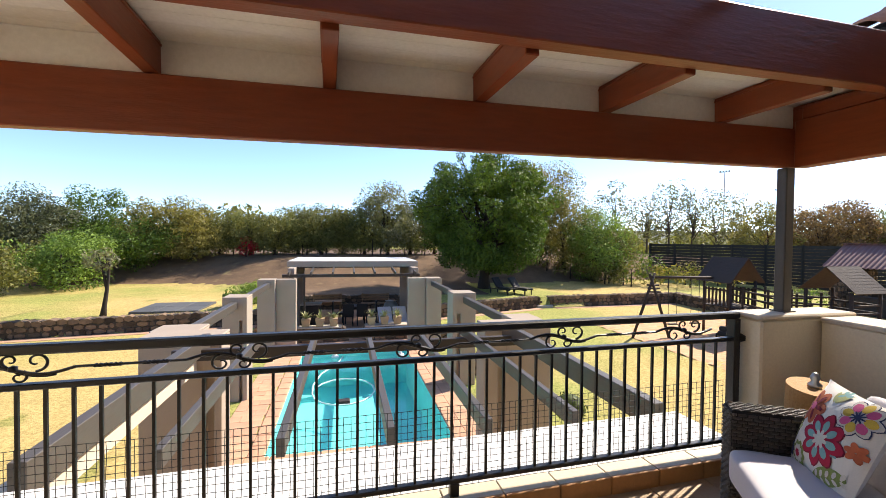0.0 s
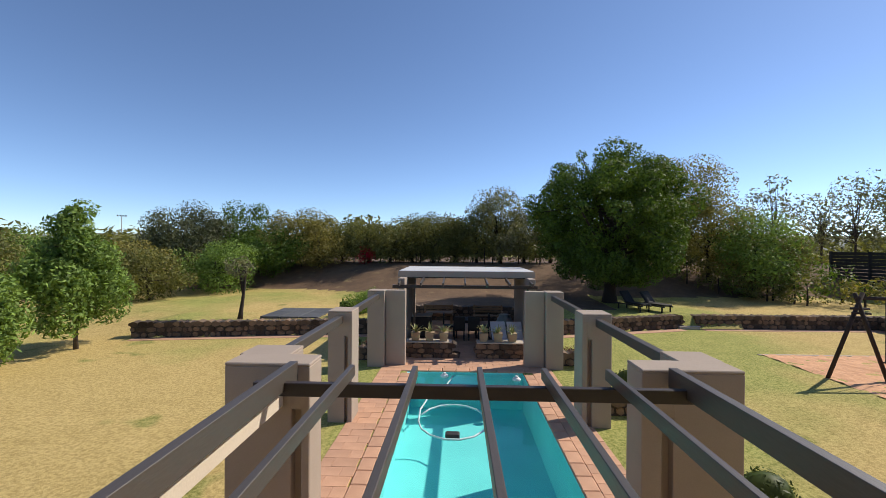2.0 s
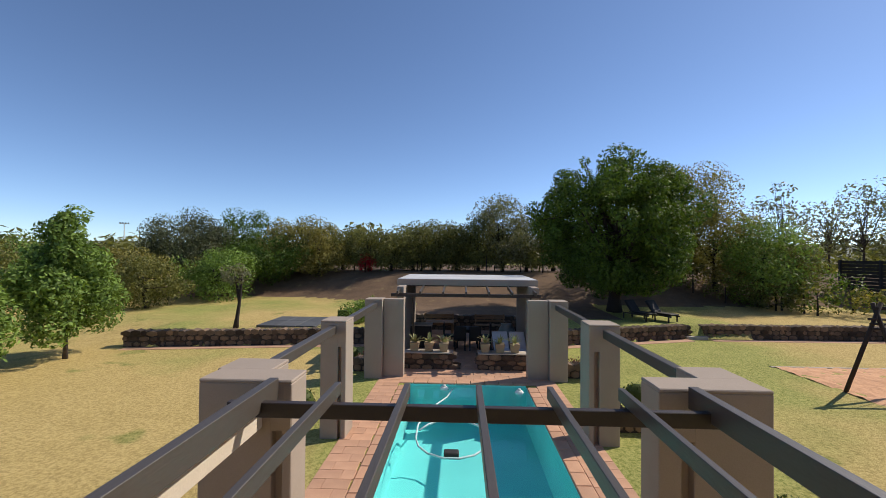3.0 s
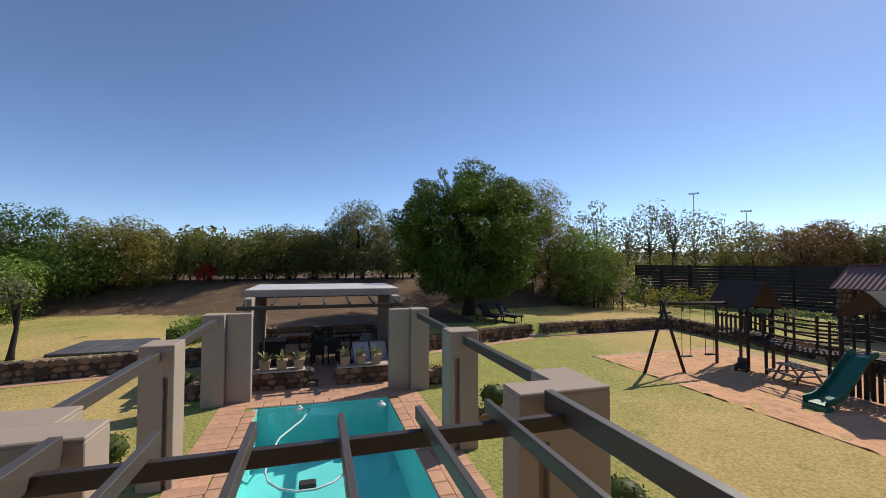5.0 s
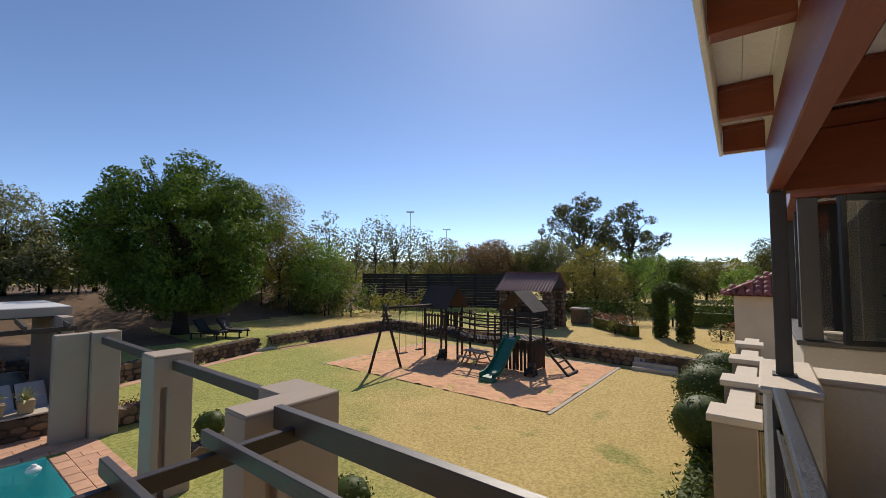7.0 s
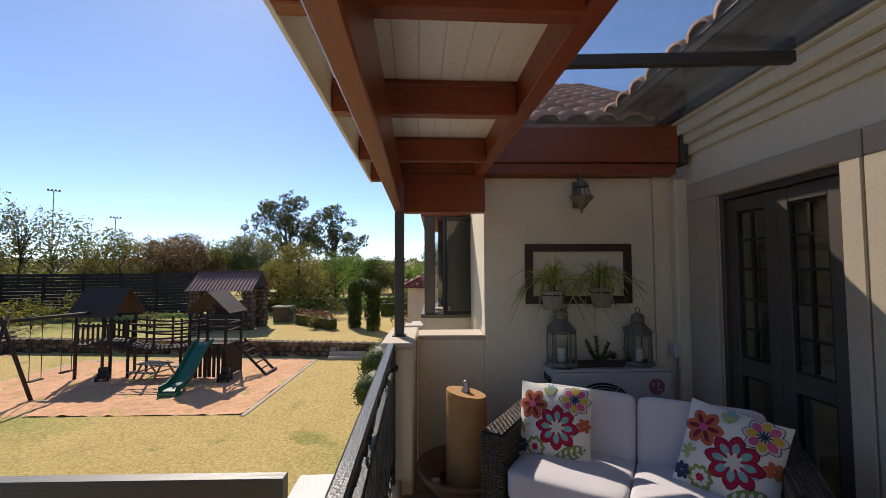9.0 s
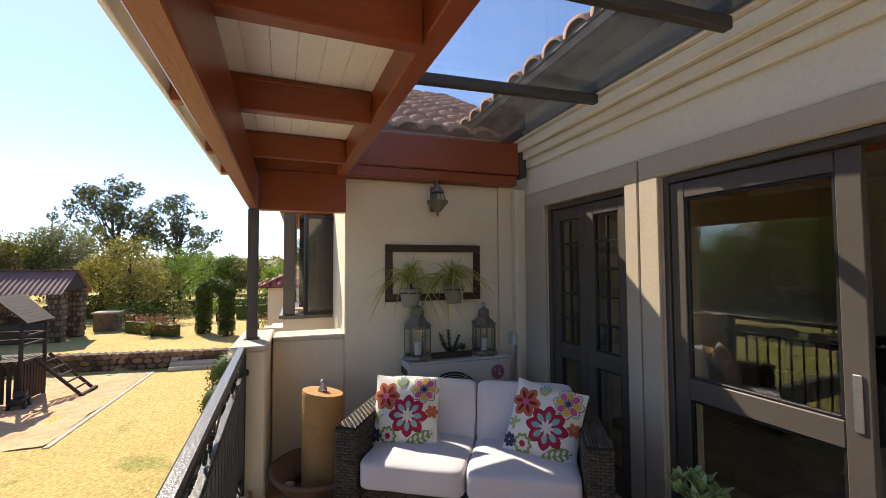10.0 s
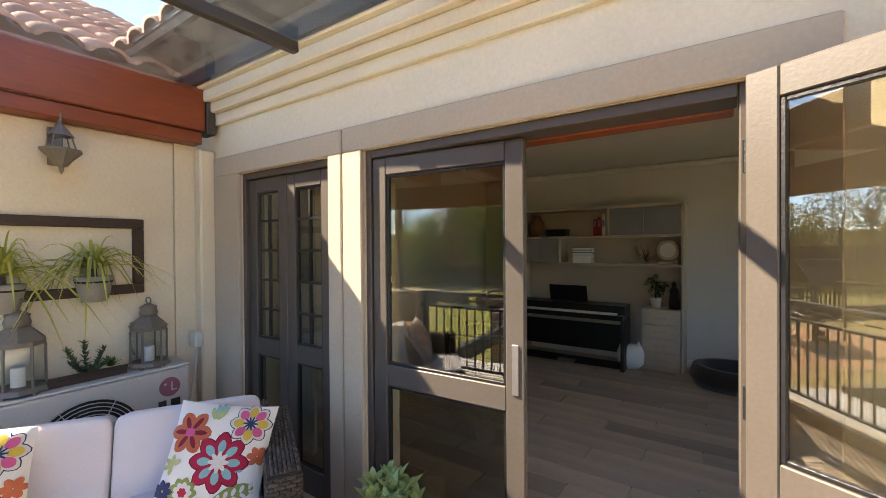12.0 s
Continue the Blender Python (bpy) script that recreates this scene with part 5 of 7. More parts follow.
part("counter", box(-1.0, -0.5, -1.0, 1.1, 0, 0.85, 0.02), M["mortar"], hut)
for s in (-1, 1):
    vs, fs = [], []
    n = 72
    for k in range(n + 1):
        y = -1.85 + 3.7 * k / n
        dz = 0.025 * math.cos(k * math.pi / 2 * 1.0)
        vs += [(0.0, y, 3.28 + dz), (s * 1.45, y, 2.2 + dz), (0.0, y, 3.26 + dz), (s * 1.45, y, 2.18 + dz)]
    for k in range(n):
        a = 4 * k
        fs += [(a, a + 1, a + 5, a + 4), (a + 2, a + 3, a + 7, a + 6)]
    pymesh("roof_sheet", vs, fs, M["corr"], hut, smooth=True)
part("ridge_cap", box(-0.12, 0.12, -1.87, 1.87, 3.28, 3.32, 0.01), M["corr"], hut)
for y in (-1.75, 1.75):
    b = bmesh.new()
    q = [b.verts.new(p) for p in ((-1.2, y, 2.37), (1.2, y, 2.37), (0, y, 3.22), (-1.2, y + 0.05, 2.37), (1.2, y + 0.05, 2.37), (0, y + 0.05, 3.22))]
    for f in ((0, 1, 2), (5, 4, 3), (0, 3, 4, 1), (1, 4, 5, 2), (2, 5, 3, 0)):
        b.faces.new([q[i] for i in f])
    part("gable_board", b, M["logs"], hut)
tbl = thing("stone_plinth", "square stone pedestal on the terrace lawn", "pedestal", (27.6, 12.0, TERR))
part("block", box(-0.5, 0.5, -0.5, 0.5, 0, 0.9, 0.03), M["stone"], tbl)
part("top", box(-0.58, 0.58, -0.58, 0.58, 0.902, 1.0, 0.02), M["kerb"], tbl)

# ---- dark slatted fence ----
fence = thing("slatted_fence", "tall black slatted timber fence behind the lawn", "fence", (0, 0, 0))
fa, fb = Vector((27.5, 33.0)), Vector((33.5, 19.0))
L = (fb - fa).length
u = (fb - fa) / L
for k in range(8):
    q = fa + u * L * k / 7
    part("post", box(q.x - 0.07, q.x + 0.07, q.y - 0.07, q.y + 0.07, TERR - 0.1, 1.35), M["darkf"], fence)
for j in range(13):
    z = TERR + 0.2 + 0.235 * j
    part("slat", beam((fa.x, fa.y, z), (fb.x, fb.y, z), 0.04, 0.215), M["darkf"], fence)

# ---- clipped arch, hedges and flower beds on the terrace ----
arch = thing("hedge_arch", "clipped evergreen arch over the garden path", "hedge arch", (23.7, 6.1, TERR), 46)
arch.scale = (1.15, 1.15, 1.12)
cl = []
for s in (-0.75, 0.75):
    for k in range(7):
        cl.append(((s, 0, 0.2 + 0.27 * k), 0.36))
for k in range(7):
    cl.append(((-0.75 + 0.25 * k, 0, 2.0 + 0.22 * math.sin(math.pi * k / 6)), 0.38))
o = new("leaves", leaf_mesh("leaves", cl, 0.055, M["box"], 77, 5000, 0.9))
o.parent = arch
for s in (-0.75, 0.75):
    part("stem", tube([(s, 0, -0.05), (s, 0, 1.8)], 0.05, 7), M["barkd"], arch)


def hedge_row(label, p, q, w, h, material, seed, leaf=0.07, per=260, name="hedge"):
    rnd = random.Random(seed)
    L = math.hypot(q[0] - p[0], q[1] - p[1])
    t = thing(name, label, "hedge", (p[0], p[1], height(*p)))
    cl = []
    n = int(L / (w * 0.33))
    for k in range(n):
        f = (k + 0.5) / n
        for _ in range(3):
            cl.append((((q[0] - p[0]) * f + rnd.uniform(-0.2, 0.2) * w, (q[1] - p[1]) * f + rnd.uniform(-0.2, 0.2) * w, h * rnd.uniform(0.3, 0.75)), min(w, h) * rnd.uniform(0.3, 0.45)))
    o = new("leaves", leaf_mesh("leaves", cl, leaf, M[material], seed, per))
    o.parent = t
    part("stem", beam((0, 0, h * 0.3), (q[0] - p[0], q[1] - p[1], h * 0.3), w * 0.4, h * 0.55, 0), M["box"], t, "dense dark inner twigs")


hedge_row("dense green clipped hedge beside the pool terrace", (-4.9, 20.9), (-3.7, 23.6), 1.5, 1.15, "leaf_lime", 50, 0.05, 1500)
hedge_row("low pink-flowering shrub border on the terrace", (23.6, 7.8), (26.4, 10.6), 1.2, 1.0, "leaf_pink", 51)
hedge_row("dark green boundary hedge", (33.5, 17.5), (36.0, -1.0), 1.8, 1.7, "box", 52, 0.1, 110)
hedge_row("dark green clipped hedge behind the lawn", (30.5, 6.0), (31.5, -4.0), 1.5, 1.5, "box", 53, 0.09, 140)
for k, (x, y, r, h, m_) in enumerate(((28.2, 11.0, 1.5, 0.8, "leaf_dark"), (29.0, 9.2, 1.4, 0.75, "leaf_mid"), (25.0, 4.2, 0.7, 0.4, "leaf_grey"), (26.8, 3.4, 0.8, 0.45, "leaf_pink"), (29.6, 7.0, 0.9, 0.7, "leaf_lime"), (24.0, 8.9, 0.5, 0.4, "leaf_mid"), (23.8, 16.8, 1.2, 0.5, "leaf_lime"), (24.6, 18.6, 1.0, 0.5, "leaf_grey"))):
    bush("rounded %s shrub in the terrace border" % COLOUR.get(m_, "pink-flowering"), (x, y, TERR), r, r, h, m_, 60 + k, 0.07, 260, "shrub", "shrub")

# undergrowth along the bank, one thicket of shrubs
rnd = random.Random(11)
for k in range(72):
    az = -62 + 112 * k / 71 + rnd.uniform(-1, 1)
    d = rnd.uniform(34, 40) if az < 18 else rnd.uniform(31.5, 37)
    leaf = rnd.choice(["leaf_mid", "leaf_mid", "leaf_dark", "leaf_yel" if az > 20 else "leaf_mid"])
    bush("scrubby %s bush under the trees" % COLOUR[leaf], at(az, d), 1.9, 1.7, rnd.uniform(0.8, 1.3), leaf, 400 + k, 0.11, 110, "bush", "bush", n=22)

# far woods, hills and field lights
vs, fs = [], []
far_cl = []
for k in range(520):
    az = -75 + 190 * rnd.random()
    d = rnd.uniform(72, 140)
    x, y, z = at(az, d)
    rr = rnd.uniform(2.6, 5.2)
    far_cl.append(((x, y, z + rnd.uniform(0.3, 0.8) * rr), rr))
fw = new("far_woods", leaf_mesh("far_woods", far_cl, 0.55, M["leaf_mid"], 500, 9))
tagged(fw, "far olive green woods round the garden", "woods", kind="stuff")
M["haze"] = mat("hazy_hill", (0.20, 0.22, 0.18), (0.15, 0.17, 0.14), 0.01, 0.1, 1.0, bump=0)
vs, fs = [], []
for k in range(121):
    az = radians(-80 + 200 * k / 120)
    h = 14 + 10 * noise.noise((k * 0.09, 0, 0)) + 16 * max(0, noise.noise((k * 0.05 + 4, 2, 0)))
    for d, z in ((520, -8), (640, max(2.0, h)), (900, -12)):
        vs.append((d * math.sin(az), d * math.cos(az), z))
for k in range(120):
    a = 3 * k
    fs += [(a, a + 3, a + 4, a + 1), (a + 1, a + 4, a + 5, a + 2)]
tagged(pymesh("hills", vs, fs, M["haze"], smooth=True), "low hazy hills on the skyline", "hills", kind="structure")


def mast(az, d, top):
    x, y, _ = at(az, d, 0)
    z0 = height(x, y)
    t = thing("floodlight_mast", "tall thin sports field floodlight mast", "floodlight", (x, y, z0), -az, group="floodlight masts")
    part("pole", tube([(0, 0, -0.2), (0, 0, top - z0)], [0.16, 0.08], 8), M["kerb"], t)
    part("crossarm", box(-1.1, 1.1, -0.06, 0.06, top - z0 - 0.05, top - z0 + 0.08), M["kerb"], t)
    for k in range(4):
        part("lamp", box(-1.05 + 0.6 * k, -0.75 + 0.6 * k, -0.2, 0.05, top - z0 + 0.08, top - z0 + 0.35, 0.02), M["soffit"], t)


for az, d, top in ((-29, 130, 9.3), (-13.3, 125, 7.8), (47.8, 120, 18.5), (21, 120, 17.0), (13, 120, 13.5), (52.8, 125, 14.0), (-40, 140, 9.0)):
    mast(az, d, top)

# ---- outbuilding with a hipped tile roof ----
ob = thing("outbuilding", "grey plastered outbuilding with red tiled hip roof", "outbuilding", (22.3, 1.3, TERR - 0.5))
part("wall", box(-2.1, 3.5, -4.0, 2.1, 0, 3.0, 0.02), M["cap"], ob)
bm = bmesh.new()
q = [bm.verts.new(p) for p in ((-2.5, 2.5, 2.95), (3.9, 2.5, 2.95), (3.9, -4.4, 2.95), (-2.5, -4.4, 2.95), (0.7, -0.9, 4.6), (0.7, -1.0, 4.6))]
for f in ((0, 4, 1), (1, 4, 5, 2), (2, 5, 3), (3, 5, 4, 0), (0, 1, 2, 3)):
    bm.faces.new([q[i] for i in f])
roof = part("roof", bm, M["tilered"], ob, "red clay tile hip roof")
tb = bmesh.new()
src = bmesh.new()
src.from_mesh(TILE)
base_me = bpy.data.meshes.new("t")
src.to_mesh(base_me)
src.free()
for i in range(25):
    for j in range(11):
        y = 2.4 - 0.27 * i
        x0 = -2.5 + 0.33 * j
        f = (x0 + 2.5) / 3.2
        if 2.5 - 3.4 * f > y > -4.4 + 3.4 * f:
            b = bmesh.new()
            b.from_mesh(base_me)
            slope = math.atan2(1.65, 3.2)
            m = Matrix.Translation((x0, y, 2.97 + 1.65 * f)) @ Euler((0, -slope, 0)).to_matrix().to_4x4() @ pose(0, 0, 0, 0, 0, -90)
            join(tb, b, m)
        x = -2.4 + 0.27 * i
        y1 = 2.5 - 0.33 * j
        f = (2.5 - y1) / 3.4
        if -2.5 + 3.2 * f < x < 3.9 - 3.2 * f:
            b = bmesh.new()
            b.from_mesh(base_me)
            slope = math.atan2(1.65, 3.4)
            m = Matrix.Translation((x, y1, 2.97 + 1.65 * f)) @ Euler((-slope, 0, 0)).to_matrix().to_4x4() @ pose(0, 0, 0, 0, 0, 180)
            join(tb, b, m)
p = part("roof_tiles", tb, M["tilered"], roof)
p["kind"] = "stuff"

# ---- garden-side piers of the house, east of the balcony ----
for x in (7.1, 9.3, 11.6, 14.0):
    t = thing("garden_pier", "taupe plastered pier with a pale cap", "pier", (x, 2.7, LAWN), group="garden piers")
    part("shaft", box(0, 0.55, -0.14, 0.35, 0, 1.95, 0.01), M["taupe"], t)
    part("cap", box(-0.05, 0.6, -0.2, 0.41, 1.952, 2.05, 0.01), M["cap"], t)
    part("link_wall", box(0.6, 2.15, -0.05, 0.2, 0, 1.85, 0.01), M["taupe"], t)
    part("link_cap", box(0.6, 2.15, -0.1, 0.25, 1.852, 1.93, 0.008), M["cap"], t)
bars = thing("patio_trellis", "dark metal trellis over the sunken patio", "trellis", (9.5, 1.4, -0.6))
for k in range(9):
    part("bar", box(-2.0 + 0.7 * k, -1.97 + 0.7 * k, -1.2, 1.2, 0, 0.03), M["black"], bars)
for y in (-1.0, 0.0, 1.0):
    part("cross_bar", box(-2.1, 3.8, y, y + 0.03, 0.031, 0.06), M["black"], bars)
hedge_row("dark clipped hedge foot below the box balls", (7.6, 3.5), (13.0, 3.55), 0.75, 0.6, "box", 55, 0.05, 500)
structure("wall_wing", box(3.6, 16.5, -4.6, 0.3, LAWN - 0.2, 2.6), M["plaster"], "cream plastered wall of the house's wing")

# ---- bay of the next room, with windows on three sides ----
bay = thing("bay_window", "plastered bay with bronze framed windows, one sash open", "bay window", (4.65, 0.305, 0.0))
part("dado", box(0, 2.0, 0, 1.9, -0.6, 0.98, 0.008), M["cap"], bay)
part("sill", box(-0.04, 2.04, 0.0, 1.94, 0.982, 1.02, 0.006), M["alu"], bay)
for x, y in ((0.0, 1.78), (1.88, 1.78), (1.88, 0.02)):
    part("corner_post", box(x, x + 0.12, y, y + 0.12, 1.021, 2.12, 0.004), M["alu"], bay)
part("mullion", box(0.02, 0.08, 1.5, 1.56, 1.021, 2.12, 0.003), M["alu"], bay)
part("mullion", box(0.95, 1.01, 1.82, 1.88, 1.021, 2.12, 0.003), M["alu"], bay)
# dark sheet put inside the bay to look like an unlit room
part("blind", box(0.5, 0.54, 0.02, 1.74, 1.021, 2.12), M["postm"], bay, "dark sheet standing in for the unlit room")
part("lintel", box(-0.02, 2.02, 0.0, 1.94, 2.122, 2.3, 0.006), M["wood"], bay, "red timber lintel")
for a in ((0.045, 0.051, 1.56, 1.78, 1.03, 2.11), (1.945, 1.951, 0.12, 1.8, 1.03, 2.11), (0.12, 1.88, 1.845, 1.851, 1.03, 2.11)):
    g = part("pane", box(*a), M["clear"], bay)
    g.visible_shadow = False
sash = part("sash", join(box(0, 0.04, -0.02, 0.02, 0, 1.06, 0.004), join(box(0.38, 0.42, -0.02, 0.02, 0, 1.06, 0.004), join(box(0.04, 0.38, -0.02, 0.02, 1.02, 1.06), box(0.04, 0.38, -0.02, 0.02, 0, 0.04)))), M["black"], bay, "open black casement sash")
sash.matrix_local = pose(-0.06, 1.3, 1.03, 0, 0, 112)
g = part("sash_pane", box(0.04, 0.38, -0.003, 0.003, 0.04, 1.02), M["glass"], bay)
g.matrix_local = pose(-0.06, 1.3, 1.03, 0, 0, 112)
for z in (0.35, 0.7):
    part("stay", tube([(-0.08, 1.4, 1.03 + z), (-0.16, 1.45, 1.03 + z)], 0.008, 6), M["black"], bay)
orn = thing("sill_bowl", "pale ceramic bowl on the bay's sill", "bowl", (4.85, 2.0, 1.021))
part("bowl", lathe([(0.03, 0), (0.09, 0.03), (0.1, 0.05), (0.085, 0.045), (0.02, 0.015)], 18), M["cap"], orn, smooth=True)

# ---- iron railing ----
rail = thing("iron_railing", "black wrought-iron balcony railing with scrollwork", "railing", (0, 0, 0))
rail.matrix_world = EDGE_M @ pose(-0.09, 0, 0.02)
part("top_rail", box(WX, 2.83, -0.026, 0.026, 0.957, 0.999, 0.008), M["black"], rail)
part("middle_rail", box(WX, 2.83, -0.02, 0.02, 0.81, 0.835, 0.004), M["black"], rail)
part("bottom_rail", box(WX, 2.83, -0.02, 0.02, 0.15, 0.175, 0.004), M["black"], rail)
part("end_post", box(2.775, 2.825, -0.03, 0.03, 0.07, 0.956, 0.004), M["black"], rail)
part("end_knob", join(None, lathe([(0, -0.03), (0.026, -0.015), (0.026, 0.015), (0, 0.03)], 12), pose(2.838, -0.02, 0.83)), M["black"], rail)
for x in (0.9, -1.2, -3.3):
    part("foot", box(x - 0.025, x + 0.025, -0.02, 0.02, 0.068, 0.15, 0.003), M["black"], rail)
BAL = bpy.data.meshes.new("baluster")
b = box(-0.0065, 0.0065, -0.0065, 0.0065, 0.175, 0.81)
b.to_mesh(BAL)
b.free()
BAL.materials.append(M["black"])
for k in range(64):
    o = new("baluster", BAL)
    o.parent = rail
    o.location = (2.656 - 0.0985 * k, 0, 0)


def spiral(cx, cz, r, a0, turns, sx=1):
    pts = []
    for k in range(22):
        f = k / 21
        a = a0 + f * turns * 2 * math.pi
        rr = r * (1 - 0.78 * f)
        pts.append((cx + sx * rr * math.cos(a), 0, cz + rr * math.sin(a)))
    return pts


def scroll_mesh():
    bm = bmesh.new()
    main = []
    for k in range(31):
        s = -0.24 + 0.48 * k / 30
        main.append((s, 0, 0.862 + 0.034 * math.sin(-s / 0.24 * math.pi) * (1 - 0.25 * abs(s) / 0.24)))
    tube(main, 0.0085, 7, bm)
    tube([(p[0], p[1] + 0.004, p[2] - 0.011) for p in main[5:26]], 0.007, 7, bm)
    tube(spiral(-0.085, 0.832, 0.05, math.radians(95), 1.05, 1), [0.0075 - 0.00015 * k for k in range(22)], 6, bm)
    tube(spiral(0.02, 0.822, 0.036, math.radians(60), -1.05, 1), [0.007 - 0.00015 * k for k in range(22)], 6, bm)
    tube(spiral(0.088, 0.9, 0.052, math.radians(-90), 1.05, 1), [0.0075 - 0.00015 * k for k in range(22)], 6, bm)
    tube(spiral(-0.01, 0.908, 0.036, math.radians(-120), -1.0, 1), [0.007 - 0.00015 * k for k in range(22)], 6, bm)
    join(bm, lathe([(0, -0.02), (0.017, -0.01), (0.017, 0.01), (0, 0.02)], 10), pose(0, 0, 0.866))
    for f in bm.faces:
        f.smooth = True
    me = bpy.data.meshes.new("scroll")
    bm.to_mesh(me)
    bm.free()
    me.materials.append(M["black"])
    return me


SCR = scroll_mesh()
TW = bpy.data.meshes.new("twisted_bar")
bm = tube([(-0.236, 0, 0.862), (0.236, 0, 0.862)], 0.0075, 7)
for c in (-0.1, 0.1):
    for ph in (0, math.pi):
        tube([(c - 0.06 + 0.12 * k / 20, 0.0065 * math.cos(ph + k * 0.95), 0.862 + 0.0065 * math.sin(ph + k * 0.95)) for k in range(21)], 0.0062, 5, bm)
bm.to_mesh(TW)
bm.free()
TW.materials.append(M["black"])
for k in range(7):
    x = 2.40 - 0.85 * k
    o = new("scroll", SCR)
    o.parent = rail
    o.location, o.scale = (x, 0, 0.205), (0.9, 1, 0.8)
    o = new("twisted_bar", TW)
    o.parent = rail
    o.location, o.scale = (x - 0.425, 0, 0.205), (0.9, 1, 0.8)
# wire netting behind the balusters
M["net"] = mat("black_netting", (0.02, 0.02, 0.02), None, 10, 80, 0.6, bump=0)
vs, fs = [], []


def strand(pts, r=0.0016):
    n0 = len(vs)
    for p in pts:
        vs.extend([(p[0] - r, p[1], p[2]), (p[0], p[1] - r, p[2] + r), (p[0] + r, p[1], p[2])] if abs(pts[0][2] - pts[-1][2]) > 0.2 else [(p[0], p[1], p[2] - r), (p[0], p[1] - r, p[2]), (p[0], p[1], p[2] + r)])
    for k in range(len(pts) - 1):
        a = n0 + 3 * k
        fs.extend([(a, a + 1, a + 4, a + 3), (a + 1, a + 2, a + 5, a + 4), (a + 2, a, a + 3, a + 5)])


def sag(x, z):
    return 0.006 * noise.noise((x * 3, z * 9, 1)), 0.006 * noise.noise((x * 4, z * 8, 7))


nxs = [WX + 0.036 * k for k in range(int((2.8 - WX) / 0.036))]
nzs = [0.12 + 0.036 * k for k in range(13)]
for x in nxs:
    strand([(x + sag(x, z)[0], 0, z + sag(x, z)[1]) for z in nzs])
for z in nzs:
    strand([(x + sag(x, z)[0], 0, z + sag(x, z)[1]) for x in nxs[::2]])
net = tagged(pymesh("wire_netting", vs, fs, M["net"]), "black wire netting tied along the railing's foot", "netting")
net.matrix_world = EDGE_M @ pose(-0.09, 0.012, 0.02)

# ---- kerb and floor tiles ----
fl = bpy.data.objects["floor"]
FT = bpy.data.meshes.new("floor_tile")
b = box(-0.197, 0.197, -0.197, 0.197, -0.02, 0.0, 0.003)
b.to_mesh(FT)
b.free()
FT.materials.append(M["tilef"])
for i in range(17):
    for j in range(6):
        o = new("floor_tile", FT)
        o.parent = fl
        o.location = (3.105 - 0.4 * i, 2.165 - 0.4 * j, random.uniform(-0.001, 0.001))
KT = bpy.data.meshes.new("kerb_tile")
b = box(-0.163, 0.163, -0.012, 0.012, -0.01, 0.1, 0.004)
b.to_mesh(KT)
b.free()
KT.materials.append(M["tilek"])
KC = bpy.data.meshes.new("kerb_cap_tile")
b = box(-0.163, 0.163, -0.01, 0.13, 0.0, 0.012, 0.003)
b.to_mesh(KC)
b.free()
M["capt"] = mat("pale_cream_tile", (0.66, 0.55, 0.38), (0.58, 0.47, 0.32), 3, 50, 0.5, bump=0.08, rnd=0.08)
KC.materials.append(M["capt"])
for k in range(20):
    o = new("kerb_tile", KT)
    o.parent = kerb
    o.location = (2.58 - 0.333 * k, -0.06, 0)
    o = new("kerb_cap_tile", KC)
    o.parent = kerb
    o.location = (2.58 - 0.333 * k, -0.048, 0.088)


# ---- doors ----
def leaf(parent, w, h=2.02, bars=0, handle=None):
    """A glazed leaf from x = 0 to x = w, its outer face at y = 0.04."""
    st = 0.085
    for a in ((0, st), (w - st, w)):
        part("stile", box(*a, 0, 0.04, 0, h, 0.004), M["alu"], parent)
    for z0, z1 in ((0, 0.16), (0.8, 0.91), (h - 0.09, h)):
        part("cross_rail", box(st + 0.001, w - st - 0.001, 0, 0.04, z0, z1, 0.004), M["alu"], parent)
    for z0, z1 in ((0.162, 0.798), (0.912, h - 0.092)):
        g = part("pane", box(st + 0.002, w - st - 0.002, 0.016, 0.022, z0, z1), M["glass"], parent)
        g.visible_shadow = False
        for a in ((st + 0.001, st + 0.014, z0, z1), (w - st - 0.014, w - st - 0.001, z0, z1), (st + 0.015, w - st - 0.015, z0, z0 + 0.012), (st + 0.015, w - st - 0.015, z1 - 0.012, z1)):
            part("glazing_bead", box(a[0], a[1], 0.008, 0.032, a[2], a[3], 0.002), M["black"], parent)
    for k in range(bars):
        z = 0.912 + (h - 1.0) * (k + 1) / (bars + 1)
        part("muntin", box(st + 0.015, w - st - 0.015, 0.01, 0.03, z - 0.008, z + 0.008), M["black"], parent)
    if bars:
        part("muntin", box(w / 2 - 0.008, w / 2 + 0.008, 0.008, 0.028, 0.93, h - 0.11), M["black"], parent)
    if handle is not None:
        part("lock_plate", box(handle - 0.015, handle + 0.015, 0.04, 0.048, 0.88, 1.1, 0.003), M["steel"], parent, "steel lock plate")


M["steel"] = mat("brushed_steel", (0.5, 0.5, 0.5), (0.4, 0.4, 0.4), 10, 100, 0.3, 1.0, bump=0.02)
d1 = tagged(new("door_1"), "closed bronze-framed glazed double door with small panes", "door", kind="structure")
for x0, x1 in ((D1[0], D1[0] + 0.04), (D1[1] - 0.04, D1[1])):
    part("jamb", box(x0 + 0.002, x1 - 0.002, -0.1, 0.045, 0, HEAD - 0.002, 0.004), M["alu"], d1)
part("head", box(D1[0] + 0.042, D1[1] - 0.042, -0.1, 0.045, HEAD - 0.045, HEAD - 0.002, 0.004), M["alu"], d1)
w1 = (D1[1] - D1[0] - 0.09) / 2
for k in range(2):
    e = new("door_leaf")
    e.parent = d1
    e.matrix_local = pose(D1[0] + 0.043 + k * (w1 + 0.004), -0.02, 0.005)
    leaf(e, w1, 1.99, 4)
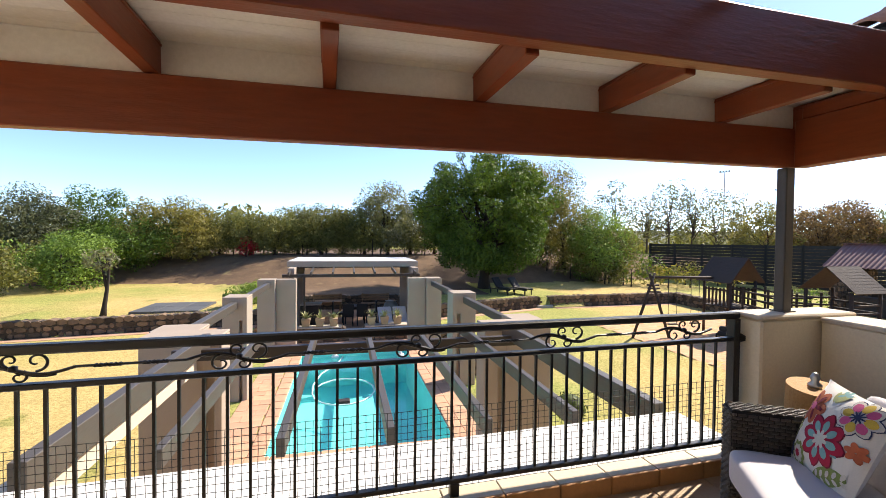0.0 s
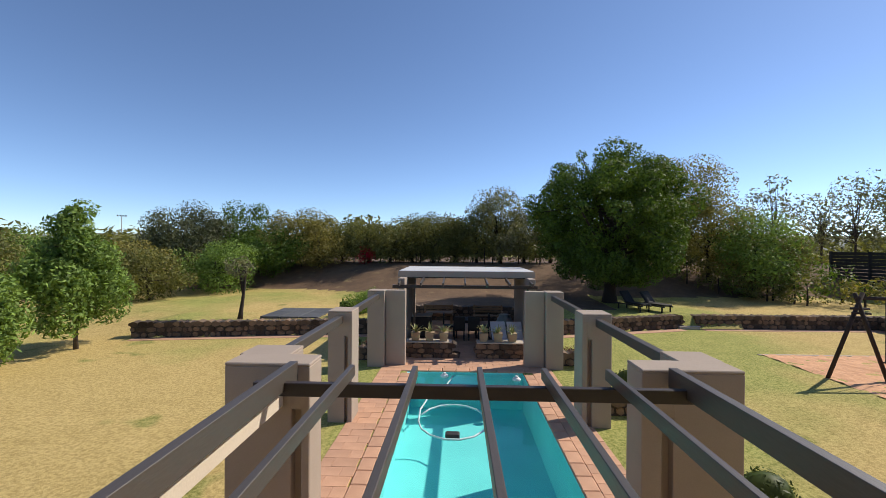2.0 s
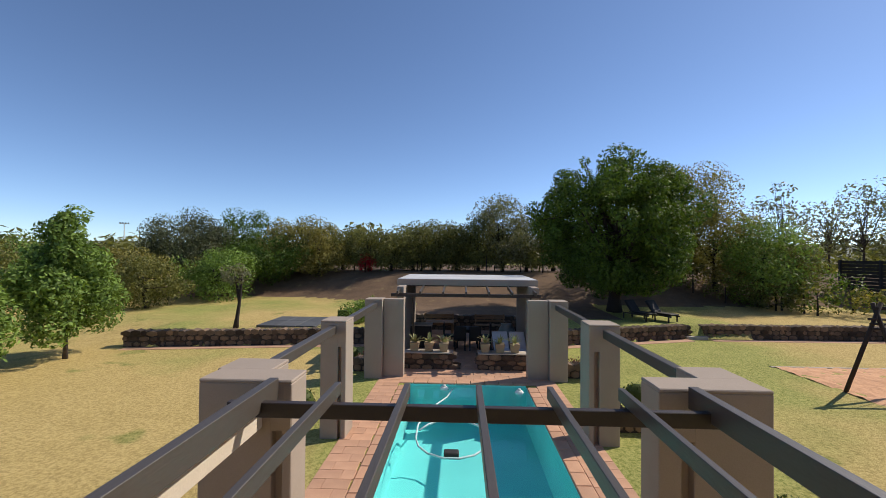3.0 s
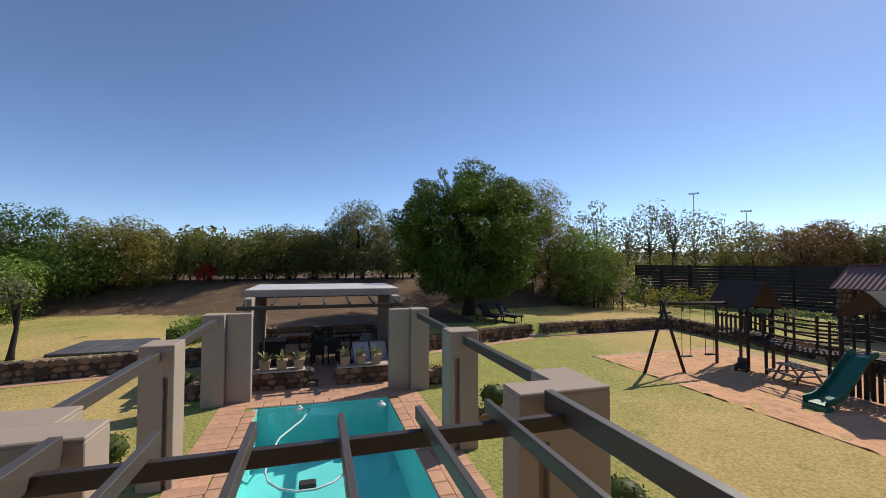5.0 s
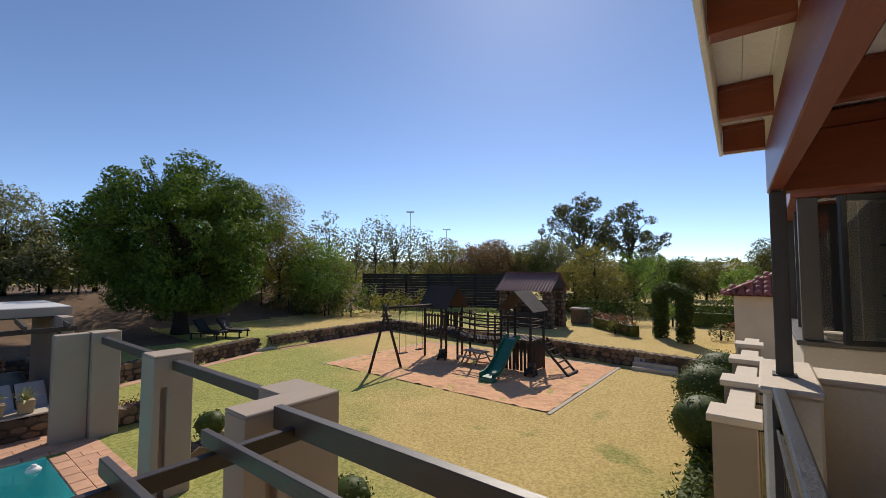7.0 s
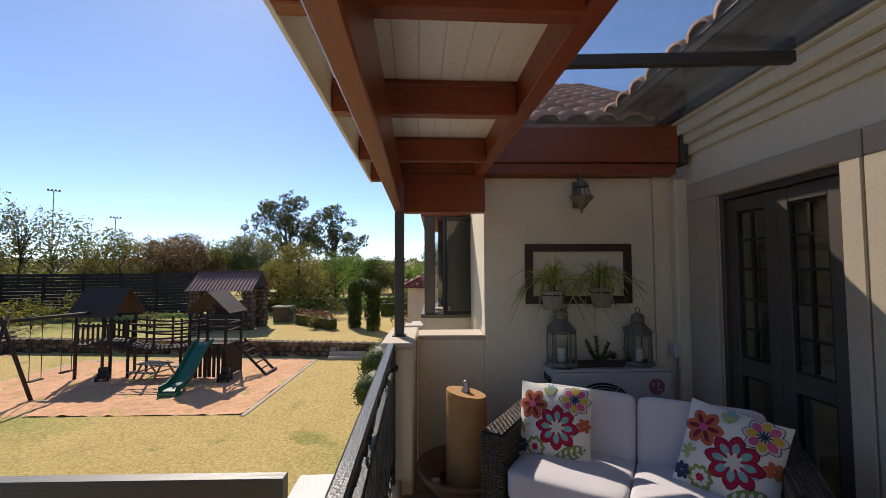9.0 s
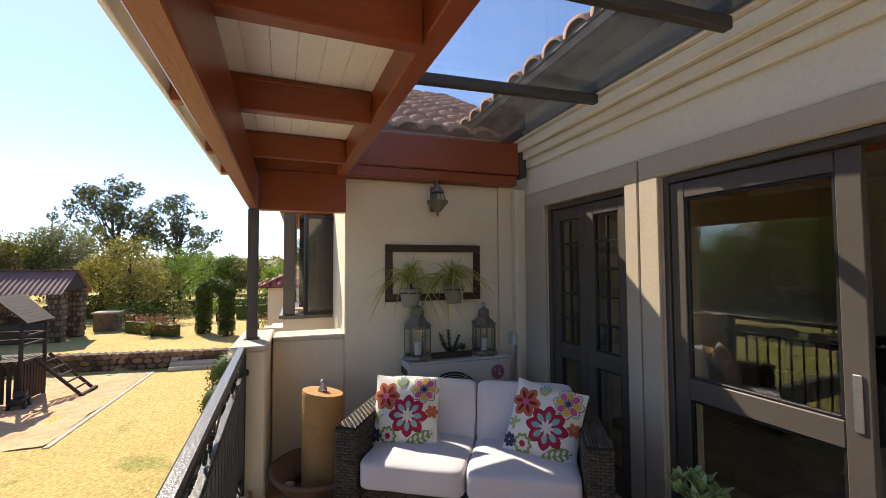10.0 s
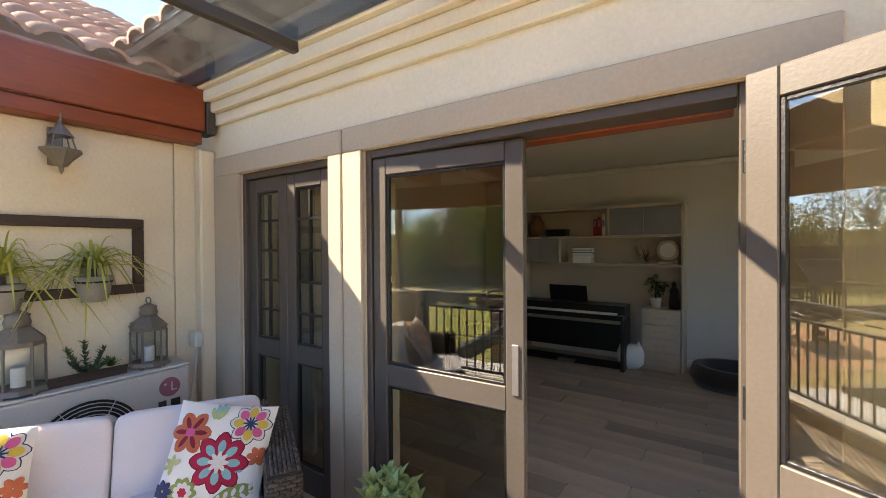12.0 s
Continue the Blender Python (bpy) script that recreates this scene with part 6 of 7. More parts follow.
d2 = tagged(new("door_2"), "bronze-framed glazed double door with one leaf open", "door", kind="structure")
for x0, x1 in ((D2[0], D2[0] + 0.04), (D2[1] - 0.04, D2[1])):
    part("jamb", box(x0 + 0.002, x1 - 0.002, -0.1, 0.045, 0, HEAD - 0.002, 0.004), M["alu"], d2)
part("head", box(D2[0] + 0.042, D2[1] - 0.042, -0.1, 0.045, HEAD - 0.045, HEAD - 0.002, 0.004), M["alu"], d2)
part("inner_head", box(D2[0] + 0.05, D2[1] - 0.05, -0.2, -0.102, HEAD - 0.05, HEAD - 0.003, 0.004), M["wood"], d2, "red timber inner lintel")
w2 = 0.84
e = new("door_leaf")
e.parent = d2
e.matrix_local = pose(1.657, -0.005, 0.005, 0, 0, 2.6) @ pose(-w2, 0, 0)
leaf(e, w2, 1.99, 0, 0.04)
e = new("door_leaf")
e.parent = d2
e.matrix_local = pose(0.056, 0.125, 0.005, 0, 0, 152)
leaf(e, w2, 2.03, 0)
for z in (0.3, 1.0, 1.75):
    part("hinge", tube([(0.05, 0.093, z), (0.05, 0.093, z + 0.1)], 0.011, 8), M["black"], d2)
part("threshold", box(D2[0], D2[1], -0.22, 0.05, -0.018, 0.004, 0.003), M["tilef"], d2)

# ---- room behind the doors ----
M["room"] = mat("warm_grey_room_paint", (0.66, 0.63, 0.57), (0.61, 0.58, 0.52), 1.5, 60, 0.85, bump=0.04)
M["roomfloor"] = mat("grey_brown_wood_floor", (0.56, 0.48, 0.40), (0.38, 0.32, 0.265), 3, 50, 0.4, bump=0.15, stretch=(0.25, 2, 1), rnd=0.3)
M["unit"] = mat("cream_shelf_board", (0.62, 0.53, 0.40), (0.56, 0.47, 0.35), 3, 60, 0.5, bump=0.04)
M["unitg"] = mat("grey_cupboard_door", (0.26, 0.27, 0.26), (0.22, 0.23, 0.22), 3, 60, 0.45, bump=0.04)
RX0, RX1, RYB = -2.6, 3.35, -4.35
structure("room_floor", box(RX0, RX1, RYB, -0.222, -0.019, -0.012), M["roomfloor"], "screed under the room's boards")
rf = bpy.data.objects["room_floor"]
PL = bpy.data.meshes.new("floor_board")
b = box(-0.595, 0.595, -0.094, 0.094, -0.011, 0.0, 0.002)
b.to_mesh(PL)
b.free()
PL.materials.append(M["roomfloor"])
for j in range(21):
    for i in range(5):
        o = new("floor_board", PL)
        o.parent = rf
        o.location = (RX1 - 0.6 - 1.2 * i - 0.35 * (j % 3), -0.325 - 0.19 * j, 0)
structure("room_wall_back", box(RX0 - 0.2, RX1 + 0.2, RYB - 0.2, RYB, -0.02, 2.7), M["room"], "warm grey back wall of the room")
structure("room_wall_side", box(RX1, RX1 + 0.2, RYB, -0.222, -0.02, 2.7), M["room"], "warm grey side wall of the room")
bm = bmesh.new()
for a in ((RYB, -3.6, -0.02, 2.7), (-1.2, -0.222, -0.02, 2.7), (-3.6, -1.2, -0.02, 0.7), (-3.6, -1.2, 2.15, 2.7)):
    box(RX0 - 0.2, RX0, *a, 0, bm)
structure("room_wall_side_2", bm, M["room"], "warm grey side wall of the room with a window")
wdw = tagged(new("window_1"), "bronze framed window lighting the room", "window", kind="structure")
for a in ((-3.6, -3.54), (-1.26, -1.2), (-2.43, -2.37)):
    part("window_frame", box(RX0 - 0.12, RX0 - 0.07, *a, 0.7, 2.15, 0.004), M["alu"], wdw)
g = part("pane", box(RX0 - 0.1, RX0 - 0.094, -3.54, -1.26, 0.72, 2.13), M["clear"], wdw)
g.visible_shadow = False
structure("room_ceiling", box(RX0 - 0.2, RX1 + 0.2, RYB - 0.2, -0.222, 2.56, 2.7), M["room"], "plain grey room ceiling")
structure("room_cornice", box(RX0, RX1, RYB + 0.001, RYB + 0.07, 2.49, 2.559, 0.02), M["room"], "moulded ceiling cornice")
structure("room_skirting", box(RX0, RX1, RYB + 0.001, RYB + 0.018, 0.0, 0.09, 0.004), M["board"], "white skirting board")
dl = thing("downlight", "small warm recessed ceiling downlight", "ceiling light", (0.55, -2.3, 2.548))
part("rim", lathe([(0.055, 0), (0.055, 0.01), (0.035, 0.01), (0.035, 0)], 16), M["board"], dl)
part("bulb", lathe([(0, 0.002), (0.034, 0.002), (0.034, 0.008), (0, 0.009)], 14), glow("warm_bulb", (1.0, 0.75, 0.35), 9.0), dl, "glowing bulb")
# wall unit
u = thing("wall_unit", "cream and grey shelving unit with cupboards", "shelf unit", (0, -4.34, 0))
X0, X1 = 0.52, 2.6
for a in ((X0, X1, 2.0, 2.035), (X0, X1, 1.625, 1.65), (X0, 2.02, 1.255, 1.285)):
    part("shelf", box(a[0], a[1], 0, 0.33, a[2], a[3], 0.003), M["unit"], u)
for x, z0, z1 in ((X0, 0, 2.0), (X1 - 0.03, 0, 2.0), (1.36, 1.65, 2.0), (2.0, 1.285, 1.625)):
    part("upright", box(x, x + 0.03, 0.0, 0.329, z0, z1 - 0.001, 0.003), M["unit"], u)
part("back_panel", box(X0 + 0.03, X1 - 0.03, 0.0, 0.012, 0.75, 2.0), M["unit"], u)
for x0, x1, z0, z1 in ((0.56, 0.955, 1.655, 1.995), (0.96, 1.355, 1.655, 1.995), (2.035, 2.3, 1.29, 1.62), (2.305, 2.565, 1.29, 1.62)):
    part("cupboard_door", box(x0, x1, 0.31, 0.333, z0, z1, 0.003), M["unitg"], u)
ch = thing("drawer_chest", "narrow cream chest of four drawers", "chest", (0.56, -4.32, 0.0))
part("body", box(0, 0.42, 0, 0.36, 0, 0.74, 0.004), M["unit"], ch)
for k in range(4):
    d = part("drawer", box(0.02, 0.4, 0.361, 0.376, 0.06 + 0.168 * k, 0.215 + 0.168 * k, 0.004), M["unit"], ch)
    part("handle", tube([(0.15, 0.376, 0.14 + 0.168 * k), (0.16, 0.395, 0.14 + 0.168 * k), (0.26, 0.395, 0.14 + 0.168 * k), (0.27, 0.376, 0.14 + 0.168 * k)], 0.004, 6), M["steel"], d, "thin steel handle")
M["pianob"] = mat("black_piano_finish", (0.012, 0.011, 0.011), (0.008, 0.008, 0.008), 5, 60, 0.3, bump=0.03)
pn = thing("digital_piano", "black upright digital piano with music stand", "piano", (1.12, -4.05, 0))
part("body", box(0, 1.42, 0.0, 0.35, 0.62, 0.78, 0.01), M["pianob"], pn)
part("keys", box(0.08, 1.34, 0.351, 0.44, 0.68, 0.7, 0.003), M["board"], pn, "white keys")
part("keybed", box(0.0, 1.42, 0.351, 0.46, 0.62, 0.679, 0.006), M["pianob"], pn)
part("music_stand", join(None, box(0.5, 1.0, 0, 0.015, 0, 0.22, 0.004), pose(0, 0.1, 0.785, -15)), M["pianob"], pn)
for x in (0.0, 1.38):
    part("side", box(x, x + 0.04, 0.0, 0.4, 0, 0.619, 0.005), M["pianob"], pn)
part("back_board", box(0.041, 1.379, 0.02, 0.04, 0.15, 0.5), M["pianob"], pn)
part("pedals", box(0.6, 0.82, 0.3, 0.4, 0.03, 0.05, 0.004), M["steel"], pn)
part("pedal_bar", box(0.041, 1.379, 0.26, 0.3, 0.0, 0.09, 0.004), M["pianob"], pn)
M["red"] = mat("red_binder", (0.45, 0.04, 0.03), None, 5, 60, 0.5)
M["brownv"] = mat("brown_glazed_vase", (0.16, 0.07, 0.03), None, 5, 60, 0.3)
v = thing("vase", "round brown glazed vase on the shelf", "vase", (2.4, -4.15, 1.65))
part("body", lathe([(0.06, 0), (0.12, 0.09), (0.11, 0.2), (0.05, 0.27), (0.06, 0.3)], 18), M["brownv"], v, smooth=True)
for k, (x, m_) in enumerate(((1.42, "board"), (1.48, "red"), (1.53, "red"))):
    t = thing("binder", "upright %s office binder on the shelf" % ("white" if m_ == "board" else "red"), "binder", (x, -4.2, 1.651), group="binders")
    part("cover", box(0, 0.045, -0.1, 0.15, 0, 0.28 - 0.03 * k, 0.004), M[m_], t)
    part("label", box(0.01, 0.035, 0.151, 0.153, 0.12, 0.2), M["unitg"], t, "grey spine label")
for k in range(6):
    t = thing("book", "book lying in a stack on the shelf", "book", (1.72 + 0.01 * (k % 2), -4.12, 1.286 + 0.035 * k), random.uniform(-4, 4), group="stacked books")
    part("page_block", box(-0.12, 0.12, -0.08, 0.08, 0.004, 0.03), M["board"], t)
    part("cover", join(box(-0.125, 0.125, -0.085, 0.083, 0, 0.004), box(-0.125, 0.125, -0.085, 0.083, 0.03, 0.034)), M["pianob" if k > 2 else "board"], t)
bx = thing("shelf_box", "dark low box on the shelf", "box", (1.95, -4.15, 1.651))
part("body", box(0, 0.28, -0.09, 0.09, 0, 0.08, 0.006), M["pianob"], bx)
part("lid", box(-0.004, 0.284, -0.094, 0.094, 0.081, 0.1, 0.004), M["pianob"], bx)
tw = thing("dried_twigs", "glass of dried brown twigs on the shelf", "vase", (0.95, -4.15, 1.286))
g = part("glass", lathe([(0.035, 0), (0.04, 0.13)], 14), M["clear"], tw)
tv, tf = blades(14, 0.24, 0.012, 5, 0.1, 0.02, 0.0, 1.0)
pymesh("twigs", tv, tf, M["bark"], tw)
cl = thing("mantel_clock", "round pale clock on the shelf", "clock", (0.7, -4.12, 1.286))
part("base", box(-0.1, 0.1, -0.04, 0.04, 0, 0.04, 0.006), M["unit"], cl)
part("case", join(None, lathe([(0, -0.03), (0.12, -0.03), (0.13, 0), (0.12, 0.03), (0, 0.03)], 22), pose(0, 0, 0.17, 90)), M["unit"], cl)
part("dial", join(None, lathe([(0, 0.0), (0.09, 0.0), (0.09, 0.003), (0, 0.003)], 22), pose(0, 0.036, 0.17, -90)), M["board"], cl)
pp = thing("potted_plant", "green leafy plant in a small white pot", "potted plant", (0.84, -4.14, 0.741))
part("pot", lathe([(0.05, 0), (0.065, 0.11), (0.07, 0.12), (0.058, 0.12), (0.055, 0.1)], 18), M["board"], pp, smooth=True)
o = new("leaves", leaf_mesh("leaves", [((0, 0, 0.22), 0.1), ((0.05, 0.02, 0.3), 0.08), ((-0.06, 0, 0.27), 0.08), ((0, 0.03, 0.36), 0.06)], 0.03, M["leaf_dark"], 9, 3500))
o.parent = pp
part("stem", tube([(0, 0, 0.1), (0, 0, 0.3)], 0.008, 6), M["barkd"], pp)
sf = lone("figurine", lathe([(0.05, 0), (0.055, 0.06), (0.045, 0.18), (0.05, 0.22), (0.02, 0.27), (0.032, 0.3), (0.0, 0.34)], 14), M["darkf"], "dark carved figurine on the drawer chest", "figurine", smooth=True)
sf.location = (0.64, -4.14, 0.741)
cb = thing("pet_bin", "white round bin with two pointed ears", "bin", (1.1, -3.95, 0.0))
part("body", lathe([(0.1, 0), (0.15, 0.06), (0.16, 0.18), (0.13, 0.27), (0.0, 0.29)], 20), M["board"], cb, smooth=True)
for s in (-0.09, 0.09):
    part("ear", lathe([(0.045, 0.24), (0.0, 0.34)], 8, None, Matrix.Translation((s, 0, 0))), M["board"], cb)
db = thing("pet_bed", "dark brown soft pet bed on the floor", "pet bed", (0.0, -3.75, 0.0))
M["bed"] = mat("dark_brown_plush", (0.05, 0.038, 0.03), (0.03, 0.024, 0.02), 6, 60, 0.95, bump=0.4, sheen=0.3)
part("rim", lathe([(0.28, 0.02), (0.4, 0.0), (0.46, 0.1), (0.42, 0.22), (0.34, 0.22), (0.3, 0.1)], 26, sx=1.0, sy=0.8), M["bed"], db, smooth=True)
part("cushion", lathe([(0.3, 0.03), (0.25, 0.09), (0.0, 0.11)], 24, sx=1.0, sy=0.8), M["greyw"], db, smooth=True)
ac = thing("armchair", "black upholstered armchair in the room", "armchair", (2.35, -2.5, 0.0), -60)
part("seat", box(-0.35, 0.35, -0.35, 0.35, 0.1, 0.42, 0.06, seg=3), M["bed"], ac)
part("backrest", box(-0.38, 0.38, 0.25, 0.45, 0.1, 0.8, 0.06, seg=3), M["bed"], ac)
for s in (-0.42, 0.42):
    part("armrest", box(s - 0.08, s + 0.08, -0.35, 0.4, 0.1, 0.6, 0.05, seg=3), M["bed"], ac)
for x in (-0.3, 0.3):
    for y in (-0.28, 0.32):
        part("leg", box(x - 0.025, x + 0.025, y - 0.025, y + 0.025, 0, 0.1), M["pianob"], ac)
st = thing("storage_crate", "blue plastic crate against the wall", "crate", (2.85, -4.0, 0.0))
M["blue"] = mat("dark_blue_plastic", (0.02, 0.045, 0.13), None, 4, 60, 0.4)
part("crate", box(-0.15, 0.15, -0.2, 0.2, 0, 0.62, 0.02), M["blue"], st)
part("rim", box(-0.165, 0.165, -0.215, 0.215, 0.6, 0.64, 0.01), M["blue"], st)
cu = thing("curtain", "pale drawn-back curtain behind the small-paned door", "curtain", (2.78, -0.32, 0.02))
vs, fs = [], []
for k in range(41):
    x = -0.2 + 0.42 * k / 40
    y = 0.035 * math.sin(k * 1.1) + 0.01 * math.sin(k * 2.7)
    vs += [(x, y, 0), (x * 0.96, y, 2.1)]
for k in range(40):
    fs.append((2 * k, 2 * k + 2, 2 * k + 3, 2 * k + 1))
o = pymesh("cloth", vs, fs, M["cushg"], cu, smooth=True)
part("rod", tube([(-0.75, 0, 2.12), (0.25, 0, 2.12)], 0.012, 8), M["pianob"], cu)

# ---- wicker sofa ----
M["wick"] = mat("grey_brown_wicker", (0.085, 0.066, 0.052), (0.045, 0.036, 0.03), 20, 120, 0.5, bump=0.3, island=0.5)
M["wickd"] = mat("dark_wicker_core", (0.02, 0.016, 0.013), None, 20, 120, 0.8)
M["seatf"] = mat("lavender_grey_canvas", (0.58, 0.55, 0.58), (0.53, 0.50, 0.53), 5, 220, 0.95, bump=0.12, sheen=0.25)


def weave(w, h, along=0.045, course=0.017):
    """Woven strands on a w x h panel in the xz plane, facing -y."""
    vs, fs = [], []
    rnd = random.Random(int(w * 1000 + h * 77))
    for j in range(int(h / course)):
        z = course * (j + 0.5)
        x = -(j % 2) * along / 2
        while x < w:
            a, b_ = max(0, x + 0.002), min(w, x + along - 0.002)
            if b_ - a > 0.008:
                n0 = len(vs)
                d = 0.006 + rnd.uniform(0, 0.002)
                for xx, dd in ((a, 0.0), (a + (b_ - a) * 0.25, d), (a + (b_ - a) * 0.75, d), (b_, 0.0)):
                    vs.extend([(xx, -0.001, z - course * 0.44), (xx, -dd - 0.001, z - course * 0.15), (xx, -dd - 0.001, z + course * 0.2), (xx, -0.001, z + course * 0.44)])
                for k in range(3):
                    for m_ in range(3):
                        q = n0 + 4 * k + m_
                        fs.append((q, q + 4, q + 5, q + 1))
            x += along
    return vs, fs


def wicker_box(name, parent, x0, x1, y0, y1, z0, z1, faces="fblrt"):
    core = part(name, box(x0, x1, y0, y1, z0, z1, 0.01), M["wickd"], parent)
    V, F = [], []
    for f in faces:
        if f == "f":
            v, q = weave(x1 - x0, z1 - z0)
            m = Matrix.Translation((x0, y0, z0))
        elif f == "b":
            v, q = weave(x1 - x0, z1 - z0)
            m = Matrix.Translation((x1, y1, z0)) @ pose(0, 0, 0, 0, 0, 180)
        elif f == "l":
            v, q = weave(y1 - y0, z1 - z0)
            m = Matrix.Translation((x0, y1, z0)) @ pose(0, 0, 0, 0, 0, -90)
        elif f == "r":
            v, q = weave(y1 - y0, z1 - z0)
            m = Matrix.Translation((x1, y0, z0)) @ pose(0, 0, 0, 0, 0, 90)
        else:
            v, q = weave(y1 - y0, x1 - x0)
            m = Matrix.Translation((x1, y0, z1)) @ Matrix(((0, 0, -1, 0), (1, 0, 0, 0), (0, -1, 0, 0), (0, 0, 0, 1)))
        n0 = len(V)
        V += [tuple(m @ Vector(p)) for p in v]
        F += [tuple(n0 + i for i in ff) for ff in q]
    o = pymesh("weave", V, F, M["wick"], core, "grey-brown woven strands")
    o["kind"] = "stuff"
    return core


def cushion(w, d, h, seed, puff=0.016, n=14):
    """A soft box cushion with rounded edges, its base at z = 0."""
    b = bmesh.new()
    bmesh.ops.create_cube(b, size=1)
    bmesh.ops.subdivide_edges(b, edges=list(b.edges), cuts=n, use_grid_fill=True)
    for v in b.verts:
        x, y, z = v.co * 2
        e = 11.0
        k = (abs(x) ** e + abs(y) ** e + abs(z) ** e) ** (1 / e)
        m = max(abs(x), abs(y), abs(z), 1e-6)
        x, y, z = x * m / k, y * m / k, z * m / k
        bul = puff * (1 - x * x) * (1 - y * y)
        v.co = Vector((x * w / 2, y * d / 2, h / 2 + z * (h / 2 + bul) + 0.006 * noise.noise((x * 2 + seed, y * 2, z))))
    return b


SW, SD = 1.5, 0.8
sofa = thing("wicker_sofa", "two-seat grey-brown wicker sofa with lavender cushions", "sofa", (0, 0, 0))
sm = pose(2.109, 1.068, 0.114, 0, 0, -121) @ Matrix.Scale(0.925, 4)
sofa.matrix_world = sm
wicker_box("base", sofa, -SW / 2 + 0.14, SW / 2 - 0.14, -SD / 2 + 0.04, SD / 2 - 0.1, -0.06, 0.29, "f")
for s, f in ((-1, "flrt"), (1, "flrt")):
    xa, xb = (-SW / 2, -SW / 2 + 0.13) if s < 0 else (SW / 2 - 0.13, SW / 2)
    wicker_box("armrest", sofa, xa, xb, -SD / 2, SD / 2 - 0.05, -0.073, 0.62, f)
wicker_box("backrest", sofa, -SW / 2 + 0.1, SW / 2 - 0.1, SD / 2 - 0.1, SD / 2, -0.073, 0.66, "fbt")
for x in (-SW / 2 + 0.06, SW / 2 - 0.06):
    for y in (-SD / 2 + 0.06, SD / 2 - 0.06):
        part("foot", box(x - 0.025, x + 0.025, y - 0.025, y + 0.025, -0.123, -0.074), M["black"], sofa)
cw = (SW - 0.28) / 2
for k in range(2):
    x = -SW / 2 + 0.14 + cw * (k + 0.5)
    o = part("seat_cushion", cushion(cw - 0.006, 0.66, 0.15, k), M["seatf"], sofa, smooth=True)
    o.location = (x, -SD / 2 + 0.3, 0.292)
    o = part("back_cushion", cushion(cw - 0.006, 0.39, 0.13, k + 5, 0.02), M["seatf"], sofa, smooth=True)
    o.matrix_local = pose(x, SD / 2 - 0.2, 0.565, 76)

# flowered scatter cushions
FLW = {n: mat("embroidery_" + n, c, None, 30, 200, 0.9, bump=0.1) for n, c in dict(
    red=(0.42, 0.012, 0.05), orange=(0.52, 0.13, 0.055), pink=(0.62, 0.10, 0.25), yellow=(0.62, 0.42, 0.06), navy=(0.03, 0.04, 0.10),
    teal=(0.22, 0.42, 0.42), green=(0.22, 0.28, 0.08), cream=(0.66, 0.62, 0.56), maroon=(0.20, 0.01, 0.03), lime=(0.42, 0.45, 0.2)).items()}
M["pillow"] = mat("white_linen", (0.70, 0.67, 0.62), (0.64, 0.61, 0.56), 5, 220, 0.95, bump=0.12, sheen=0.2)
PS = 0.215


def pz(x, y):
    u_, v_ = min(1, abs(x) / PS), min(1, abs(y) / PS)
    return 0.075 * (1 - u_ ** 2.6) ** 0.7 * (1 - v_ ** 2.6) ** 0.7


def petal_patch(cells, lift):
    """Flat petals laid on the pillow: (cx, cy, angle, length, width, inner)."""
    vs, fs = [], []
    for cx, cy, a, L, w, r0 in cells:
        n0 = len(vs)
        ca, sa = math.cos(a), math.sin(a)
        for k in range(7):
            s = k / 6
            r = r0 + L * s
            ww = w * math.sin(math.pi * min(1, 0.10 + 0.88 * s) ** 1.25) ** 0.6 * 0.5 + 0.0008
            for e in (-1, 0, 1):
                x, y = cx + r * ca - e * ww * sa, cy + r * sa + e * ww * ca
                x, y = max(-PS * 0.97, min(PS * 0.97, x)), max(-PS * 0.97, min(PS * 0.97, y))
                vs.append((x, y, pz(x, y) + lift))
        for k in range(6):
            for e in range(2):
                q = n0 + 3 * k + e
                fs.append((q, q + 3, q + 4, q + 1))
    return vs, fs


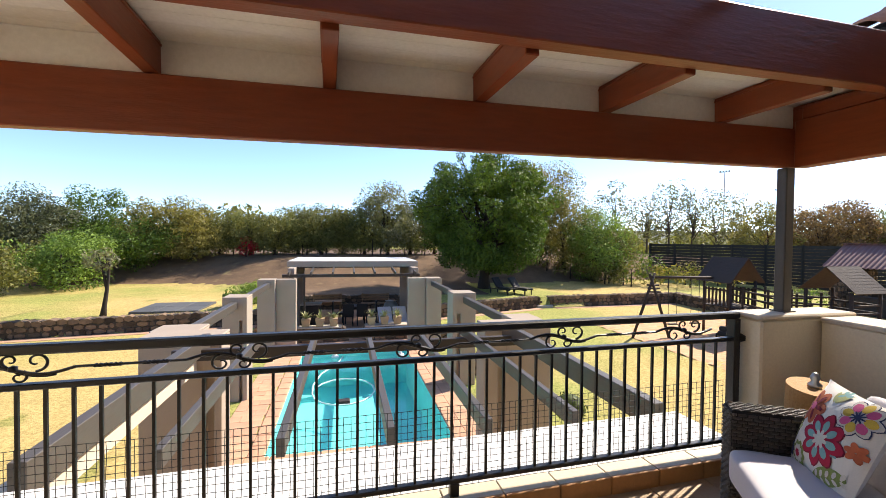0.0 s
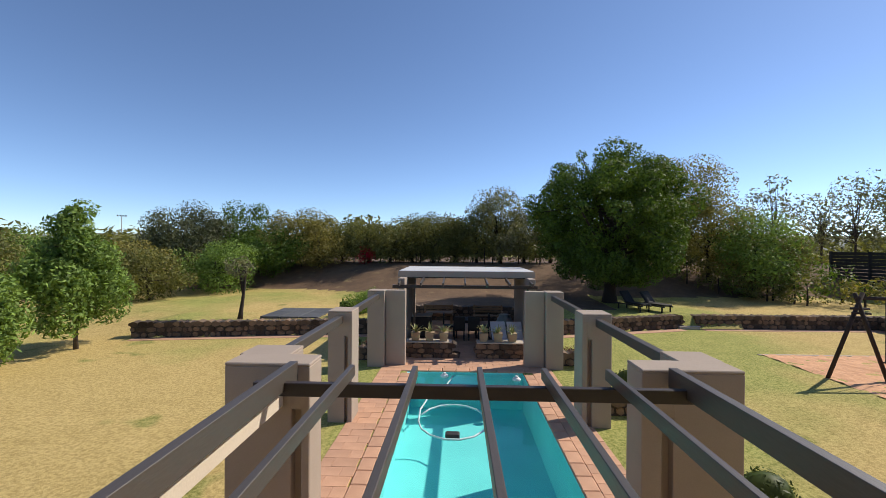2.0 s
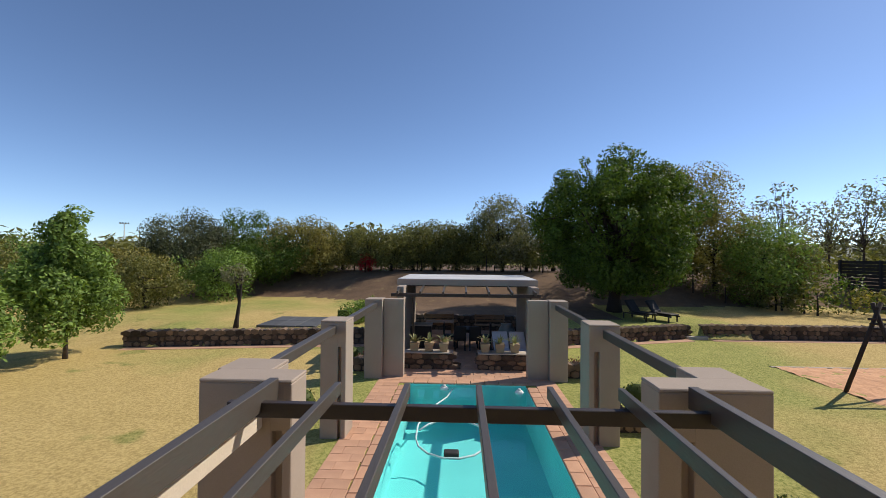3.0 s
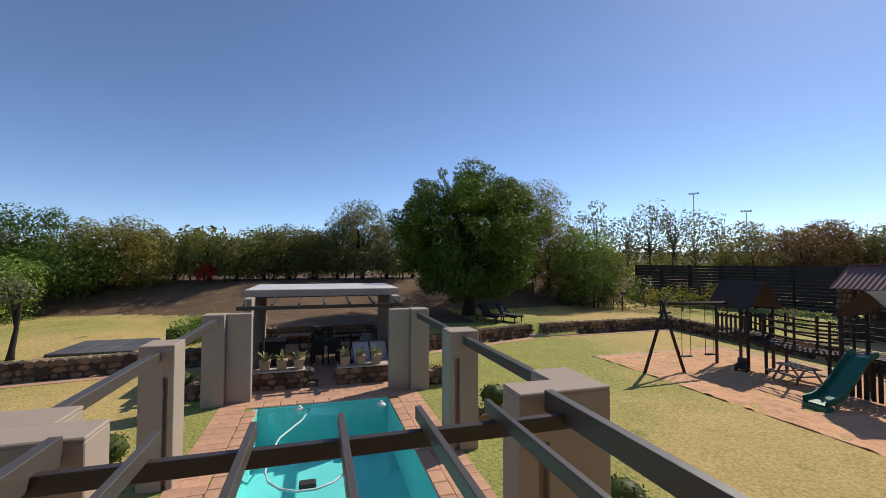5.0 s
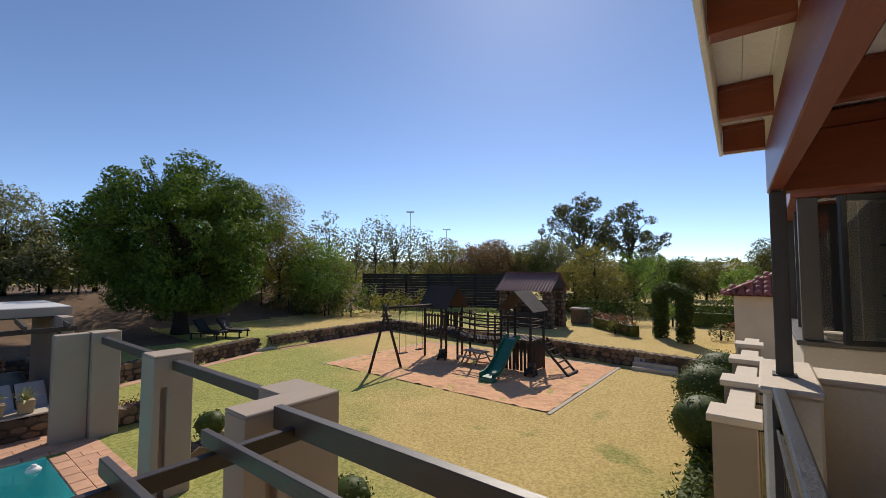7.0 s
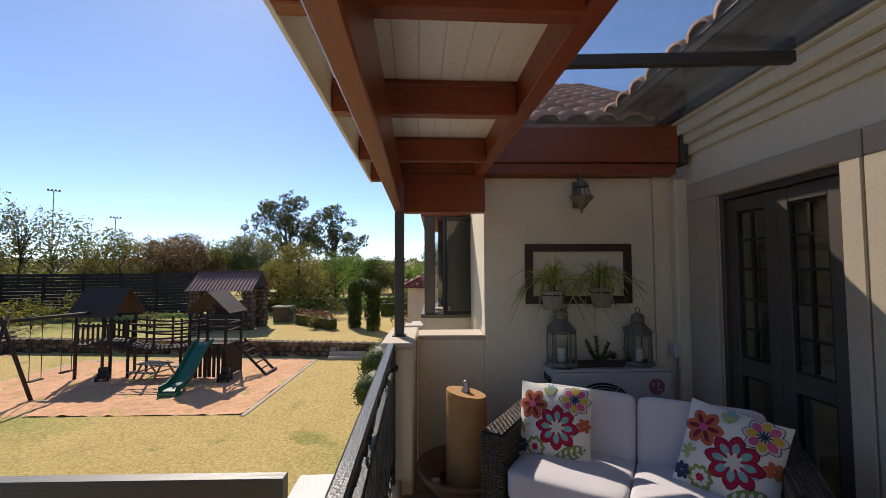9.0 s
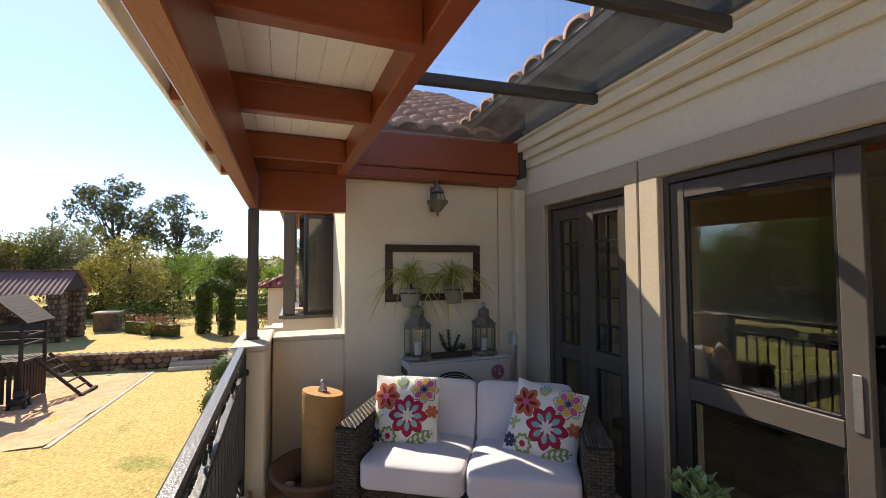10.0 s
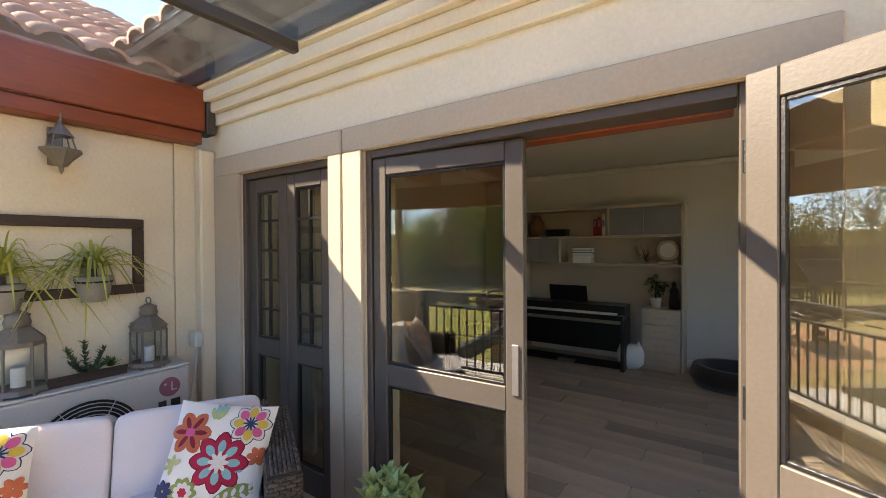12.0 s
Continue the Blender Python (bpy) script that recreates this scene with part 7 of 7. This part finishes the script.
def pillow(m, label):
    t = thing("scatter_cushion", label, "cushion", (0, 0, 0), group="flowered cushions")
    t.matrix_world = m
    n = 24
    vs, fs = [], []
    for s in (1, -1):
        n0 = len(vs)
        for j in range(n + 1):
            for i in range(n + 1):
                x, y = PS * (2 * i / n - 1), PS * (2 * j / n - 1)
                k = 1 - 0.05 * (1 - abs(2 * j / n - 1) ** 2) * abs(2 * i / n - 1) ** 3
                k2 = 1 - 0.05 * (1 - abs(2 * i / n - 1) ** 2) * abs(2 * j / n - 1) ** 3
                vs.append((x * k, y * k2, s * pz(x, y)))
        for j in range(n):
            for i in range(n):
                a = n0 + j * (n + 1) + i
                f = (a, a + 1, a + n + 2, a + n + 1)
                fs.append(f if s > 0 else f[::-1])
    body = pymesh("cover", vs, fs, M["pillow"], t, smooth=True)

    def flower(cx, cy, n_, L, w, r0, col, lift, ph=0.0):
        v_, f_ = petal_patch([(cx, cy, ph + 2 * math.pi * k / n_, L * 1.18, w * 1.18, r0 * 1.18) for k in range(n_)], lift)
        pymesh("flower", v_, f_, FLW[col], body)

    flower(0.03, -0.03, 8, 0.09, 0.058, 0.012, "maroon", 0.002)
    flower(0.03, -0.03, 8, 0.083, 0.05, 0.014, "red", 0.0035)
    flower(0.03, -0.03, 8, 0.045, 0.026, 0.028, "teal", 0.005)
    flower(0.03, -0.03, 8, 0.036, 0.014, 0.0, "cream", 0.0062)
    flower(-0.12, 0.08, 6, 0.068, 0.05, 0.008, "orange", 0.002)
    flower(-0.12, 0.08, 6, 0.05, 0.016, 0.01, "maroon", 0.0035)
    flower(-0.12, 0.08, 8, 0.018, 0.01, 0.0, "pink", 0.005)
    flower(0.12, 0.13, 8, 0.066, 0.046, 0.008, "navy", 0.002)
    flower(0.12, 0.13, 8, 0.061, 0.04, 0.01, "cream", 0.0035)
    flower(0.12, 0.13, 4, 0.038, 0.03, 0.022, "yellow", 0.005)
    flower(0.12, 0.13, 4, 0.038, 0.03, 0.022, "pink", 0.005, math.pi / 4)
    flower(0.12, 0.13, 10, 0.026, 0.005, 0.0, "navy", 0.0065)
    flower(-0.09, -0.15, 9, 0.045, 0.03, 0.004, "green", 0.002)
    flower(-0.09, -0.15, 9, 0.03, 0.018, 0.004, "cream", 0.0035)
    flower(-0.09, -0.15, 6, 0.016, 0.012, 0.0, "red", 0.005)
    flower(-0.175, -0.15, 7, 0.032, 0.02, 0.004, "navy", 0.002)
    flower(0.175, 0.0, 6, 0.032, 0.02, 0.002, "orange", 0.002)
    v_, f_ = petal_patch([(0.03, -0.19, 0.45, 0.17, 0.07, 0.0)], 0.002)
    pymesh("leaf", v_, f_, FLW["green"], body)
    v_, f_ = petal_patch([(0.05 + 0.03 * k, -0.18 + 0.013 * k, 1.3, 0.03, 0.014, 0.0) for k in range(5)] + [(0.05 + 0.03 * k, -0.185 + 0.013 * k, -0.5, 0.026, 0.013, 0.0) for k in range(5)], 0.004)
    pymesh("leaf", v_, f_, FLW["cream"], body)
    v_, f_ = petal_patch([(-0.03, 0.13, 1.0 + 0.35 * k, 0.055, 0.02, 0.01) for k in range(4)], 0.002)
    pymesh("leaf", v_, f_, FLW["lime"], body)
    v_, f_ = petal_patch([(-0.16, -0.05, 0.6 + 1.0 * k, 0.04, 0.018, 0.0) for k in range(5)], 0.002)
    pymesh("leaf", v_, f_, FLW["lime"], body)
    v_, f_ = petal_patch([(-0.02, 0.185, 0.2 + 1.2 * k, 0.03, 0.014, 0.0) for k in range(4)] + [(0.11, -0.06, 2.0 * k, 0.02, 0.01, 0.0) for k in range(3)], 0.0022)
    pymesh("sprig", v_, f_, FLW["teal"], body)
    return t


pillow(sm @ pose(-0.43, -0.06, 0.615, 68, 0, 3), "white cushion with red, orange and pink flowers")
pillow(sm @ pose(0.43, -0.08, 0.61, 64, 0, -14) @ pose(0, 0, 0, 0, 0, -8), "white cushion with red, orange and pink flowers")

# ---- air conditioner outdoor unit ----
M["acw"] = mat("white_enamel", (0.62, 0.61, 0.58), (0.56, 0.55, 0.52), 3, 80, 0.35, bump=0.03)
acu = thing("aircon_unit", "white outdoor air conditioner unit behind the sofa", "air conditioner", (3.03, 0.34, 0.0))
AL, AZ0, AZ1 = 0.89, 0.13, 0.76
body = part("body", box(0.0, 0.26, 0.0, AL, AZ0, AZ1, 0.015, seg=2), M["acw"], acu)
part("top_panel", box(-0.006, 0.266, -0.006, AL + 0.006, AZ1 + 0.001, AZ1 + 0.016, 0.005), M["acw"], acu)
part("fan_recess", join(None, lathe([(0, 0), (0.25, 0), (0.25, 0.006), (0, 0.006)], 36), pose(-0.002, 0.53, 0.44, 0, -90)), M["darkf"], acu)
bm = bmesh.new()
for k in range(11):
    r = 0.05 + 0.02 * k
    tube([(-0.012 - 0.02 * (1 - (k / 10) ** 2), 0.53 + r * math.cos(a * math.pi / 18), 0.44 + r * math.sin(a * math.pi / 18)) for a in range(37)], 0.003, 5, bm, False)
part("fan_guard", bm, M["acw"], acu, "white ringed fan guard", True)
for a in range(6):
    ca, sa = math.cos(a * math.pi / 3), math.sin(a * math.pi / 3)
    part("guard_spoke", tube([(-0.035, 0.53 + 0.05 * ca, 0.44 + 0.05 * sa), (-0.012, 0.53 + 0.25 * ca, 0.44 + 0.25 * sa)], 0.003, 5), M["acw"], acu)
for a in range(3):
    b = box(0.03, 0.2, -0.06, 0.06, -0.002, 0.002)
    m = pose(-0.006, 0.53, 0.44, 0, -90) @ pose(0, 0, 0, 0, 0, 120 * a) @ pose(0, 0, 0, 18)
    part("fan_blade", join(None, b, m), M["soffit"], acu)
M["mauve"] = mat("mauve_print", (0.38, 0.14, 0.20), None, 8, 80, 0.5)
part("emblem", join(None, lathe([(0, 0), (0.06, 0), (0.06, 0.002), (0, 0.002)], 28), pose(-0.0015, 0.12, 0.65, 0, -90)), M["mauve"], acu, "round mauve emblem")
bm = box(-0.0055, -0.0035, 0.105, 0.112, 0.625, 0.68)
box(-0.0055, -0.0035, 0.08, 0.105, 0.625, 0.632, 0, bm)
box(-0.0055, -0.0035, 0.14, 0.152, 0.665, 0.677, 0, bm)
part("emblem_marks", bm, M["acw"], acu)
part("name_bar", box(-0.003, -0.001, 0.14, 0.185, 0.51, 0.57), M["soffit"], acu, "plain dark name bar")
part("name_bar", box(-0.003, -0.001, 0.06, 0.115, 0.51, 0.57), M["soffit"], acu, "plain dark name bar")
for i in range(3):
    for j in range(7):
        part("vent_slot", box(0.03 + 0.07 * i, 0.085 + 0.07 * i, AL + 0.0005, AL + 0.003, 0.21 + 0.075 * j, 0.265 + 0.075 * j, 0.0), M["darkf"], acu)
for y in (0.1, AL - 0.1):
    part("foot", box(0.0, 0.26, y - 0.03, y + 0.03, 0.0, 0.13, 0.004), M["soffit"], acu)
iso = thing("isolator_box", "small white isolator switch box on the wall", "switch box", (3.16, 0.19, 0.83))
part("box", box(0, 0.1, 0, 0.05, 0, 0.11, 0.008), M["acw"], iso)
part("cable", tube([(0.05, 0.02, 0.0), (0.05, 0.03, -0.15), (0.06, 0.06, -0.35), (0.05, 0.14, -0.42)], 0.009, 7), M["cushg"], iso, smooth=True)


# ---- lanterns, plants and frame ----
M["pewter"] = mat("greyed_metal", (0.24, 0.22, 0.19), (0.15, 0.135, 0.115), 10, 90, 0.55, 0.4, bump=0.2)


def lantern(loc, s, handle_side, label):
    t = thing("lantern", label, "lantern", loc, 20, group="metal lanterns")
    R = 0.085 * s

    def hexa(r0, z0, r1, z1, name, m_=None):
        b = bmesh.new()
        bmesh.ops.create_cone(b, segments=6, radius1=r0, radius2=r1, depth=z1 - z0, cap_ends=True)
        b.transform(Matrix.Translation((0, 0, (z0 + z1) / 2)))
        bmesh.ops.bevel(b, geom=list(b.edges), offset=0.002, segments=1, affect="EDGES")
        return part(name, b, m_ or M["pewter"], t)

    hexa(R * 1.25, 0.012, R * 1.12, 0.03 * s, "base")
    for k in range(6):
        a = math.pi / 3 * k
        part("foot", lathe([(0.012, 0), (0.008, 0.014)], 6, None, Matrix.Translation((R * 1.1 * math.cos(a), R * 1.1 * math.sin(a), 0))), M["pewter"], t)
        part("post", tube([(R * math.cos(a), R * math.sin(a), 0.03 * s), (R * math.cos(a), R * math.sin(a), 0.2 * s)], 0.006, 6), M["pewter"], t)
        a2 = a + math.pi / 6
        c = R * math.cos(math.pi / 6)
        b = box(-R * 0.44, R * 0.44, -0.0015, 0.0015, 0.032 * s, 0.198 * s)
        g = part("pane", join(None, b, pose(c * math.cos(a2), c * math.sin(a2), 0, 0, 0, math.degrees(a2) + 90)), M["clear"], t)
        g.visible_shadow = False
        b = box(-R * 0.5, R * 0.5, -0.003, 0.003, 0.2 * s, 0.222 * s)
        part("fret", join(None, b, pose(c * math.cos(a2), c * math.sin(a2), 0, 0, 0, math.degrees(a2) + 90)), M["pewter"], t)
    hexa(R * 1.18, 0.222 * s, R * 0.5, 0.28 * s, "roof")
    part("chimney", lathe([(R * 0.48, 0.28 * s), (R * 0.52, 0.3 * s), (R * 0.45, 0.32 * s), (R * 0.5, 0.33 * s), (R * 0.1, 0.35 * s)], 14), M["pewter"], t, smooth=True)
    if handle_side:
        part("handle", tube([(R * 1.1, 0, 0.24 * s), (R * 1.9, 0, 0.22 * s), (R * 2.0, 0, 0.15 * s), (R * 1.2, 0, 0.05 * s)], 0.006, 7), M["pewter"], t, smooth=True)
        part("ring", tube([(0.02 * math.cos(a * 0.5236), 0, 0.365 * s + 0.02 * math.sin(a * 0.5236)) for a in range(13)], 0.004, 6), M["pewter"], t, smooth=True)
    else:
        part("handle", tube([(-R * 0.5, 0, 0.33 * s), (-R * 0.75, 0, 0.385 * s), (0, 0, 0.4 * s), (R * 0.75, 0, 0.385 * s), (R * 0.5, 0, 0.33 * s)], 0.005, 7), M["pewter"], t, smooth=True)
    cd = part("candle", lathe([(0.03, 0.03 * s), (0.03, 0.11 * s), (0.0, 0.112 * s)], 14), M["board"], t, "white candle")


lantern((3.16, 1.12, 0.777), 1.25, False, "grey pewter candle lantern with a bail handle")
lantern((3.17, 0.52, 0.777), 1.15, True, "grey pewter candle lantern with a side handle")
M["succ"] = foliage("blue_green_succulent", (0.16, 0.24, 0.15), (0.09, 0.15, 0.09), 0.15)
tray = thing("succulent_tray", "trailing succulent in a dark timber tray", "potted plant", (3.15, 0.82, 0.777))
part("tray", join(box(-0.05, 0.05, -0.16, 0.2, 0, 0.035, 0.004), box(-0.055, -0.045, -0.16, 0.2, 0.035, 0.055)), M["pergdark"], tray)
vs, fs = [], []
for stem_ in range(6):
    a = stem_ * 1.05
    for k in range(9):
        f = k / 8
        bx_, by_, bz_ = -0.02 + 0.03 * math.cos(a) * (1 + f), 0.03 * math.sin(a) * (1 + 2.2 * f) + 0.02, 0.04 + 0.16 * f * (0.6 + 0.4 * math.cos(stem_))
        v, q = blades(6, 0.035, 0.016, stem_ * 9 + k, 0.0, 0, 0.0, 0.8)
        n0 = len(vs)
        vs += [(p[0] + bx_, p[1] + by_, p[2] + bz_) for p in v]
        fs += [tuple(n0 + i for i in ff) for ff in q]
pymesh("leaves", vs, fs, M["succ"], tray)
v, q = blades(16, 0.07, 0.025, 44, 0.1, 0.05, 0.0, 0.9)
pymesh("rosette", [(p[0] - 0.01, p[1] - 0.09, p[2]) for p in v], q, M["leaf_dark"], tray)

fr = thing("wall_frame", "empty dark timber frame hung on the plaster wall", "frame", (EX - 0.001, 0.93, 1.48))
M["darkw"] = mat("dark_stained_timber", (0.055, 0.03, 0.02), (0.035, 0.02, 0.014), 4, 60, 0.55, bump=0.2, stretch=(1, 0.2, 1))
for a in ((-0.43, 0.43, 0.18, 0.24), (-0.43, 0.43, -0.24, -0.18)):
    part("rail", box(-0.03, 0, *a, 0.004), M["darkw"], fr)
for a in ((-0.43, -0.37), (0.37, 0.43)):
    part("stile", box(-0.03, 0, *a, -0.179, 0.179, 0.004), M["darkw"], fr)
M["potg"] = mat("pale_grey_pot", (0.34, 0.32, 0.28), (0.28, 0.26, 0.22), 8, 70, 0.7, bump=0.15)
M["spider"] = mat("yellow_green_blade", (0.50, 0.50, 0.14), (0.32, 0.36, 0.09), 10, 60, 0.5, island=0.35, bump=0.0, translucent=0.3)


def wall_pot(y, z, seed):
    t = thing("hanging_planter", "grey half-round pot with a trailing grassy plant", "potted plant", (EX - 0.12, y, z), group="wall planters")
    part("pot", lathe([(0.06, 0), (0.078, 0.06), (0.088, 0.12), (0.094, 0.125), (0.094, 0.15), (0.082, 0.15), (0.078, 0.12)], 22), M["potg"], t, smooth=True)
    part("band", lathe([(0.0885, 0.112), (0.0905, 0.118), (0.0905, 0.122)], 22), M["darkf"], t, smooth=True)
    part("hook", box(0.08, 0.12, -0.01, 0.01, 0.05, 0.13), M["black"], t)
    part("stem", lathe([(0.02, 0.13), (0.014, 0.19), (0.01, 0.21)], 8), M["bark"], t)
    v, q = blades(60, 0.56, 0.019, seed, 1.05, 0.19, 0.006, 0.98)
    pymesh("foliage", [(min(p[0], 0.105), p[1], p[2]) for p in v], q, M["spider"], t)


wall_pot(1.17, 1.2, 71)
wall_pot(0.79, 1.22, 72)
# wall lamp
wl = thing("wall_lamp", "weathered grey coach lantern wall lamp", "wall lamp", (EX - 0.001, 0.93, 1.97))
M["weath"] = mat("weathered_grey_metal", (0.26, 0.23, 0.19), (0.16, 0.14, 0.115), 12, 90, 0.6, 0.3, bump=0.25)
part("back_plate", box(-0.015, 0, -0.035, 0.035, 0.04, 0.26, 0.008, seg=2), M["weath"], wl)
part("arm", tube([(-0.01, 0, 0.2), (-0.05, 0, 0.27), (-0.1, 0, 0.28), (-0.12, 0, 0.25)], 0.009, 8), M["weath"], wl, smooth=True)
LM = Matrix.Translation((-0.12, 0, 0))
part("roof", lathe([(0.0, 0.28), (0.012, 0.26), (0.03, 0.24), (0.06, 0.2), (0.062, 0.195)], 8, None, LM), M["weath"], wl)
g = part("glass", lathe([(0.05, 0.195), (0.075, 0.11)], 8, None, LM), M["clear"], wl)
part("gallery", lathe([(0.095, 0.12), (0.095, 0.108), (0.05, 0.06), (0.03, 0.03), (0.012, 0.02), (0.01, 0.0), (0.0, -0.02)], 8, None, LM), M["weath"], wl)
for k in range(4):
    a = math.pi / 4 + math.pi / 2 * k
    part("rib", tube([(-0.12 + 0.052 * math.cos(a), 0.052 * math.sin(a), 0.195), (-0.12 + 0.078 * math.cos(a), 0.078 * math.sin(a), 0.11)], 0.004, 5), M["weath"], wl)
part("finial", lathe([(0.008, 0.28), (0.004, 0.32), (0, 0.33)], 8, None, LM), M["weath"], wl)

# ---- fountain ----
M["terra"] = mat("ochre_terracotta", (0.46, 0.25, 0.09), (0.33, 0.165, 0.055), 6, 60, 0.75, bump=0.3, stain=((0.26, 0.15, 0.07), 7.0, 0.62))
M["bowl"] = mat("brown_terracotta_bowl", (0.20, 0.11, 0.065), (0.13, 0.07, 0.042), 6, 60, 0.7, bump=0.25)
fo = thing("water_feature", "ochre column fountain standing in a terracotta bowl", "fountain", (2.78, 1.885, 0.0), 25)
part("bowl", lathe([(0.14, 0), (0.2, 0.05), (0.32, 0.2), (0.335, 0.225), (0.305, 0.225), (0.19, 0.08), (0.0, 0.06)], 32), M["bowl"], fo, smooth=True)
b = lathe([(0.168, 0.06), (0.17, 0.69), (0.165, 0.71), (0.0, 0.71)], 36, None, None, 1.0, 0.72)
for v in b.verts:
    if v.co.z > 0.6:
        v.co.z += 0.12 * v.co.y - 0.01
part("column", b, M["terra"], fo)
part("nozzle", lathe([(0.03, 0.695), (0.032, 0.715), (0.016, 0.73), (0.024, 0.75), (0.012, 0.775), (0.0, 0.78)], 14), M["steel"], fo, "shiny steel nozzle", True)
for k in range(16):
    a = k * 0.4
    bb = bmesh.new()
    bmesh.ops.create_icosphere(bb, subdivisions=2, radius=random.uniform(0.022, 0.04))
    for v in bb.verts:
        v.co *= 1 + 0.15 * noise.noise(v.co * 30 + Vector((k, 0, 0)))
        v.co.z *= 0.6
    part("pebble", join(None, bb, Matrix.Translation((0.215 * math.cos(a), 0.2 * math.sin(a), 0.125))), M["bowl" if k % 3 else "kerb"], fo, smooth=True)

# ---- little table with a jade plant ----
st = thing("side_table", "small dark wicker side table by the door", "side table", (1.2, 0.5, 0.0))
wicker_box("body", st, -0.2, 0.2, -0.2, 0.2, 0.03, 0.4, "fblr")
part("top", box(-0.22, 0.22, -0.22, 0.22, 0.401, 0.42, 0.006), M["wickd"], st)
jp = thing("jade_plant", "fleshy green jade plant in a small pot", "potted plant", (1.2, 0.42, 0.421))
part("pot", lathe([(0.05, 0), (0.07, 0.08), (0.072, 0.09), (0.06, 0.09)], 18), M["potg"], jp, smooth=True)
M["jade"] = mat("jade_leaf", (0.30, 0.38, 0.14), (0.20, 0.28, 0.10), 20, 60, 0.35, island=0.25, bump=0.0)
vs, fs = [], []
for k in range(15):
    a = k * 2.4
    rr = 0.012 * math.sqrt(k) * 2.3
    v, q = blades(9, 0.062, 0.042, 500 + k, -0.1, 0.0, 0.004, 0.9)
    n0 = len(vs)
    vs += [(p[0] + rr * math.cos(a), p[1] + rr * math.sin(a), p[2] + 0.15 - 0.5 * rr + 0.02 * (k % 3)) for p in v]
    fs += [tuple(n0 + i for i in ff) for ff in q]
pymesh("leaves", vs, fs, M["jade"], jp, smooth=True)
for k in range(5):
    a = k * 1.25
    part("stem", tube([(0, 0, 0.07), (0.04 * math.cos(a), 0.04 * math.sin(a), 0.15)], 0.007, 6), M["bark"], jp)
jr = thing("glass_jar", "small clear glass jar on the side table", "jar", (1.22, 0.6, 0.421))
part("jar", lathe([(0.035, 0.001), (0.042, 0.01), (0.042, 0.085), (0.034, 0.1), (0.036, 0.115)], 18), M["clear"], jr, smooth=True)
part("rim", lathe([(0.034, 0.112), (0.039, 0.112), (0.039, 0.122), (0.034, 0.122)], 18), M["pewter"], jr)
